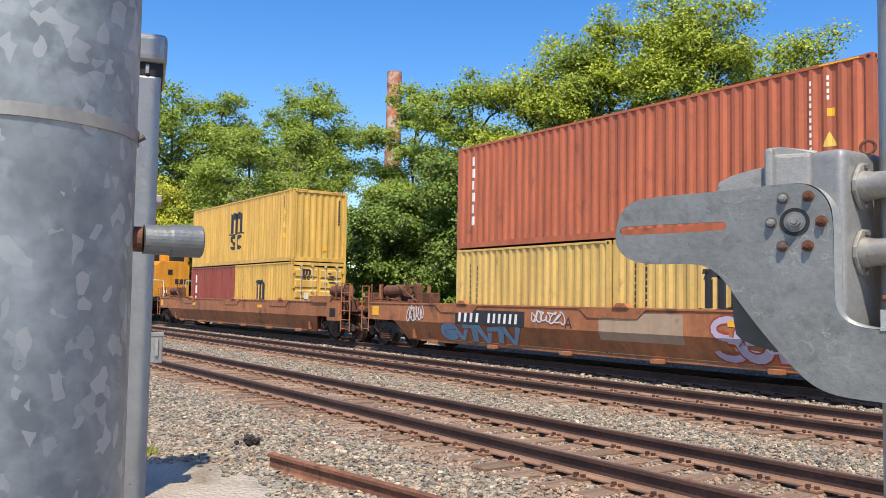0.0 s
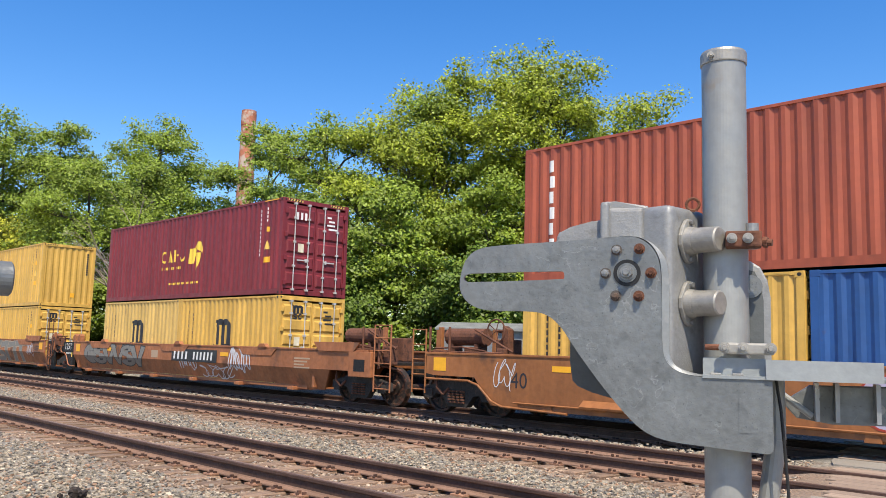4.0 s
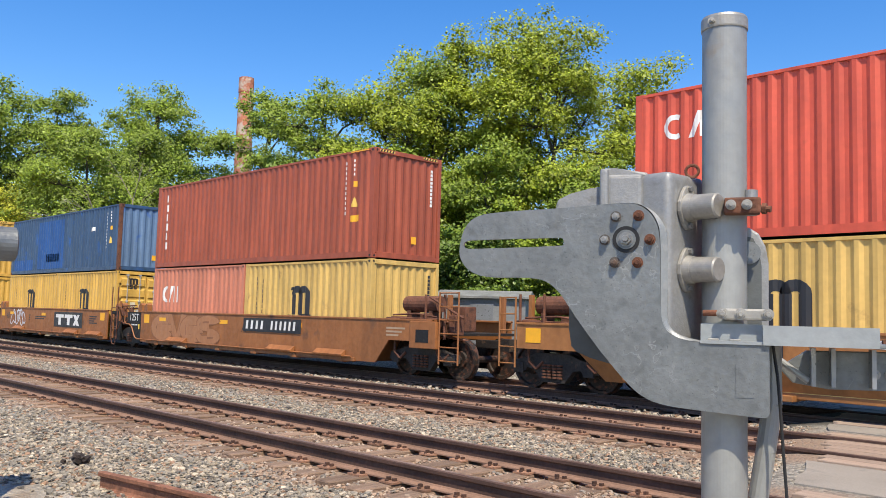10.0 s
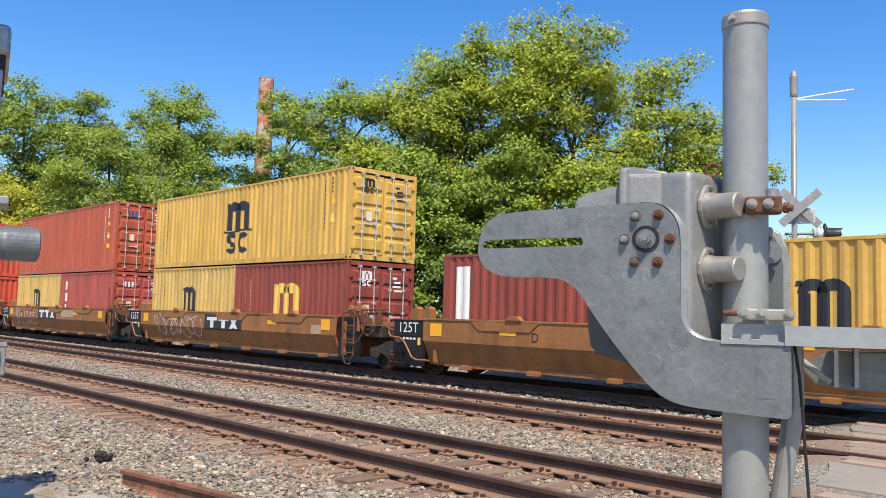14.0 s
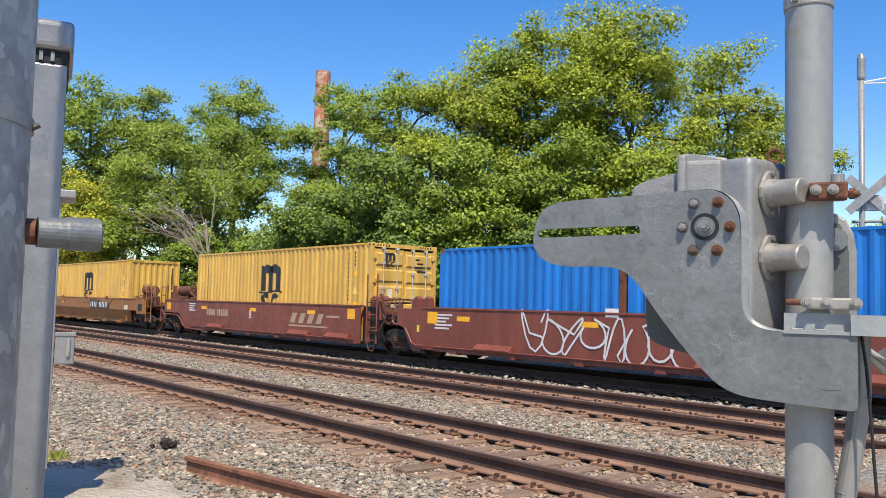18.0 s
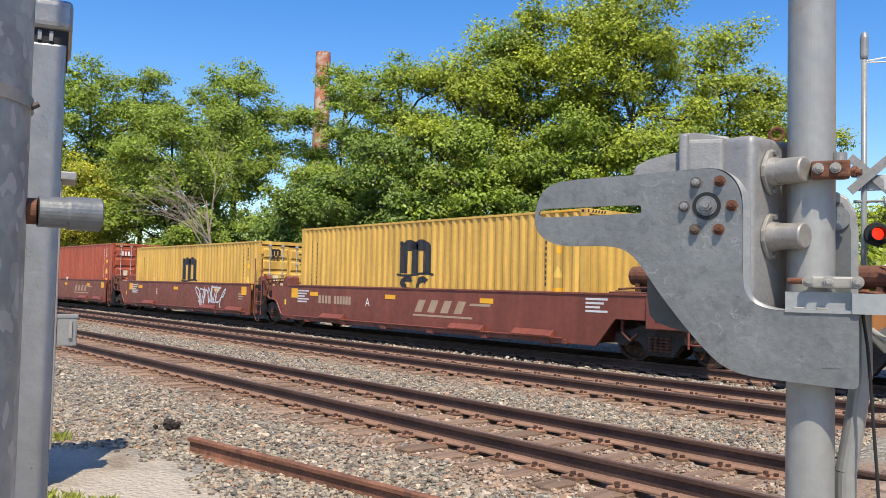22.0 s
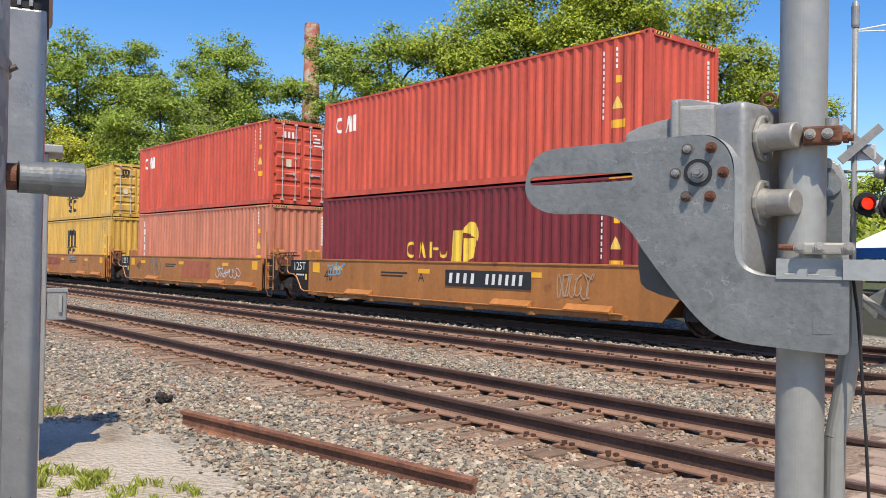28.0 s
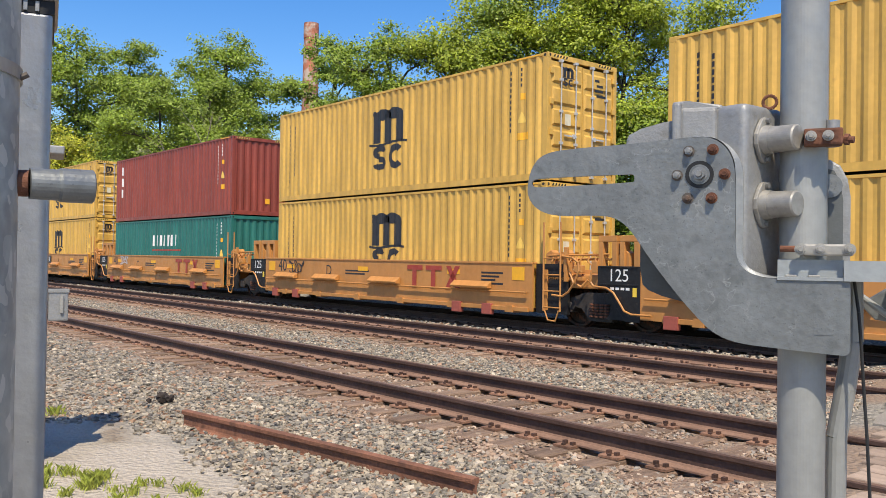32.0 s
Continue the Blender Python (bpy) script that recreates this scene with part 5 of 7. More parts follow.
def block_tag(at, z, w, h, tone, edge, seed, n=5):
    """A sprayed piece of heavy, leaning shapes with a dark or pale outline behind them."""
    def add(c, hw, x0, x1):
        rnd = random.Random(seed)
        fill, rim = [], []
        for i in range(n):
            s = w / n
            cx, y = -w / 2 + s * (i + 0.5), -0.0012 * i
            kind, lean = rnd.choice((0, 1, 2, 4)), s * rnd.uniform(-0.15, 0.3)
            t = s * rnd.uniform(0.30, 0.40)
            a, b, lo, hi = cx - s * 0.85, cx + s * rnd.uniform(0.6, 0.95), -h / 2 * rnd.uniform(0.85, 1.05), h / 2 * rnd.uniform(0.85, 1.05)
            for out, g in ((fill, 0.0), (rim, 0.035)):
                if kind == 0:       # a fat ring
                    quads = ring(cx, 0, s * 0.78 + g, h * 0.49 + g, t * 0.9 + 2 * g, 30, 330, 14) + [[(cx - t - g, -t * 0.5), (cx + s * 0.7, -h * 0.1 - g), (cx + s * 0.6, h * 0.12 + g), (cx - t - g, t * 0.3)]]
                elif kind == 1:     # a double curl
                    quads = curl(cx, 0, s * 0.72 + g, h * 0.5 + g, t * 0.75 + 2 * g)
                elif kind == 2:     # two wedges meeting at the foot
                    quads = [[(a - g, hi + g), (a + t * 1.3 + g, hi + g), (cx + t * 0.5 + g, lo - g), (cx - t * 0.3 - g, lo - g)], [(b - t - g, hi + g), (b + g, hi * 0.9 + g), (cx + t * 0.4 + g, lo - g), (cx - t * 0.2 - g, lo - g)]]
                else:               # a leaning stem crossed by a wedge
                    quads = [[(cx - t * 0.5 - g, lo - g), (cx + t * 0.6 + g, lo - g), (cx + t * 0.7 + lean + g, hi + g), (cx - t * 0.6 + lean - g, hi + g)],
                             [(a - g, hi - h * 0.30 - g), (b + g, hi - h * 0.18 - g), (b - t * 0.3 + g, hi + g), (a + t * 0.4 - g, hi - h * 0.04 + g)]]
                out += [(y - 0.00012 * q, pts) for q, pts in enumerate(quads)]
        for name, tn, shapes, lift in (("tag_outline", edge, rim, 0.002), ("sprayed_tag", tone, fill, 0.0024)):
            def make(bm):
                for y, pts in shapes:
                    bm.faces.new([bm.verts.new((px, y - lift, pz)) for px, pz in pts])
                follow_side(bm, z)
            piece(name, ("block", name, seed), make, M[tn], c, (at, FACE, z), f"{tn.split('_')[-1]} sprayed block letters" if name != "tag_outline" else "", kind="stuff")
    return add


def patch(at, z, w, h, tone, key, lift=0.001):
    def add(c, hw, x0, x1):
        bars("paint_patch", ("patch", key), [block(-w / 2, -h / 2, w, h)], tone, c, at, z, "patch of fresh paint", lift)
    return add


# ---- the train ----
LOW, HIGH, FLOOR = 2.591, 2.896, 0.345


def stack(u, lower, upper=None, off=0.0):
    """Load one well: lower is one long container or two short ones; upper is one long container or none."""
    if len(lower) == 1:
        h, colour, logo, doors = lower[0]
        container(u, 12.192, h, FLOOR, colour, logo, doors)
        top = FLOOR + h
    else:
        for i, (colour, logo, doors) in enumerate(lower):
            container(u + i * 6.134, 6.058, LOW, FLOOR, colour, logo, doors)
        top = FLOOR + LOW
    if upper:
        h, colour, logo, doors = upper
        container(u, 12.192, h, top + 0.028, colour, logo, doors)


WORN = "worn brown well car with faded paint and sprayed tags"
TAN = "brown-orange well car with amber reflectors and stencils"
GOLD = "gold-brown well car with sloping lower sides and a white tag"
OXIDE = "dark oxide-red well car with tan emblem bars"
PALE = "pale tan well car with stencils and small tags"
NEW = "clean yellow well car with step ledges and black ends"

well_car(-43.4, 8.0, "car_worn", "sloped", "coupled", "coupled", [], WORN)
stack(-43.4, [("oxide", "three_down", True), ("yellow", "arches_low", True)], (HIGH, "yellow", "arches", False))
well_car(-19.9, 8.0, "car_worn", "sloped", "coupled", "joint",
         [sign("53", -8.2, 0.98, 0.34), number_board(-4.3), scrawl(-7.9, 1.12, 0.9, 0.5, "tag_white", 1), block_tag(-4.8, 0.62, 3.4, 0.5, "tag_blue", "tag_red", 2, 6), sign("A", -1.2, 1.0, 0.3),
          patch(1.0, 0.98, 2.4, 0.62, "tag_tan", "b1"), block_tag(5.0, 0.84, 4.0, 0.9, "tag_lilac", "tag_red", 3, 7), scrawl(5.1, 0.84, 3.4, 0.5, "tag_white", 4, 0.04, 9), scrawl(-1.9, 1.14, 1.2, 0.3, "tag_white", 5)], WORN)
stack(-19.9, [("yellow_pale", "", True), ("yellow_pale", "arches_low", True)], (HIGH, "orange", "six_down", False))
well_car(-0.45, 8.0, "car_worn", "sloped", "joint", "joint",
         [sign("53", -7.0, 1.0, 0.34), patch(-0.9, 1.02, 2.6, 0.74, "salmon", "c1"), red_badge(-0.9), patch(-4.0, 0.92, 1.6, 0.80, "tag_blue", "c2"), scrawl(-4.0, 0.92, 1.5, 0.7, "tag_white", 36, 0.05, 6), scrawl(-6.0, 0.98, 1.5, 0.5, "tag_white", 7, 0.035, 7),
          block_tag(2.9, 0.84, 5.0, 1.0, "tag_grey", "tag_tan", 8, 5), block_tag(-0.9, 0.52, 2.2, 0.36, "tag_red", "tag_white", 48, 5), scrawl(6.0, 1.0, 0.9, 0.6, "tag_white", 9, 0.03, 5), small_print(6.6, 1.1)], WORN)
stack(-0.45, [(LOW, "yellow", "arches_low", True)], (HIGH, "yellow", "arches", False))
well_car(19.1, 8.0, "car_worn", "sloped", "joint", "coupled",
         [block_tag(-4.6, 0.94, 5.0, 0.75, "tag_grey", "ink", 10, 6), number_board(1.6), scrawl(1.2, 0.95, 1.1, 0.7, "tag_white", 11, 0.04, 7), scrawl(4.4, 1.02, 1.2, 0.7, "tag_white", 12, 0.05, 8),
          patch(-1.2, 1.05, 0.5, 0.25, "tag_tan", "d1"), scrawl(3.0, 0.6, 2.0, 0.4, "tag_white", 13, 0.03, 6), small_print(7.3, 1.1, tone="tag_tan")], WORN)
stack(19.1, [("yellow_pale", "arches_low", True), ("yellow", "arches_low", True)], (HIGH, "maroon", "harvest", True))

U2 = (40.65, 55.8, 71.4, 86.84, 102.2)
well_car(U2[0], 6.1, "car_brown", "flat", "coupled", "joint", [sign("40", -6.0, 0.85, 0.36), number_board(-2.3, 1.12), block_tag(3.2, 0.85, 4.4, 0.85, "tag_lilac", "tag_red", 14, 6),
                                                               scrawl(-6.4, 1.0, 0.6, 0.7, "tag_white", 16, 0.02, 4)], TAN)
stack(U2[0], [("yellow", "arches_low", True), ("royal", "star", True)], (HIGH, "terracotta", "six_down", True))
well_car(U2[1], 6.1, "car_tan", "flat", "joint", "joint", [sign("40", "L", 1.0, 0.3), patch(-4.3, 0.98, 1.7, 0.8, "tag_tan", "g1"), scrawl(-4.3, 0.98, 1.6, 0.7, "tag_white", 17, 0.03, 9), dark_badge(-2.6), sign("C", 1.9, 1.0, 0.3),
                                                           small_print(0.2, 1.12, 2)], TAN)
stack(U2[1], [("brick", "", True), ("brick", "three_down", True)], (HIGH, "brick", "arches_gold", True))
well_car(U2[2], 6.1, "car_brown", "flat", "joint", "joint", [sign("40", "L", 1.0, 0.34), dark_badge(-3.1, 1.0, 1.15), small_print(-0.6, 1.12, 2, 1.3), sign("D", 1.3, 1.0, 0.3), small_print(4.4, 1.1)], TAN)
stack(U2[2], [("blue", "", True), ("yellow", "arches_low", False)], (HIGH, "yellow", "arches", False))
well_car(U2[3], 6.1, "car_brown", "flat", "joint", "joint", [sign("40", "L", 1.0, 0.34), scrawl(-4.0, 0.98, 1.9, 0.8, "tag_white", 18, 0.06, 6), sign("E", -2.5, 0.95, 0.3), small_print(-1.8, 1.0, 2, 1.3), dark_badge(2.0, 0.95, 1.25),
                                                             small_print(4.2, 1.1)], TAN)
stack(U2[3], [("yellow", "arches_low", True), ("yellow", "arches_low", True)], (LOW, "navy", "patches", False))
well_car(U2[4], 6.1, "car_brown", "flat", "joint", "coupled", [sign("40", "L", 0.9, 0.34), block_tag(-3.3, 0.86, 4.2, 0.92, "tag_clay", "tag_rim", 19, 4), number_board(1.9, 1.1), sign("A", 0.4, 0.98, 0.28), small_print(7.0, 1.15, 3, 0.7, "tag_tan")], TAN)
stack(U2[4], [("salmon", "slant_mid", True), ("yellow_pale", "arches_low", False)], (HIGH, "terracotta", "six_down", False))

U3 = (122.29, 137.97, 153.94, 170.0, 185.46)
well_car(U3[0], 6.1, "car_gold", "sloped", "coupled", "joint", [number_board(-4.6, 1.05), scrawl(0.6, 0.82, 4.4, 0.85, "tag_white", 20, 0.025, 9), patch(4.9, 1.0, 0.5, 0.2, "tag_tan", "k1")], GOLD)
stack(U3[0], [("yellow_pale", "arches_low", True), ("red", "slant_mid", False)], (HIGH, "red", "slant", False))
well_car(U3[1], 6.1, "car_gold", "sloped", "joint", "joint", [scrawl(-4.0, 0.88, 3.4, 0.8, "tag_white", 21, 0.025, 8), dark_badge(-0.9, 1.08), patch(1.7, 1.12, 1.5, 0.3, "tag_tan", "l1")], GOLD)
stack(U3[1], [("yellow_pale", "arches_low", True), ("rose", "three_down", True)], (HIGH, "vermilion", "flag", True))
well_car(U3[2], 6.1, "car_gold", "sloped", "joint", "joint", [scrawl(-3.6, 0.88, 3.6, 0.8, "tag_white", 22, 0.025, 8), dark_badge(-0.3, 1.06), patch(5.0, 1.0, 0.5, 0.25, "tag_tan", "m1")], GOLD)
stack(U3[2], [("yellow_pale", "arches_low", True), ("oxide", "arches_low_gold", True)], (LOW, "yellow", "arches", True))
well_car(U3[3], 6.1, "car_gold", "sloped", "joint", "joint", [dark_badge(-0.2, 1.06), sign("D", -3.0, 1.05, 0.22)], GOLD)
stack(U3[3], [("oxide", "panel", True), ("yellow", "arches_low", True)])
well_car(U3[4], 6.1, "car_gold", "sloped", "joint", "coupled", [sign("A", 0.9, 1.1, 0.22), number_board(2.6, 1.06), patch(6.4, 0.98, 0.5, 0.2, "cream", "o1")], GOLD)
stack(U3[4], [(HIGH, "yellow", "arches_low", False)])

U4 = (205.48, 220.85, 236.14, 251.78, 266.97)
well_car(U4[0], 6.1, "car_oxide", "flat", "coupled", "joint", [small_print(-6.3, 1.25, 4, 0.6, "tag_white"), bars_at := (lambda c, hw, x0, x1: bars("number_marking", "plain_no", row(-0.9, -0.12, 4, 0.14, 0.24, 0.05) + row(0.0, -0.12, 6, 0.12, 0.24, 0.04), "tag_tan", c, -3.7, 0.98)),
                                                               sign("B", -1.0, 0.95, 0.26, "white"), slanted_badge(3.1)], OXIDE)
stack(U4[0], [(HIGH, "yellow", "arches_low", True)])
well_car(U4[1], 6.1, "car_oxide", "flat", "joint", "joint", [small_print(-6.0, 1.2, 5, 0.7, "tag_white"), scrawl(-0.4, 0.88, 4.6, 1.0, "tag_white", 23, 0.05, 8), patch(-0.2, 1.40, 0.35, 0.18, "white", "q1")], OXIDE)
stack(U4[1], [("blue", "", True), ("blue", "", False)])
well_car(U4[2], 6.1, "car_oxide", "flat", "joint", "joint", [small_print(-5.9, 1.2, 5, 0.7, "tag_white"), sign("D", -3.2, 0.95, 0.26, "white"), slanted_badge(2.1), patch(-0.6, 1.42, 0.35, 0.18, "white", "q1")], OXIDE)
stack(U4[2], [(HIGH, "brick", "three_down", True)])
well_car(U4[3], 6.1, "car_oxide", "flat", "joint", "joint", [small_print(-5.9, 1.2, 5, 0.7, "tag_white"), sign("E", -2.9, 0.95, 0.26, "white"), scrawl(2.6, 0.9, 2.6, 0.8, "tag_white", 24, 0.06, 7), small_print(5.0, 1.0, 3, 0.5, "tag_tan")], OXIDE)
stack(U4[3], [(LOW, "yellow", "arches_low", True)])
well_car(U4[4], 6.1, "car_oxide", "flat", "joint", "coupled", [small_print(-5.9, 1.2, 5, 0.7, "tag_white"), bars_at, sign("A", -1.9, 0.95, 0.26, "white"), slanted_badge(1.6), small_print(6.3, 1.25, 4, 0.6, "tag_white")], OXIDE)
stack(U4[4], [(HIGH, "yellow", "arches_low", False)])

U5 = (286.87, 302.44, 317.73, 333.6, 349.17)
well_car(U5[0], 6.1, "car_tan", "flat", "coupled", "joint", [sign("40", -6.0, 0.85, 0.36), number_board(-2.2, 1.06), block_tag(-0.2, 0.90, 5.6, 0.85, "tag_grey", "ink", 25, 6), scrawl(4.6, 0.95, 1.2, 0.8, "tag_blue", 26, 0.03, 7)], PALE)
stack(U5[0], [("yellow", "arches_low", True), ("rose", "panel_blue", False)], (HIGH, "yellow", "arches", True))
well_car(U5[1], 6.1, "car_tan", "flat", "joint", "joint", [sign("40", "L", 0.95, 0.3), patch(-3.1, 0.98, 2.8, 0.8, "orange", "v1"), red_badge(-3.1), scrawl(0.4, 0.95, 1.3, 0.6, "tag_grey", 27, 0.04, 6), scrawl(2.9, 0.9, 1.5, 0.6, "tag_lilac", 28, 0.05, 7)], PALE)
stack(U5[1], [(HIGH, "brick", "six_down_low", True)], (HIGH, "brick", "flag", True))
well_car(U5[2], 6.1, "car_tan", "flat", "joint", "joint", [sign("40", "L", 0.95, 0.34), patch(-2.4, 0.98, 2.0, 0.72, "orange", "w1"), sign("OUTLAW", -2.4, 0.98, 0.44, "tag_red"), small_print(0.4, 1.05, 2, 1.3), sign("D", 2.9, 0.95, 0.3),
                                                           scrawl(0.9, 1.22, 1.0, 0.25, "tag_blue", 29, 0.03, 5)], PALE)
stack(U5[2], [(HIGH, "yellow", "arches_low", False)], (LOW, "yellow", "arches", True))
well_car(U5[3], 6.1, "car_tan", "flat", "joint", "joint", [sign("40", "L", 0.95, 0.34), scrawl(-3.6, 0.95, 1.2, 0.8, "tag_grey", 30, 0.05, 4), small_print(-2.4, 1.05, 2, 1.1), patch(0.6, 0.9, 2.6, 0.66, "orange", "y1"),
                                                           scrawl(3.4, 0.85, 2.0, 0.4, "tag_white", 31, 0.03, 7)], PALE)
stack(U5[3], [(HIGH, "salmon", "six_down_low", False)], (HIGH, "red", "slant", True))
well_car(U5[4], 6.1, "car_tan", "flat", "joint", "coupled", [sign("40", "L", 0.9, 0.36), scrawl(-5.0, 1.12, 0.9, 0.4, "tag_blue", 32, 0.04, 5), small_print(-2.7, 1.05, 2, 1.2), sign("A", -0.9, 0.98, 0.28), number_board(1.6, 1.0),
                                                             scrawl(4.4, 0.9, 1.0, 0.6, "tag_tan", 33, 0.03, 6)], PALE)
stack(U5[4], [(HIGH, "maroon", "harvest_low", False)], (HIGH, "red", "slant", False))

U6 = (369.34, 384.65, 400.36, 415.78)
well_car(U6[0], 6.1, "car_yellow", "ledge", "coupled", "joint", [sign("40", -5.3, 1.12, 0.36), number_board(-2.0, 1.1), sign("B", 0.8, 1.0, 0.3), small_print(2.6, 1.0, 2, 1.1), small_print(4.4, 1.12)], NEW)
stack(U6[0], [(HIGH, "yellow", "arches_low", True)], (HIGH, "yellow", "arches", True))
well_car(U6[1], 6.1, "car_yellow", "ledge", "joint", "joint", [sign("40", "L", 1.12, 0.42), sign("C", -2.6, 1.0, 0.34), small_print(-1.7, 1.05, 2, 1.2), red_badge(2.7), scrawl(-4.3, 1.18, 1.0, 0.45, "tag_white", 34, 0.03, 6), small_print(4.4, 1.12)], NEW)
stack(U6[1], [(LOW, "green", "four_rows", False)], (HIGH, "oxide", "three_down", False))
well_car(U6[2], 6.1, "car_yellow", "ledge", "joint", "joint", [sign("40", "L", 1.15, 0.42), scrawl(-4.5, 1.12, 0.9, 0.42, "ink", 35, 0.035, 5), sign("D", -2.6, 1.05, 0.34),
                                                               small_print(-1.7, 1.05, 2, 1.2), red_badge(2.4), small_print(4.2, 1.12)], NEW)
stack(U6[2], [(HIGH, "yellow", "arches_low", True)], (HIGH, "yellow", "arches", True))
well_car(U6[3], 6.1, "car_yellow", "ledge", "joint", "joint", [sign("40", "L", 1.12, 0.42), sign("E", -2.6, 1.0, 0.34), dark_badge(2.6)], NEW)
stack(U6[3], [(LOW, "yellow", "arches_low", True)], (HIGH, "yellow", "arches", True))

# speed of the train, metres a second, at some times
SPEED_T = (0.0, 2.0, 4.0, 7.0, 10.0, 13.5, 16.0, 20.0, 24.0, 28.0, 32.0)
SPEED_V = (13.066, 13.122, 13.285, 12.94, 13.384, 13.413, 13.227, 13.387, 13.168, 13.772, 13.214)


def gone(t):
    """How far the train has gone by t seconds."""
    ts = np.arange(0, t + 1e-9, 0.05)
    v = np.interp(ts, SPEED_T, SPEED_V)
    return float(((v[1:] + v[:-1]) / 2).sum() * 0.05)


def motions():
    stops = [(t, gone(t)) for t in range(0, 33)]
    for ob, u, z in CARS + CONTAINERS:
        walk(ob, [(t, pose(u - s, TRACKS["far"], z)) for t, s in stops])
    turned = {}
    for w, side in WHEELSETS:
        if side not in turned:
            rows = [(f / 30, pose(side * AXLE, 0, WHEEL_R, 0, -math.degrees(gone(f / 30) / WHEEL_R) % 360, 0)) for f in range(0, 961)]
            walk(w, rows)
            turned[side] = w.animation_data
        else:
            w.rotation_mode = "QUATERNION"
            data = w.animation_data_create()
            data.action = turned[side].action
            data.action_slot = turned[side].action_slot


# ---- trees behind the line ----
M["bark"] = material("grey_bark", (0.06, 0.05, 0.04), 0.95, 0, 0.3, 3, 20, (0.05, 0.045, 0.035), 0.55, 0.6, 30)
M["bare"] = material("bare_branch_wood", (0.24, 0.20, 0.16), 0.9, 0, 0.2, 3, 20, (0.12, 0.1, 0.08), 0.6, 0.4, 30)


def leaf_material(name, base, through=0.26):
    m = material(name, base, 0.55, 0, 0.22, 0.35, 3.0, island=True, per_thing=0.42)
    n, l = m.node_tree.nodes, m.node_tree.links
    b = n["Principled BSDF"]
    tr = n.new("ShaderNodeBsdfTranslucent")
    src = b.inputs["Base Color"].links[0].from_socket
    l.new(src, tr.inputs["Color"])
    mx = n.new("ShaderNodeMixShader")
    mx.inputs[0].default_value = through
    l.new(b.outputs[0], mx.inputs[1])
    l.new(tr.outputs[0], mx.inputs[2])
    l.new(mx.outputs[0], n["Material Output"].inputs["Surface"])
    return m


LEAF = {"locust": leaf_material("locust_leaves", (0.205, 0.278, 0.024)), "bright": leaf_material("bright_leaves", (0.285, 0.34, 0.023)),
        "deep": leaf_material("deep_leaves", (0.135, 0.205, 0.024)), "gilt": leaf_material("yellow_green_leaves", (0.38, 0.385, 0.028))}


def leaves(rng, centres, radii, count, size, flat):
    """Small leaf sprays: most on the clumps' upper shells, turned outwards, and some larger ones inside that close the shade."""
    share = radii ** 2 / (radii ** 2).sum()
    pick = rng.choice(len(centres), count, p=share)
    d = rng.normal(0, 1, (count, 3))
    d /= np.linalg.norm(d, axis=1)[:, None]
    low = (d[:, 2] < -0.1) & (rng.uniform(0, 1, count) < 0.45)
    d[low, 2] *= -1
    inner = rng.uniform(0, 1, count) < 0.10
    r = np.where(inner, rng.uniform(0.0, 0.7, count), 0.25 + 0.95 * rng.uniform(0, 1, count) ** 0.8 + np.abs(rng.normal(0, 0.18, count)))
    P = centres[pick] + d * (r * radii[pick])[:, None] * np.array([1.1, 1.1, flat])
    n = d * 0.5 + rng.normal(0, 0.5, (count, 3)) + np.array([0.32, -0.26, 0.60])
    n /= np.linalg.norm(n, axis=1)[:, None]
    a = np.cross(n, rng.normal(0, 1, (count, 3)))
    a /= np.linalg.norm(a, axis=1)[:, None]
    b = np.cross(n, a)
    s = (rng.uniform(0.65, 1.25, count) * np.where(inner, 1.8, 1.0))[:, None] * size
    w = rng.uniform(0.50, 0.80, count)[:, None]
    drop = n * s * 0.3
    V = np.stack([P - a * s, P + b * s * w - drop * 0.3, P + a * s - drop, P - b * s * w - drop * 0.3], 1).reshape(-1, 3)
    F = np.arange(count * 4).reshape(-1, 4)
    return V, F


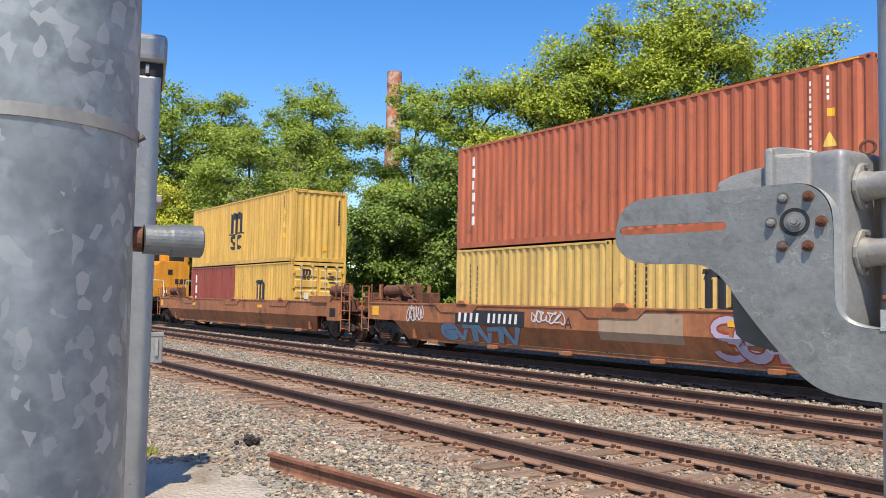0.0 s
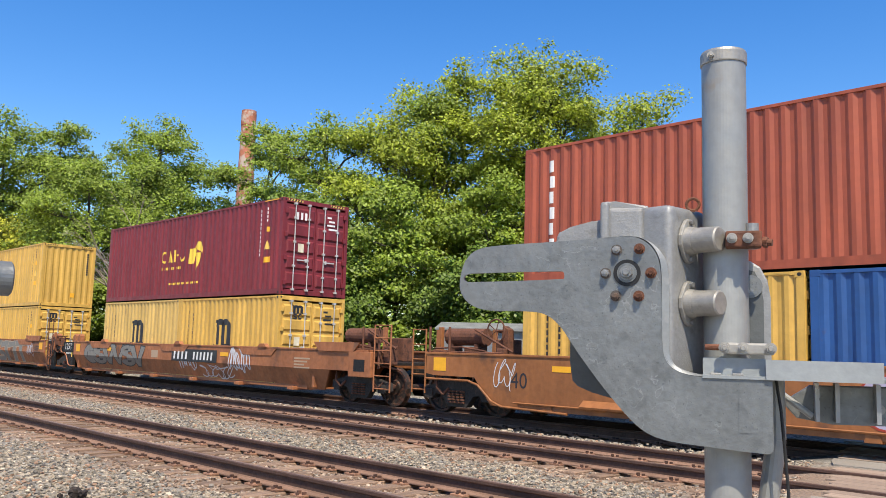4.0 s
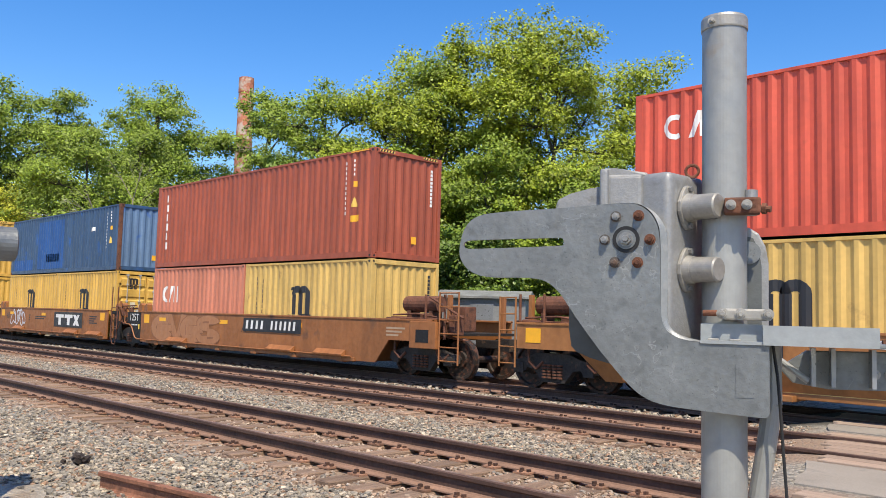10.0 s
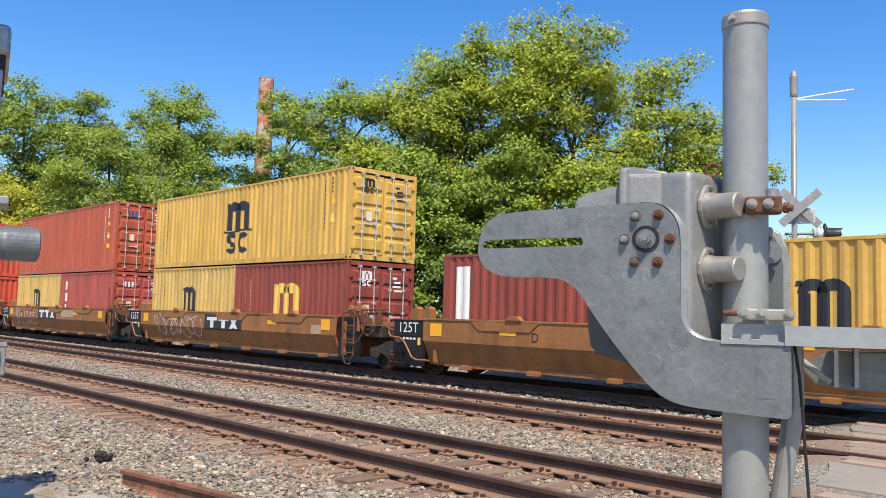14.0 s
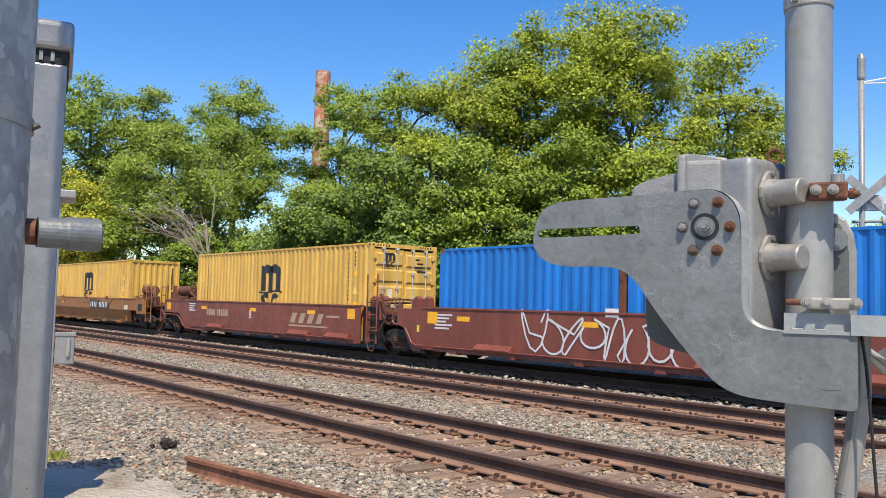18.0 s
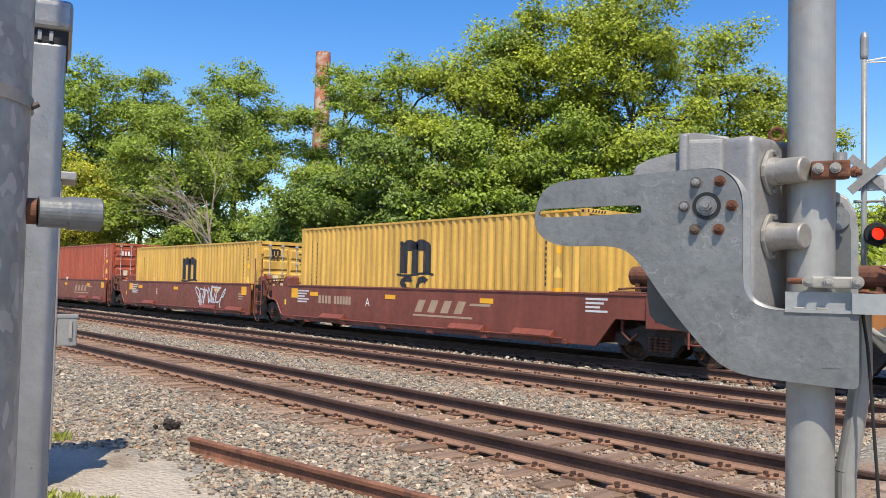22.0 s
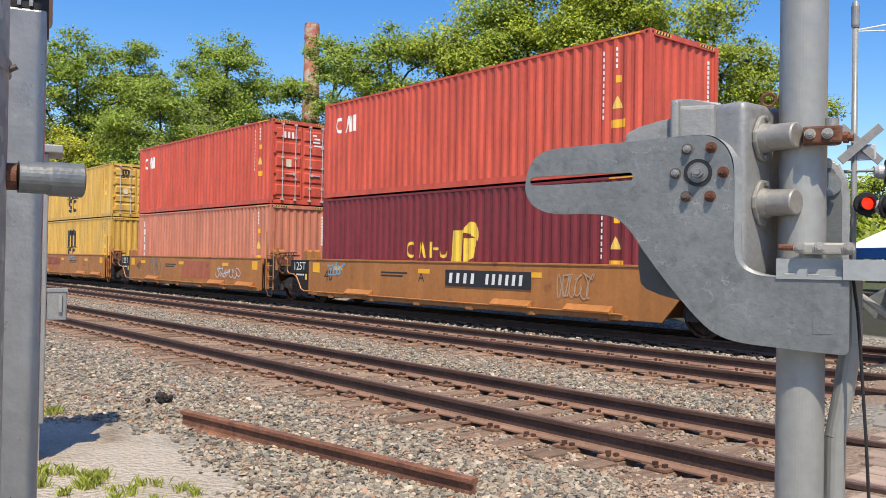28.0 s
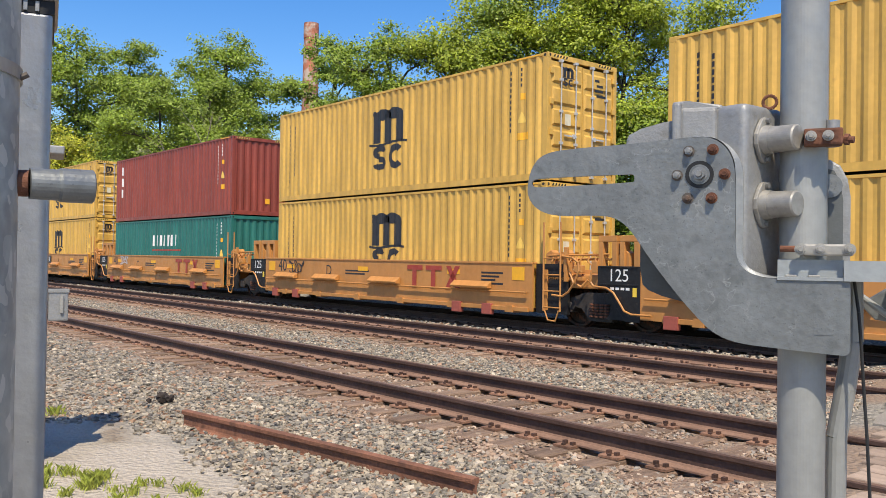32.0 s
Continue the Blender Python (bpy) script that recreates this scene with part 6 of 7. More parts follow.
def tree(x, y, height, spread, seed, leaf="locust", heads=9, count=24000, trunk_r=0.22, low=0.25, size=0.115, label=""):
    """A trunk forking into limbs, each limb carrying a head of leaf clumps on finer branches."""
    rng = np.random.default_rng(seed)
    t = thing("tree", label or "leafy green tree with an open feathery crown", "tree", "trees behind the railway", (x, y, -0.6))
    bm = bmesh.new()
    fork = height * rng.uniform(0.24, 0.34)
    bend = Vector((rng.uniform(-0.4, 0.4), rng.uniform(-0.3, 0.3), fork))
    tube(bm, (0, 0, -0.2), bend * 0.5, trunk_r, trunk_r * 0.85, 9)
    tube(bm, bend * 0.5, bend, trunk_r * 0.85, trunk_r * 0.7, 9)
    part("trunk", bm, M["bark"], t, smooth=True)
    centres, radii = [], []
    bm = bmesh.new()
    base = height * low
    stem = [bend.lerp(Vector((bend.x + rng.uniform(-0.5, 0.5), bend.y, height * 0.88)), q) for q in (0.0, 0.35, 0.7, 1.0)]
    for i, (p, q) in enumerate(zip(stem, stem[1:])):
        tube(bm, p, q, trunk_r * (0.66 - 0.2 * i), trunk_r * (0.46 - 0.2 * i) + 0.01, 6)
    heads = int(heads * 1.35)
    for i in range(heads):
        up = 1.0 if i == 0 else (i - 0.5 + rng.uniform(-0.3, 0.3)) / heads
        hr = spread * (0.46 if i == 0 else rng.uniform(0.36, 0.52))
        az = i * 2.399 + rng.uniform(-0.4, 0.4)
        width = math.sqrt(max(0.10, 1 - abs(2 * up - 0.85) ** 2.4 / 1.6))
        reach = 0.0 if i == 0 else spread * width * rng.uniform(0.30, 0.74)
        z = height - hr * 0.85 if i == 0 else base + hr * 0.6 + (height - base - hr * 1.5) * up
        h = Vector((bend.x + reach * math.cos(az), bend.y + reach * math.sin(az), z))
        along = min(max((z - reach * rng.uniform(0.5, 0.9) - fork) / (height * 0.88 - fork), 0.0), 0.85)
        root = stem[0].lerp(stem[-1], along)
        knee = root.lerp(h, 0.55) + Vector((rng.uniform(-0.3, 0.3), rng.uniform(-0.3, 0.3), 0.06 * height * rng.uniform(-0.2, 1.0)))
        tube(bm, root, knee, trunk_r * 0.34, trunk_r * 0.22, 5)
        tube(bm, knee, h, trunk_r * 0.22, trunk_r * 0.09, 5)
        for j in range(15):
            d = Vector(rng.normal(0, 1, 3)).normalized()
            if d.z < -0.2:
                d.z *= -0.6
            p = h + Vector((d.x * 1.1, d.y * 1.1, d.z * 0.85)) * hr * rng.uniform(0.35, 1.08)
            tube(bm, knee.lerp(h, rng.uniform(0.5, 1.0)), p, trunk_r * 0.07 + 0.006, 0.008, 3)
            centres.append(p)
            radii.append(min(hr * rng.uniform(0.24, 0.46), 0.95))
    part("branchwork", bm, M["bark"], t)
    V, F = leaves(rng, np.array([tuple(c) for c in centres]), np.array(radii), int(count * 1.14), size * 0.70, 0.68 if leaf == "locust" else 0.85)
    me = bpy.data.meshes.new("crown")
    me.from_pydata(V.tolist(), [], F.tolist())
    me.materials.append(LEAF[leaf])
    c = new("crown", me)
    c.parent = t
    return t


tree(-67.4, 19.8, 18.9, 5.6, 11, "locust", 12, 30000, 0.36, 0.30, 0.15)
tree(-69.7, 24.9, 19.2, 4.2, 12, "locust", 9, 22000, 0.3, 0.25, 0.15)
tree(-63.4, 29.7, 19.5, 5.4, 13, "locust", 11, 28000, 0.42, 0.40, 0.15)
tree(-54.0, 21.0, 13.8, 4.8, 14, "locust", 11, 30000, 0.24, 0.22, 0.125)
tree(-59.0, 26.5, 15.0, 4.6, 15, "locust", 9, 24000, 0.24, 0.2, 0.135)
tree(-48.9, 31.2, 16.8, 3.9, 16, "locust", 8, 20000, 0.26, 0.42, 0.13)
tree(-37.2, 27.4, 14.8, 4.4, 17, "locust", 13, 36000, 0.26, 0.15)
tree(-34.6, 29.2, 14.9, 4.2, 18, "bright", 12, 34000, 0.26, 0.2)
tree(-32.9, 30.9, 15.9, 3.6, 19, "locust", 9, 26000, 0.28)
tree(-32.1, 33.1, 17.6, 3.8, 20, "bright", 10, 28000, 0.3)
tree(-29.9, 35.1, 19.0, 4.4, 21, "bright", 12, 34000, 0.34)
tree(-27.3, 34.8, 17.6, 4.4, 22, "bright", 12, 34000, 0.3)
tree(-25.8, 40.5, 16.6, 4.0, 23, "bright", 10, 28000, 0.3)
tree(-24.9, 43.5, 13.8, 3.6, 24, "bright", 8, 20000, 0.26)
tree(-57.7, 16.6, 10.0, 3.8, 25, "gilt", 10, 20000, 0.2, 0.15)
for i, (x, y, h, s, kind) in enumerate(((-43.1, 25.4, 8.8, 3.4, "deep"), (-39.5, 23.5, 8.6, 3.2, "locust"), (-33.0, 23.0, 9.4, 3.4, "deep"), (-29.5, 26.3, 9.6, 3.6, "locust"), (-27.4, 29.6, 10.4, 3.6, "locust"),
                                        (-53.5, 26.0, 5.4, 2.6, "deep"), (-47.6, 20.6, 6.0, 2.8, "locust"), (-36.5, 22.0, 7.6, 2.8, "deep"), (-24.0, 32.5, 9.6, 3.6, "locust"), (-62.0, 19.0, 7.4, 3.6, "deep"),
                                        (-70.0, 17.5, 8.4, 4.0, "deep"), (-30.9, 23.6, 6.2, 2.8, "deep"), (-26.2, 27.2, 6.6, 2.8, "deep"))):
    tree(x, y, h, s, 40 + i, kind, 9, 19000, 0.14, 0.05, 0.125, label="dense dark green undergrowth tree behind the railway")
for i, (x, y, h, s) in enumerate(((-36.8, 87.6, 12.2, 6.5), (-29.5, 84.4, 10.6, 6.0), (-41.0, 80.0, 10.5, 6.0), (-22.0, 90.0, 11.0, 6.5), (-14.0, 95.0, 11.5, 6.5), (-6.0, 92.0, 11.0, 6.5), (3.0, 97.0, 12.0, 6.5))):
    tree(x, y, h, s, 60 + i, "bright", 8, 9000, 0.3, 0.12, 0.26, label="rounded green tree across the road")


rng = np.random.default_rng(77)
k = 46
centres = np.stack([np.linspace(-125, -27, k) + rng.uniform(-1, 1, k), 44 + rng.uniform(-3, 4, k) + np.linspace(-6, 6, k), rng.uniform(0.6, 3.2, k)], 1)
V, F = leaves(rng, centres, rng.uniform(1.7, 2.8, k), 20000, 0.30, 0.9)
me = bpy.data.meshes.new("far_thicket")
me.from_pydata(V.tolist(), [], F.tolist())
me.materials.append(LEAF["deep"])
k2 = 20
c2 = np.stack([np.linspace(-48, 8, k2), 78 + rng.uniform(-3, 3, k2), rng.uniform(0.8, 3.0, k2)], 1)
V2, F2 = leaves(rng, c2, rng.uniform(2.2, 3.4, k2), 9000, 0.38, 0.9)
hedge = bpy.data.meshes.new("roadside_thicket")
hedge.from_pydata(V2.tolist(), [], F2.tolist())
hedge.materials.append(LEAF["bright"])
tagged(new("roadside_thicket", hedge), "low green thicket across the road", "thicket", kind="stuff")
tagged(new("far_thicket", me), "dark green thicket closing the view under the trees", "thicket", kind="stuff")


# ---- brick chimney ----
M["brick_wall"] = material("weathered_brick", (0.36, 0.13, 0.075), 0.9, 0, 0.3, 0.25, 3, (0.46, 0.39, 0.33), 0.47, 0.3, 8)
bm = bmesh.new()
lathe(bm, [(1.95, -1), (1.6, 20), (1.24, 39.2), (1.31, 39.4), (1.31, 41.5), (1.27, 41.6), (1.27, 42.0), (0.95, 42.0)], 28)
part("chimney", bm, M["brick_wall"], None)
tagged(bpy.data.objects["chimney"], "tall weathered red brick factory chimney behind the trees", "chimney").location = (-128.8, 76.9, 0)


# ---- crossing gate mast ----
def galvanised(name, base, metal=0.45, rough=0.46, mark=(0.42, 0.43, 0.43)):
    """Zinc-coated steel: cloudy grey, with thin pale runs and small dark pits."""
    m = material(name, base, rough, metal, 0.13, 6, 50, tuple(c * 0.74 for c in base), 0.56, 0.10, 60)
    n, l = m.node_tree.nodes, m.node_tree.links
    b = n["Principled BSDF"]
    c = b.inputs["Base Color"].links[0].from_socket
    tc = n.new("ShaderNodeTexCoord")

    def noise_at(scale, detail):
        t = n.new("ShaderNodeTexNoise")
        t.inputs["Scale"].default_value, t.inputs["Detail"].default_value = scale, detail
        l.new(tc.outputs["Object"], t.inputs["Vector"])
        return t.outputs["Fac"]

    def node(op, p, q):
        x = n.new("ShaderNodeMath")
        x.operation, x.use_clamp = op, op == "MULTIPLY"
        for k, v in enumerate((p, q)):
            if isinstance(v, (int, float)):
                x.inputs[k].default_value = v
            else:
                l.new(v, x.inputs[k])
        return x.outputs[0]

    def limits(src, a, z, lo, hi):
        r = n.new("ShaderNodeMapRange")
        r.inputs[1].default_value, r.inputs[2].default_value, r.inputs[3].default_value, r.inputs[4].default_value = a, z, lo, hi
        l.new(src, r.inputs[0])
        return r.outputs[0]

    line = limits(node("ABSOLUTE", node("SUBTRACT", noise_at(15, 3.0), 0.5), 0), 0.0, 0.012, 1, 0)
    runs = node("MULTIPLY", line, limits(noise_at(7, 2.0), 0.50, 0.60, 0, 0.75))
    pits = limits(noise_at(130, 2.0), 0.66, 0.72, 0, 0.55)
    for fac, tone in ((runs, mark), (pits, tuple(v * 0.45 for v in base))):
        x = n.new("ShaderNodeMix")
        x.data_type = "RGBA"
        l.new(fac, x.inputs[0])
        l.new(c, x.inputs[6])
        x.inputs[7].default_value = (*tone, 1)
        c = x.outputs[2]
    l.new(c, b.inputs["Base Color"])
    return m


M["galv"] = galvanised("galvanised_plate", (0.185, 0.196, 0.198), mark=(0.30, 0.31, 0.31))
M["alu"] = material("cast_aluminium", (0.275, 0.275, 0.27), 0.5, 0.4, 0.12, 5, 70, (0.20, 0.19, 0.175), 0.60, 0.10, 170)
# paler than the plate: the bent edge's highlight is put into the colour
M["lip"] = material("bright_bent_edge", (0.25, 0.26, 0.26), 0.45, 0.3, 0.12, 6, 70, (0.30, 0.30, 0.29), 0.62, 0.06, 90)
M["mast"] = material("grey_mast_paint", (0.29, 0.295, 0.285), 0.40, 0.2, 0.1, 2.2, 30, (0.30, 0.235, 0.165), 0.66, 0.05, 60, streak=0.24)
M["zinc"] = material("dull_zinc_fitting", (0.33, 0.315, 0.285), 0.48, 0.45, 0.14, 8, 60, (0.22, 0.19, 0.15), 0.70, 0.04, 90)
M["bolt_steel"] = material("zinc_bolt_head", (0.27, 0.265, 0.255), 0.4, 0.6, 0.2, 12, 60, RUST, 0.66, 0.05, 90)
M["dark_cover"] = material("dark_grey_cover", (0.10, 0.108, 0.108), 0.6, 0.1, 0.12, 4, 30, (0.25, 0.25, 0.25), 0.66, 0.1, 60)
M["case"] = material("brushed_grey_case", (0.30, 0.305, 0.315), 0.36, 0.55, 0.1, 1.5, 30, (0.26, 0.25, 0.24), 0.64, 0.08, 60)
M["shelf"] = material("pale_galvanised_angle", (0.27, 0.288, 0.292), 0.5, 0.2, 0.1, 4, 40, (0.26, 0.26, 0.25), 0.64, 0.06, 60)
M["rubber"] = material("black_rubber", (0.015, 0.015, 0.016), 0.55, 0, 0.2, 6, 40)

DEPTH_M = 2.70


def near(p, d):
    """A point drawn on the mast's plane, brought d metres forward along its line of sight."""
    k = 1 - d / DEPTH_M
    return (p[0] * k, 1.47 + (p[1] - 1.47) * k)


def holed_plate(bm, outer, holes, y0, y1):
    loops = []
    for pts in [outer] + holes:
        vs = [bm.verts.new((x, y0, z)) for x, z in pts]
        loops.append([bm.edges.new((vs[i], vs[(i + 1) % len(vs)])) for i in range(len(vs))])
    r = bmesh.ops.triangle_fill(bm, use_beauty=True, use_dissolve=False, edges=[e for l in loops for e in l])
    faces = [f for f in r["geom"] if isinstance(f, bmesh.types.BMFace)]
    ex = bmesh.ops.extrude_face_region(bm, geom=faces)
    bmesh.ops.translate(bm, verts=[v for v in ex["geom"] if isinstance(v, bmesh.types.BMVert)], vec=(0, y1 - y0, 0))


def smooth_loop(pts, times=1):
    """Chaikin rounding of a closed outline."""
    for _ in range(times):
        out = []
        for p, q in zip(pts, pts[1:] + pts[:1]):
            out += [(p[0] * 0.75 + q[0] * 0.25, p[1] * 0.75 + q[1] * 0.25), (p[0] * 0.25 + q[0] * 0.75, p[1] * 0.25 + q[1] * 0.75)]
        pts = out
    return pts


def hex_bolt(bm, p, r, h, washer=0.0):
    """A bolt head standing out to -y."""
    if washer:
        tube(bm, p, (p[0], p[1] - 0.003, p[2]), washer, n=20)
    tube(bm, p, (p[0], p[1] - h, p[2]), r, r * 0.94, 6)
    tube(bm, (p[0], p[1] - h, p[2]), (p[0], p[1] - h - r * 0.5, p[2]), r * 0.6, r * 0.5, 10)


gate = thing("crossing_gate_mast", "grey crossing-gate mast with a galvanised slotted bracket and gearbox", "crossing gate", at=(-1.242, 2.397, 0), turn=27.3)
bm = bmesh.new()
tube(bm, (0, 0, -0.34), (0, 0, 2.385), 0.0655, n=48)
part("mast", bm, M["mast"], gate, smooth=False)
bm = bmesh.new()
lathe(bm, [(0.0685, 2.372), (0.0695, 2.376), (0.0695, 2.405), (0.066, 2.413), (0.05, 2.418), (0.0, 2.419)], 48)
cap = part("mast_cap", bm, M["zinc"], gate, "cast cap")
bm = bmesh.new()
hex_bolt(bm, (-0.035, -0.058, 2.39), 0.009, 0.012, 0.013)
part("cap_screw", bm, M["zinc"], cap)

FRONT = 0.125
OUTLINE = [(-0.84, 1.70), (-0.825, 1.77), (-0.785, 1.812), (-0.70, 1.824), (-0.49, 1.833), (-0.32, 1.847), (-0.26, 1.846), (-0.21, 1.81), (-0.188, 1.75), (-0.187, 1.62), (-0.187, 1.50),
           (-0.165, 1.447), (-0.11, 1.420), (-0.02, 1.417), (0.10, 1.421), (0.126, 1.418), (0.126, 1.395), (0.126, 1.23), (0.124, 1.204), (0.10, 1.202), (-0.055, 1.213), (-0.18, 1.223),
           (-0.245, 1.248), (-0.30, 1.30), (-0.375, 1.388), (-0.45, 1.488), (-0.50, 1.565), (-0.55, 1.603), (-0.62, 1.609), (-0.74, 1.606), (-0.80, 1.625), (-0.832, 1.66)]
SLOT = [(-0.825, 1.713), (-0.818, 1.727), (-0.79, 1.731), (-0.50, 1.738), (-0.49, 1.734), (-0.488, 1.716), (-0.494, 1.711), (-0.79, 1.701), (-0.818, 1.703)]
bm = bmesh.new()
holed_plate(bm, smooth_loop([near(p, FRONT) for p in OUTLINE], 2), [smooth_loop([near(p, FRONT) for p in SLOT])], -FRONT, -FRONT + 0.012)
part("arm_bracket", bm, M["galv"], gate, "galvanised slotted gate-arm plate")
bm = bmesh.new()
edge = [near(p, FRONT) for p in ((-0.315, 1.846), (-0.26, 1.846), (-0.225, 1.828), (-0.199, 1.793), (-0.187, 1.75), (-0.186, 1.62), (-0.186, 1.50), (-0.176, 1.462), (-0.152, 1.437), (-0.11, 1.422), (-0.055, 1.419))]
for _ in range(2):
    edge = [edge[0]] + [(p[0] * u + q[0] * (1 - u), p[1] * u + q[1] * (1 - u)) for p, q in zip(edge, edge[1:]) for u in (0.75, 0.25)] + [edge[-1]]
rings = []
for i, (a, b) in enumerate(edge):
    p, q = edge[max(i - 1, 0)], edge[min(i + 1, len(edge) - 1)]
    d = math.hypot(q[0] - p[0], q[1] - p[1])
    w = 0.019 * min(1, max(i - 8, 0) / 10, (len(edge) - 1 - i) / 20) + 0.001
    dx, dz = -(q[1] - p[1]) / d * w, (q[0] - p[0]) / d * w
    rings.append([bm.verts.new(v) for v in ((a, -FRONT - 0.0008, b), (a, -0.03, b), (a + dx, -0.03, b + dz), (a + dx, -FRONT + 0.006, b + dz))])
for p, q in zip(rings, rings[1:]):
    for k in range(4):
        bm.faces.new((p[k], q[k], q[(k + 1) % 4], p[(k + 1) % 4]))
bm.faces.new(rings[0])
bm.faces.new(rings[-1][::-1])
part("bracket_flange", bm, M["lip"], gate, "bright bent flange")
# dark cover grey puts the rear plate's shade into its colour
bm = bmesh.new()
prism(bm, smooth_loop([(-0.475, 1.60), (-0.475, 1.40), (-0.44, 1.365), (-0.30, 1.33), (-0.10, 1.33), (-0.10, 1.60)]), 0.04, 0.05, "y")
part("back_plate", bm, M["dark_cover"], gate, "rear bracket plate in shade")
bm = bmesh.new()
box(bm, 0.098, 0.1225, -FRONT + 0.0125, 0.07, 1.222, 1.418, 0.004)
box(bm, -0.068, 0.098, 0.065, 0.075, 1.222, 1.418)
part("mast_saddle", bm, M["galv"], gate)
bm = bmesh.new()
prism(bm, [near(p, FRONT) for p in ((0.032, 1.36), (0.083, 1.362), (0.083, 1.26), (0.032, 1.258))], -FRONT - 0.0015, -FRONT + 0.002, "y")
part("maker_plate", bm, M["galv"], gate, "small embossed maker plate")
for i, (x, z) in enumerate(((-0.324, 1.803), (-0.254, 1.806), (-0.358, 1.73), (-0.219, 1.731), (-0.326, 1.659), (-0.256, 1.659))):
    x, z = near((x, z), FRONT)
    bm = bmesh.new()
    hex_bolt(bm, (0, -0.003, 0), 0.0125, 0.015)
    bolt = part("bolt", bm, M["bolt_steel"] if i in (0, 2) else M["cast"] if i == 4 else M["rust"], gate, at=(x, -FRONT, z))
    bm = bmesh.new()
    tube(bm, (0, 0, 0), (0, -0.003, 0), 0.0165, n=20)
    part("bolt_washer", bm, M["cast"] if i in (0, 2, 4) else M["rust"], bolt)
x, z = near((-0.292, 1.731), FRONT)
bm = bmesh.new()
tube(bm, (x, -FRONT, z), (x, -FRONT - 0.003, z), 0.040, n=32)
part("pivot_ring", bm, M["black"], gate, "dark greasy ring")
bm = bmesh.new()
tube(bm, (x, -FRONT - 0.003, z), (x, -FRONT - 0.006, z), 0.029, n=32)
part("washer", bm, M["galv"], gate)
bm = bmesh.new()
hex_bolt(bm, (x, -FRONT - 0.006, z), 0.018, 0.02, 0.022)
part("pivot_nut", bm, M["bolt_steel"], gate, "large zinc pivot nut")
# gearbox, turned so that the side with the shafts shows
TURN = radians(-30)
CORNER = Vector((-0.155, -0.116, 0))


def turned(a, b, z):
    """From the gearbox's nearest edge: a metres along its front, b metres along its side."""
    c, s = math.cos(TURN), math.sin(TURN)
    return (CORNER.x - a * c - b * s, CORNER.y - a * s + b * c, z)


bm = bmesh.new()
box(bm, -0.218, 0.0, 0.0, 0.212, 1.412, 1.927, 0.026, 5)
for v in bm.verts:
    if v.co.z > 1.7:
        v.co.x, v.co.y = v.co.x * 0.97 - 0.003, 0.106 + (v.co.y - 0.106) * 0.97
    v.co = Vector(turned(-v.co.x, v.co.y, v.co.z))
gear = part("gearbox", bm, M["alu"], gate, "cast aluminium gearbox", smooth=True)
bm = bmesh.new()
prism(bm, smooth_loop([(-0.509, 1.775), (-0.509, 1.835), (-0.497, 1.862), (-0.36, 1.897), (-0.332, 1.897), (-0.332, 1.775)]), -0.05, 0.10, "y", 0.012)
part("gearbox_cover", bm, M["alu"], gear)
bm = bmesh.new()
box(bm, -0.365, -0.338, -0.085, 0.11, 1.58, 1.943, 0.010, 3)
part("gearbox_seam", bm, M["alu"], gear, "raised vertical joint of the casting")
bm = bmesh.new()
box(bm, -0.345, -0.235, -0.074, 0.09, 1.60, 1.926, 0.014, 3)
part("gearbox_neck", bm, M["alu"], gear)
bm = bmesh.new()
prism(bm, [(-0.366, 1.905), (-0.366, 1.936), (-0.352, 1.948), (-0.318, 1.947), (-0.225, 1.931), (-0.215, 1.915)], -0.062, 0.09, "y", 0.008)
part("lid", bm, M["alu"], gear)
bm = bmesh.new()
for i in range(16):
    a, b = i * math.tau / 16, (i + 1) * math.tau / 16
    tube(bm, (-0.094 + 0.019 * math.cos(a), 0.0, 1.941 + 0.019 * math.sin(a)), (-0.094 + 0.019 * math.cos(b), 0.0, 1.941 + 0.019 * math.sin(b)), 0.005, n=6)
part("eye_bolt", bm, M["rust"], gear, "rusty lifting eye")
for z in (1.822, 1.634):
    foot, tip = Vector(turned(-0.001, 0.088, z)), Vector(turned(-0.112, 0.088, z))
    way = (tip - foot).normalized()
    bm = bmesh.new()
    tube(bm, foot, foot + way * 0.034, 0.0455, 0.040, 40)
    tube(bm, foot + way * 0.034, tip - way * 0.004, 0.0385, 0.0365, 40)
    tube(bm, tip - way * 0.004, tip, 0.0365, 0.0325, 40)
    s = part("stub_shaft", bm, M["zinc"], gear, "short zinc-plated stub shaft")
    bm = bmesh.new()
    rim = smooth_loop([(0.0, 0.070), (0.024, 0.058), (0.054, 0.0), (0.024, -0.058), (0.0, -0.070), (-0.024, -0.058), (-0.054, 0.0), (-0.024, 0.058)], 1)
    prism(bm, rim, 0.0, 0.013, "x", 0.003)
    for v in bm.verts:
        v.co = Vector(turned(-v.co.x, 0.088 + v.co.y, z + v.co.z))
    part("shaft_flange", bm, M["zinc"], s)
    for dz in (-0.056, 0.056):
        bm = bmesh.new()
        q = Vector(turned(-0.012, 0.088, z + dz))
        tube(bm, q, q + way * 0.011, 0.0085, n=6)
        part("flange_bolt", bm, M["bolt_steel"], s)
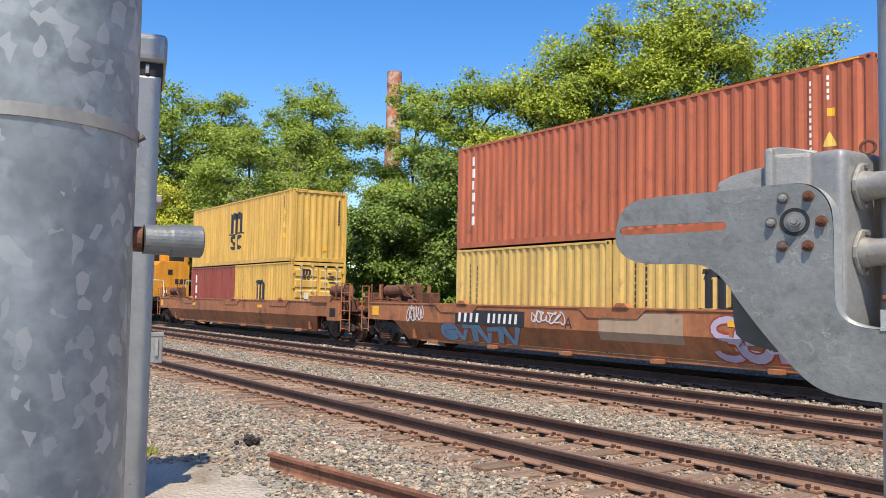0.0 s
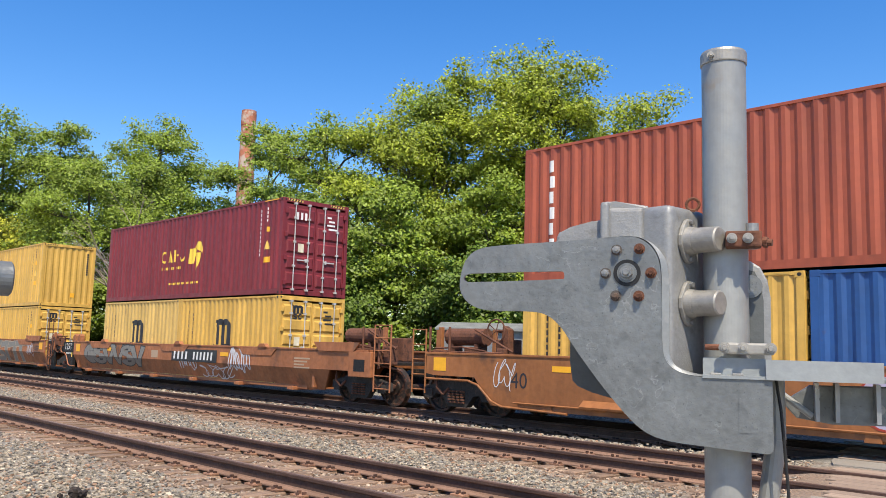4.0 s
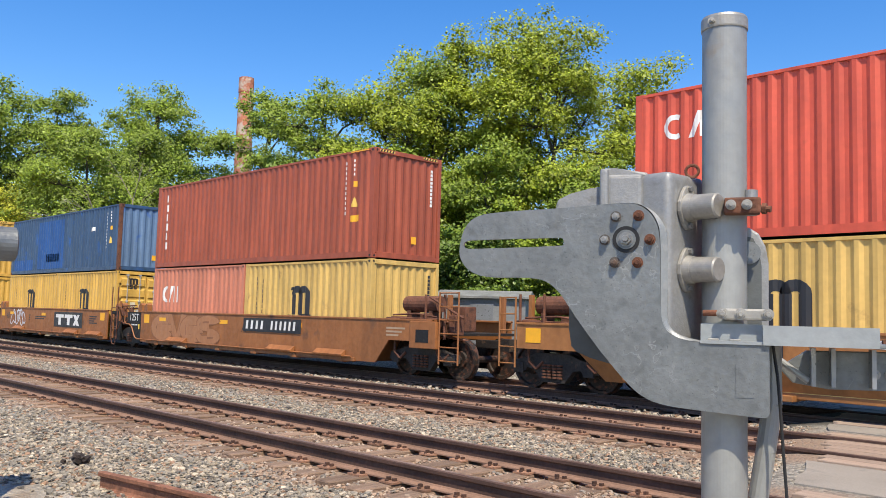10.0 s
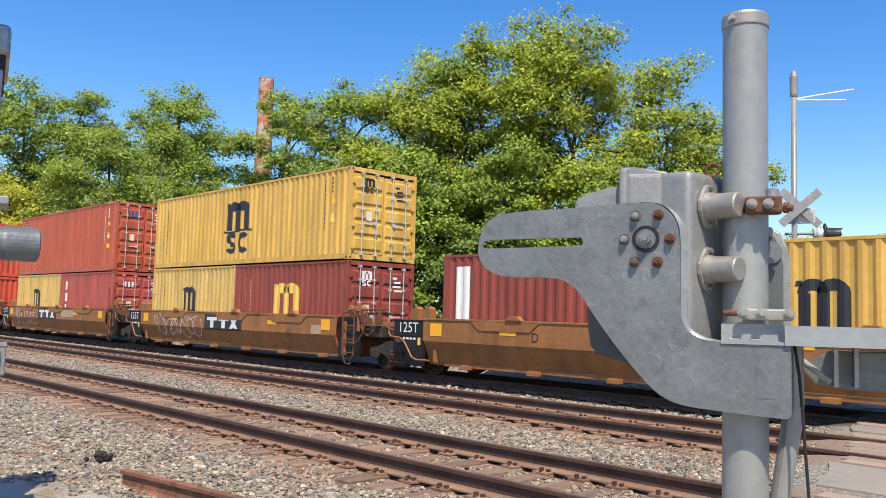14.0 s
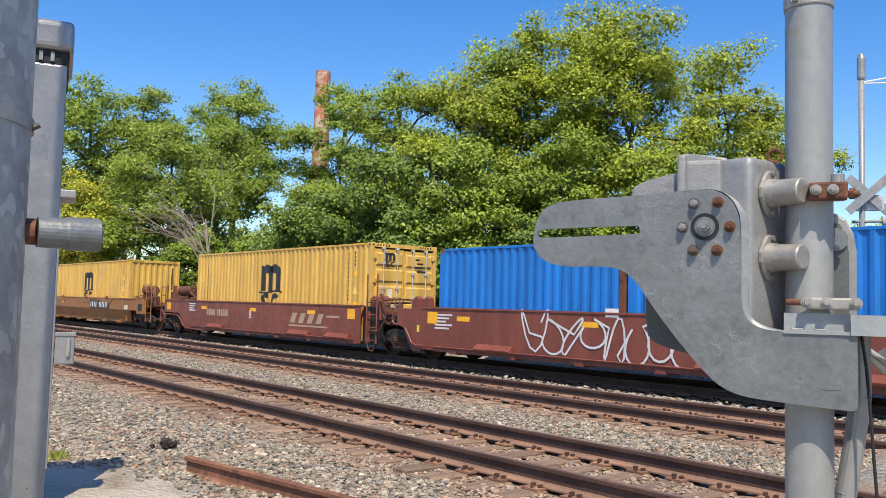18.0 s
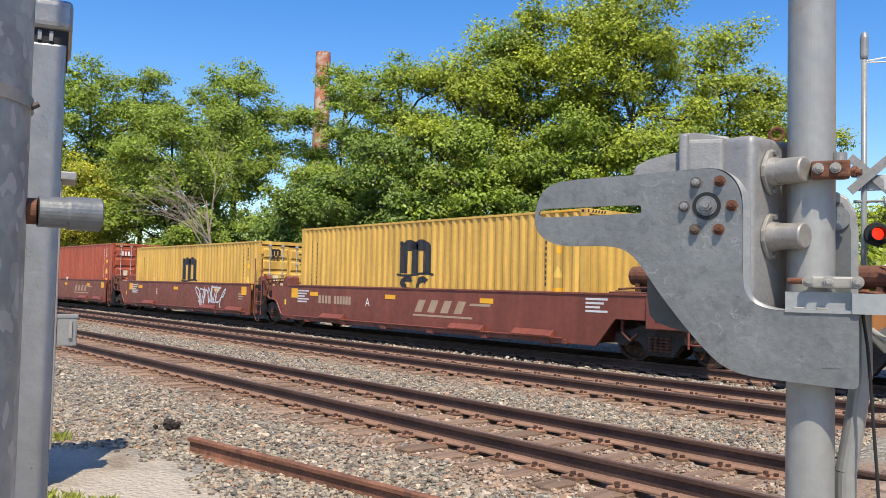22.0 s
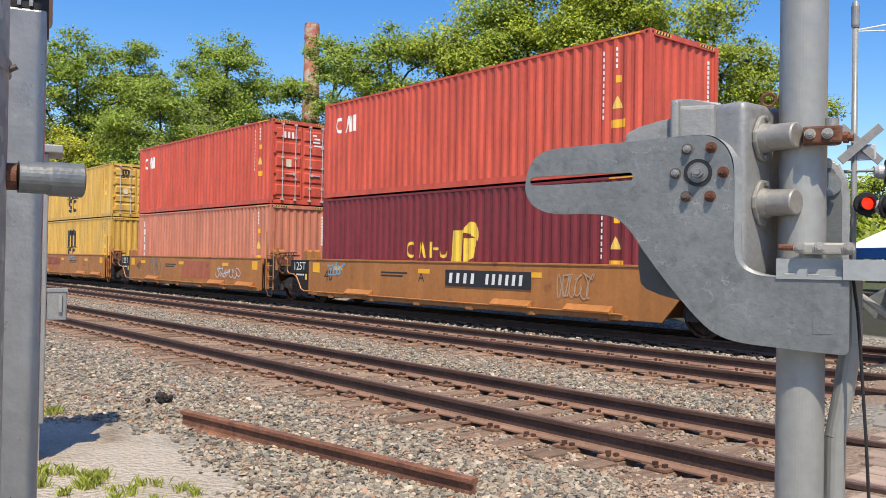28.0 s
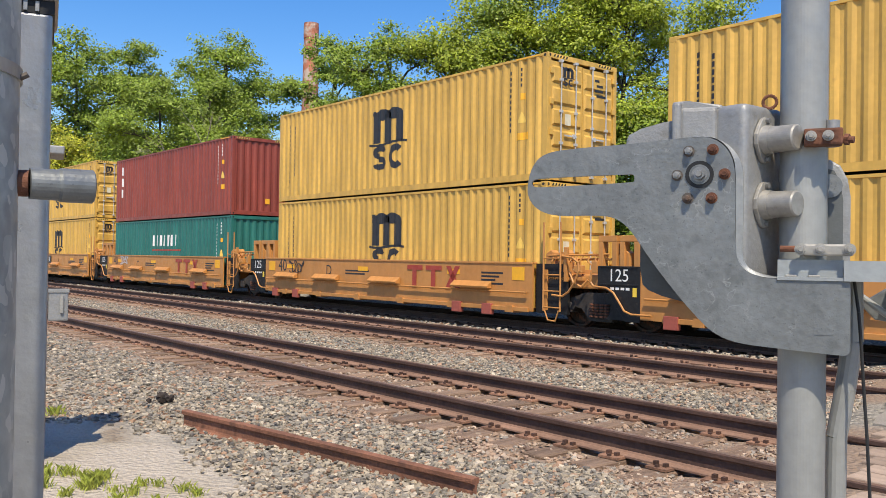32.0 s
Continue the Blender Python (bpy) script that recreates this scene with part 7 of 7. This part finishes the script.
# clamps round the mast
bm = bmesh.new()
box(bm, 0.0, 0.10, -0.115, -0.055, 1.795, 1.842, 0.006)
up = part("upper_clamp", bm, M["rust"], gate, "rusty brown clamp")
for x in (0.018, 0.062):
    bm = bmesh.new()
    hex_bolt(bm, (x, -0.115, 1.82), 0.012, 0.014, 0.015)
    part("clamp_bolt", bm, M["zinc"], up)
bm = bmesh.new()
tube(bm, (0.09, -0.085, 1.812), (0.128, -0.095, 1.808), 0.010, n=10)
tube(bm, (0.104, -0.088, 1.811), (0.116, -0.092, 1.810), 0.016, n=6)
part("clamp_stud", bm, M["rust"], up)
bm = bmesh.new()
tube(bm, (0.075, -0.02, 1.80), (0.075, -0.02, 1.875), 0.020, n=16)
part("conduit_cap", bm, M["alu"], gate)
bm = bmesh.new()
box(bm, 0.0, 0.128, -0.105, -0.055, 1.487, 1.520, 0.006)
lo = part("lower_clamp", bm, M["zinc"], gate)
bm = bmesh.new()
tube(bm, (-0.06, -0.088, 1.506), (0.0, -0.088, 1.506), 0.009, n=10)
part("clamp_rod", bm, M["rust"], lo)
for x in (-0.005, 0.045, 0.118):
    bm = bmesh.new()
    hex_bolt(bm, (x, -0.105, 1.505), 0.013, 0.015, 0.017)
    part("clamp_bolt", bm, M["zinc"], lo)
# side cover behind the mast
bm = bmesh.new()
arch = [(0.02, 1.45), (0.126, 1.45), (0.126, 1.66), (0.118, 1.71), (0.098, 1.75), (0.07, 1.768), (0.02, 1.77)]
prism(bm, arch, 0.02, 0.10, "y", 0.006)
cover = part("side_cover", bm, M["alu"], gate)
bm = bmesh.new()
prism(bm, [(0.03, 1.46), (0.106, 1.46), (0.106, 1.65), (0.098, 1.70), (0.082, 1.735), (0.03, 1.75)], 0.012, 0.03, "y")
part("cover_panel", bm, M["dark_cover"], cover, "dark inner panel")
bm = bmesh.new()
tube(bm, (0.07, 0.012, 1.69), (0.07, 0.004, 1.69), 0.034, n=24)
part("cover_disc", bm, M["galv"], cover)
# shelf and counterweight frame
bm = bmesh.new()
box(bm, 0.104, 0.40, -0.135, -0.127, 1.418, 1.474)
box(bm, -0.066, 0.40, -0.130, 0.05, 1.418, 1.427)
box(bm, -0.066, 0.105, -0.080, -0.072, 1.426, 1.476)
part("shelf", bm, M["shelf"], gate, "galvanised angle shelf")
for x in (-0.03, 0.03):
    bm = bmesh.new()
    box(bm, x - 0.015, x + 0.015, -0.11, -0.08, 1.4262, 1.433, 0.002)
    part("shelf_nut", bm, M["zinc"], gate)
bm = bmesh.new()
prism(bm, [(0.16, 1.345), (0.24, 1.40), (1.30, 1.415), (1.30, 1.30), (0.30, 1.285), (0.20, 1.30)], 0.16, 0.19, "y", 0.004)
weight = part("counterweight_frame", bm, M["galv"], gate, "grey steel counterweight frame")
bm = bmesh.new()
box(bm, 0.24, 1.30, 0.05, 0.34, 1.415, 1.428, 0.003)
part("frame_top", bm, M["galv"], weight)
for x in (0.255, 0.31, 0.42):
    bm = bmesh.new()
    box(bm, x - 0.006, x + 0.006, 0.10, 0.162, 1.295, 1.41)
    part("frame_rib", bm, M["case"], weight)
bm = bmesh.new()
tube(bm, (0.14, 0.10, 1.385), (0.24, 0.10, 1.31), 0.010, n=10)
part("frame_brace", bm, M["mast"], weight)
for x in (0.335, 0.36, 0.45):
    bm = bmesh.new()
    tube(bm, (x, 0.10, 1.428), (x, 0.10, 1.440), 0.009, n=6)
    part("frame_bolt", bm, M["rust"], weight)
for x in (0.43, 0.47):
    bm = bmesh.new()
    hex_bolt(bm, (x, 0.155, 1.335), 0.012, 0.014, 0.015)
    part("frame_bolt", bm, M["zinc"], weight)
bm = bmesh.new()
pipe(bm, [(0.134, 0.06, 1.45), (0.136, 0.06, 1.24), (0.118, 0.06, 1.10), (0.096, 0.06, 0.96), (0.085, 0.06, -0.3)], 0.029, 16)
part("conduit", bm, M["mast"], gate, "grey conduit")
bm = bmesh.new()
pipe(bm, [(0.134, -0.03, 1.42), (0.146, -0.04, 1.33), (0.153, -0.04, 1.24), (0.161, -0.04, 1.11), (0.170, -0.04, 0.98), (0.19, -0.03, 0.6), (0.2, 0, -0.3)], 0.0045, 8)
part("cable", bm, M["rubber"], gate, "black cable")


# ---- galvanised pole, near enclosure and far case ----
def spangle():
    m = material("spangled_galvanised_steel", (0.30, 0.345, 0.37), 0.55, 0.12, 0.22, 7, 40, (0.21, 0.245, 0.27), 0.52, 0.04, 60)
    n, l = m.node_tree.nodes, m.node_tree.links
    b = n["Principled BSDF"]
    src = b.inputs["Base Color"].links[0].from_socket
    tc, mp = n.new("ShaderNodeTexCoord"), n.new("ShaderNodeMapping")
    mp.inputs["Scale"].default_value = (1, 1, 0.75)
    wob, add = n.new("ShaderNodeTexNoise"), n.new("ShaderNodeVectorMath")
    wob.inputs["Scale"].default_value = 14
    l.new(tc.outputs["Object"], wob.inputs["Vector"])
    add.operation = "MULTIPLY_ADD"
    add.inputs[1].default_value = (0.07, 0.07, 0.07)
    l.new(wob.outputs["Color"], add.inputs[0])
    l.new(tc.outputs["Object"], add.inputs[2])
    l.new(add.outputs[0], mp.inputs["Vector"])
    v = n.new("ShaderNodeTexVoronoi")
    v.inputs["Scale"].default_value = 56
    l.new(mp.outputs[0], v.inputs["Vector"])
    sep = n.new("ShaderNodeSeparateColor")
    l.new(v.outputs["Color"], sep.inputs[0])
    r = n.new("ShaderNodeMapRange")
    r.inputs[1].default_value, r.inputs[2].default_value, r.inputs[3].default_value, r.inputs[4].default_value = 0.74, 0.95, 0.0, 0.75
    l.new(sep.outputs[0], r.inputs[0])
    mx = n.new("ShaderNodeMix")
    mx.data_type = "RGBA"
    l.new(r.outputs[0], mx.inputs[0])
    l.new(src, mx.inputs[6])
    mx.inputs[7].default_value = (0.50, 0.53, 0.54, 1)
    l.new(mx.outputs[2], b.inputs["Base Color"])
    return m


M["spangle"] = spangle()
AZ = radians(83.5)
pole = thing("signal_pole", "thick spangled galvanised steel pole with a steel strap", "pole", at=(-1.30 * math.sin(AZ), 1.30 * math.cos(AZ), 0), turn=83.5)
bm = bmesh.new()
tube(bm, (0, 0, -0.36), (0, 0, 5.2), 0.158, 0.145, 72)
part("shaft", bm, M["spangle"], pole, smooth=True)
bm = bmesh.new()
lathe(bm, [(0.1535, -0.0085), (0.1565, -0.0085), (0.1565, 0.0085), (0.1535, 0.0085)], 72, "z", (0, 0, 1.70))
strap = part("strap", bm, M["zinc"], pole, "stainless steel strap")
bm = bmesh.new()
tube(bm, (0.148, -0.045, 1.694), (0.158, -0.048, 1.700), 0.004, n=8)
part("strap_buckle", bm, M["cast"], strap)
bm = bmesh.new()
tube(bm, (0.145, -0.02, 1.557), (0.165, -0.025, 1.557), 0.018, n=16)
elbow = part("pipe_nipple", bm, M["rust"], pole, "rusty pipe nipple")
bm = bmesh.new()
lathe(bm, [(0.0, 0.165), (0.021, 0.165), (0.0215, 0.20), (0.0235, 0.204), (0.0235, 0.245), (0.021, 0.247), (0.021, 0.225), (0.0, 0.225)], 28, "x", (0, -0.025, 1.557))
part("pipe_stub", bm, M["galv"], elbow, "galvanised pipe stub")

AZ = radians(75.0)
post = thing("signal_enclosure", "tall narrow grey steel signal enclosure with a louvred cap", "enclosure", at=(-2.12 * math.sin(AZ), 2.12 * math.cos(AZ), 0), turn=75.0)
bm = bmesh.new()
box(bm, -0.34, 0.0, 0.0, 0.30, -0.36, 2.0, 0.006)
part("body", bm, M["case"], post)
bm = bmesh.new()
box(bm, -0.35, 0.012, -0.015, 0.32, 2.03, 2.10, 0.016, 3)
hood = part("hood", bm, M["case"], post)
bm = bmesh.new()
box(bm, -0.33, 0.004, 0.0, 0.30, 2.0, 2.03)
part("vent", bm, M["black"], hood, "dark vent slot")
for i in range(12):
    bm = bmesh.new()
    box(bm, -0.30 + i * 0.024, -0.292 + i * 0.024, -0.004, 0.0, 2.004, 2.026)
    part("vent_fin", bm, M["case"], hood)

AZ = radians(74.95)
case = thing("equipment_case", "pale grey trackside equipment case on short legs", "cabinet", at=(-8.15 * math.sin(AZ), 8.15 * math.cos(AZ), 0), turn=74.95)
bm = bmesh.new()
box(bm, -0.70, 0.0, 0.0, 0.42, -0.02, 2.32, 0.012)
part("body", bm, M["alu"], case)
bm = bmesh.new()
box(bm, -0.78, 0.11, -0.06, 0.48, 2.32, 2.39, 0.01)
part("roof", bm, M["alu"], case)
for x in (-0.64, -0.06):
    for y in (0.06, 0.36):
        bm = bmesh.new()
        box(bm, x - 0.03, x + 0.03, y - 0.03, y + 0.03, -0.38, -0.02)
        part("leg", bm, M["case"], case)
bm = bmesh.new()
box(bm, 0.002, 0.165, 0.02, 0.20, 0.87, 1.14, 0.012)
jb = part("junction_box", bm, M["alu"], case, "small pale junction box")
bm = bmesh.new()
box(bm, -0.005, 0.172, 0.012, 0.03, 1.115, 1.15, 0.004)
part("box_lid", bm, M["alu"], jb)
bm = bmesh.new()
box(bm, 0.10, 0.125, 0.0, 0.02, 0.94, 1.09)
part("box_latch", bm, M["zinc"], jb)

# ---- loose things on the ground ----
a, b = Vector((-8.45, 3.62, 0)), Vector((-4.62, 4.20, 0))
d = b - a
M["loose_rail"] = material("flaky_rust", (0.20, 0.088, 0.052), 0.9, 0.1, 0.3, 3, 30, (0.12, 0.055, 0.035), 0.55, 0.4, 60)
loose = tagged(new("loose_rail"), "short length of rusty rail lying on the ballast", "rail")
loose.location, loose.rotation_euler = (a.x, a.y, -0.315), (0, 0, math.atan2(d.y, d.x))
bm = bmesh.new()
rail_profile(bm, 0, d.length)
part("rail_length", bm, M["loose_rail"], loose)
rng = random.Random(4)
M["clod"] = material("dark_earth_clod", (0.035, 0.026, 0.022), 0.95, 0, 0.3, 8, 40, None, 0.6, 0.6, 60)
for dx, dy, size in ((0, 0, 0.075), (0.10, 0.04, 0.05), (0.14, -0.22, 0.035)):
    bm = bmesh.new()
    bmesh.ops.create_icosphere(bm, subdivisions=2, radius=size)
    for v in bm.verts:
        v.co += Vector((rng.uniform(-1, 1), rng.uniform(-1, 1), rng.uniform(-1, 1))) * 0.3 * size
        v.co.z *= 0.8
    tagged(part("clod", bm, M["clod"], None, at=(-9.78 + dx, 3.92 + dy, -0.21)), "dark clod of dirt on the ballast", "clod", "clods of dirt")

M["grass"] = leaf_material("weed_grass", (0.40, 0.44, 0.08), 0.3)


def tuft(x, y, n, h, seed):
    rng = np.random.default_rng(seed)
    V, F = [], []
    for i in range(n):
        a, r = rng.uniform(0, math.tau), 0.11 * h / 0.1 * abs(rng.normal(0, 0.45))
        px, py = r * math.cos(a), r * math.sin(a)
        t, w, hh = rng.uniform(0, math.tau), rng.uniform(0.002, 0.0045), h * rng.uniform(0.4, 1.0)
        ox, oy = hh * 0.6 * math.cos(t), hh * 0.6 * math.sin(t)
        o = len(V)
        V += [(px - w * math.sin(t), py + w * math.cos(t), 0), (px + w * math.sin(t), py - w * math.cos(t), 0), (px + ox * 0.4 + w * 0.8 * math.sin(t), py + oy * 0.4 - w * 0.8 * math.cos(t), hh * 0.7),
              (px + ox, py + oy, hh), (px + ox * 0.4 - w * 0.8 * math.sin(t), py + oy * 0.4 + w * 0.8 * math.cos(t), hh * 0.7)]
        F.append([o, o + 1, o + 2, o + 3, o + 4])
    me = bpy.data.meshes.new("grass_tuft")
    me.from_pydata(V, [], F)
    me.materials.append(M["grass"])
    ob = tagged(new("grass_tuft", me), "pale green weed tuft growing in packed gravel", "weed", "weed tufts", "stuff")
    ob.location = (x, y, float(ground_height(np.array([x]), np.array([y]))[0]))


for i, (x, y, n, h) in enumerate(((-6.85, 2.22, 110, 0.13), (-6.78, 2.13, 80, 0.10), (-7.27, 2.15, 60, 0.10), (-7.15, 2.22, 40, 0.07), (-6.98, 2.33, 60, 0.09), (-6.42, 2.35, 50, 0.09), (-6.59, 2.50, 36, 0.08),
                                  (-6.49, 2.58, 30, 0.08), (-6.26, 2.68, 44, 0.08), (-6.09, 2.72, 50, 0.08), (-7.01, 1.87, 60, 0.10), (-7.35, 1.99, 60, 0.12), (-6.71, 1.95, 50, 0.09), (-6.6, 2.28, 40, 0.06), (-6.3, 2.2, 60, 0.09),
                                  (-10.05, 2.80, 60, 0.13), (-5.8, 2.6, 40, 0.07), (-6.1, 2.4, 40, 0.07))):
    tuft(x, y, n, h, i)


# ---- beyond the line ----
M["lamp_red"] = material("glowing_red_lens", (0.6, 0.02, 0.01), 0.3)
M["lamp_red"].node_tree.nodes["Principled BSDF"].inputs["Emission Color"].default_value = (1.0, 0.03, 0.01, 1)
M["lamp_red"].node_tree.nodes["Principled BSDF"].inputs["Emission Strength"].default_value = 1.6
M["lamp_back"] = material("pale_lamp_housing", (0.5, 0.5, 0.5), 0.5, 0.2)
sig = thing("crossing_signal", "grey crossing signal post with crossbuck and hooded lamps", "crossing signal", at=(-8.3, 18.2, -0.6), turn=24.5)
bm = bmesh.new()
tube(bm, (0, 0, 0), (0, 0, 7.2), 0.06, n=16)
part("post", bm, M["mast"], sig, smooth=True)
bm = bmesh.new()
lathe(bm, [(0.07, 7.1), (0.085, 7.15), (0.085, 7.55), (0.06, 7.65), (0.0, 7.7)], 16)
part("top_cap", bm, M["alu"], sig)
bm = bmesh.new()
tube(bm, (0.05, 0, 7.05), (1.2, 0.1, 7.2), 0.018, n=6)
tube(bm, (0.05, 0, 7.02), (1.05, 0.1, 6.98), 0.014, n=6)
part("antenna", bm, M["white"], sig)
for s in (-1, 1):
    bm = bmesh.new()
    box(bm, -0.55, 0.55, -0.012, 0.012, -0.09, 0.09, 0.004)
    x = part("crossbuck_blade", bm, M["alu"], sig, "bare back of a crossbuck blade", at=(0.12, -0.09 + 0.03 * s, 4.62))
    x.rotation_euler = (0, radians(42 * s), radians(20))
bm = bmesh.new()
tube(bm, (-0.2, -0.02, 4.06), (0.85, -0.02, 4.06), 0.03, n=10)
arm = part("lamp_arm", bm, M["mast"], sig)
bm = bmesh.new()
box(bm, -0.14, 0.42, 0.02, 0.16, 4.30, 4.62, 0.01)
part("control_box", bm, M["lamp_back"], sig)


def lamp(x, z, on, turn):
    """One hooded lamp: backing disc, housing behind it, hood and lens; it looks to -y before it is turned."""
    bm = bmesh.new()
    lathe(bm, [(0.23, -0.02), (0.25, 0.0), (0.25, 0.02), (0.0, 0.03)], 28, "y")
    disc = part("lamp_disc", bm, M["black"], sig, "black lamp backing disc", at=(x, -0.12, z))
    disc.rotation_euler = (0, 0, radians(turn))
    bm = bmesh.new()
    lathe(bm, [(0.15, 0.02), (0.15, 0.14), (0.10, 0.22), (0.0, 0.24)], 20, "y")
    part("housing", bm, M["lamp_back"], disc, "pale lamp housing")
    bm = bmesh.new()
    lathe(bm, [(0.135, -0.30), (0.145, -0.30), (0.155, -0.02), (0.135, -0.02), (0.135, -0.30)], 20, "y", caps=False)
    part("lamp_hood", bm, M["black"], disc)
    bm = bmesh.new()
    lathe(bm, [(0.0, -0.07), (0.09, -0.055), (0.13, -0.03), (0.0, -0.025)], 20, "y")
    part("lens", bm, M["lamp_red"] if on else M["lamp_back"], disc, "lit red lens" if on else "unlit lens")


lamp(0.24, 3.36, True, 8)
lamp(0.60, 3.30, False, 60)
lamp(0.60, 4.02, False, 95)

M["canvas_blue"] = material("blue_canvas", (0.03, 0.16, 0.55), 0.8, 0, 0.08, 1, 10)
M["canvas_white"] = material("white_canvas", (0.78, 0.79, 0.80), 0.8, 0, 0.05, 1, 10)
tent = thing("canopy_tent", "blue and white pop-up canopy tent on thin legs", "tent", at=(-20.3, 51.0, -0.6), turn=57)
for s, tone in ((0, "canvas_blue"), (1, "canvas_white"), (2, "canvas_blue"), (3, "canvas_white")):
    bm = bmesh.new()
    a, b = (s * 90 - 45 - 90), (s * 90 + 45 - 90)
    p = [Vector((3.3 * math.cos(radians(q)), 3.3 * math.sin(radians(q)), 3.1)) for q in (a, b)]
    top = Vector((0, 0, 4.7))
    lows = [Vector((v.x, v.y, 2.5)) for v in p]
    vs = [bm.verts.new(v) for v in (p[0], p[1], top)]
    bm.faces.new(vs)
    panel = part("canopy_panel", bm, M[tone], tent)
    bm = bmesh.new()
    bm.faces.new([bm.verts.new(v) for v in (lows[0], lows[1], p[1], p[0])])
    part("valance", bm, M["canvas_blue"], panel, "blue valance")
for q in (45, 135, 225, 315):
    bm = bmesh.new()
    tube(bm, (3.25 * math.cos(radians(q)), 3.25 * math.sin(radians(q)), 0), (3.25 * math.cos(radians(q)), 3.25 * math.sin(radians(q)), 3.1), 0.03, n=8)
    part("leg", bm, M["white"], tent)

hut = thing("relay_hut", "small grey metal relay hut with a shallow roof behind the railway", "hut", at=(-20.6, 22.3, 0.0), turn=35)
bm = bmesh.new()
box(bm, -1.5, 1.5, -1.0, 1.0, -0.1, 2.15, 0.02)
part("wall", bm, M["alu"], hut)
bm = bmesh.new()
prism(bm, [(-1.15, 2.15), (1.15, 2.15), (1.15, 2.22), (0.0, 2.45), (-1.15, 2.22)], -1.65, 1.65, "x")
part("roof", bm, M["mast"], hut)
bm = bmesh.new()
box(bm, -0.4, 0.4, -1.03, -1.0, 0.10, 1.95, 0.01)
part("door", bm, M["case"], hut)

upole = thing("utility_pole", "wooden utility pole with a crossarm and sagging wires", "utility pole", at=(-21.8, 66.5, -0.6))
bm = bmesh.new()
tube(bm, (0, 0, 0), (0, 0, 9.8), 0.16, 0.11, 12)
part("shaft", bm, M["bark"], upole)
bm = bmesh.new()
box(bm, -1.2, 1.2, -0.06, 0.06, 8.9, 9.05)
part("crossarm", bm, M["bark"], upole)
for x in (-1.1, -0.5, 0.5, 1.1):
    bm = bmesh.new()
    pipe(bm, [(x + (q - 4) * 8, 0.0, 9.1 - 1.1 * (1 - ((q - 4) / 4) ** 2) * (0 if q == 4 else 1)) for q in range(0, 9)], 0.012, 5)
    tagged(part("wire", bm, M["rubber"], upole), kind="stuff")


# ---- dead tree among the green ----
def bare_tree(x, y, h, seed):
    rng = random.Random(seed)
    t = thing("dead_tree", "leafless pale grey tree leaning behind the train", "tree", at=(x, y, -0.6))
    bm = bmesh.new()

    def grow(p, d, length, r, level):
        q = p + d * length
        tube(bm, p, q, r, r * 0.65, 6 if level < 2 else 4)
        if level < 4:
            for _ in range(3 if level else 9):
                grow(p.lerp(q, rng.uniform(0.45, 1.0)), (d + Vector((rng.uniform(-1.1, 0.5), rng.uniform(-1.1, 0.6), rng.uniform(-0.45, 0.35)))).normalized(), length * rng.uniform(0.45, 0.62), r * 0.5, level + 1)
    grow(Vector((0, 0, 0)), Vector((-0.16, -0.12, 1)).normalized(), h * 0.72, 0.085, 0)
    part("branchwork", bm, M["bare"], t)


bare_tree(-41.7, 19.3, 8.0, 5)

# ---- locomotive at the head of this stretch ----
loco = thing("locomotive", "orange-yellow diesel locomotive nose with a headlight and handrails", "locomotive", "")
bm = bmesh.new()
prism(bm, [(-1.0, 1.45), (1.0, 1.45), (1.0, 3.3), (0.7, 3.55), (-0.7, 3.55), (-1.0, 3.3)], -2.4, -0.6, "x", 0.03)
part("nose", bm, M["loco"], loco)
bm = bmesh.new()
prism(bm, [(-1.5, 1.45), (1.5, 1.45), (1.5, 4.1), (1.1, 4.6), (-1.1, 4.6), (-1.5, 4.1)], -5.2, -2.4, "x", 0.03)
cab = part("cab", bm, M["loco"], loco)
for y in (-0.75, 0.75):
    bm = bmesh.new()
    box(bm, -2.42, -2.385, y - 0.45, y + 0.45, 3.6, 4.1)
    part("windscreen", bm, M["black"], cab)
bm = bmesh.new()
box(bm, -18.5, -5.2, -0.95, 0.95, 1.45, 4.3, 0.05)
part("long_hood", bm, M["royal"], loco)
bm = bmesh.new()
box(bm, -20.0, 0.0, -1.5, 1.5, 1.2, 1.45, 0.02)
part("deck", bm, M["black"], loco)
bm = bmesh.new()
box(bm, -12.0, -8.0, -1.3, 1.3, 0.35, 1.2, 0.1)
part("fuel_tank", bm, M["black"], loco)
bm = bmesh.new()
box(bm, -0.6, -0.57, -0.35, 0.05, 1.6, 3.2, 0.01)
ndoor = part("nose_door", bm, M["loco"], loco)
bm = bmesh.new()
box(bm, -0.57, -0.56, -0.28, -0.02, 2.75, 3.05)
part("door_window", bm, M["black"], ndoor)
for y in (-0.4, 0.4):
    bm = bmesh.new()
    lathe(bm, [(0.0, -0.58), (0.09, -0.58), (0.1, -0.54), (0.0, -0.54)], 14, "x", (0, y, 1.75))
    part("ditch_light", bm, M["white"], loco)
bm = bmesh.new()
for i in range(3):
    box(bm, -0.595, -0.59, 0.15 + i * 0.27, 0.36 + i * 0.27, 2.2, 2.5)
part("emblem", bm, M["ink"], loco, "dark emblem bars")
for y in (-1.3, 1.3):
    bm = bmesh.new()
    pipe(bm, [(-0.1, y, 1.45), (-0.1, y, 2.4), (-0.1, y * 0.5, 2.4), (-0.1, y * 0.5, 1.45)], 0.022)
    part("handrail", bm, M["white"], loco)
for x in (-3.5, -16.0):
    truck(loco, x)
CARS.append((loco, -50.0, 0.0))


motions()
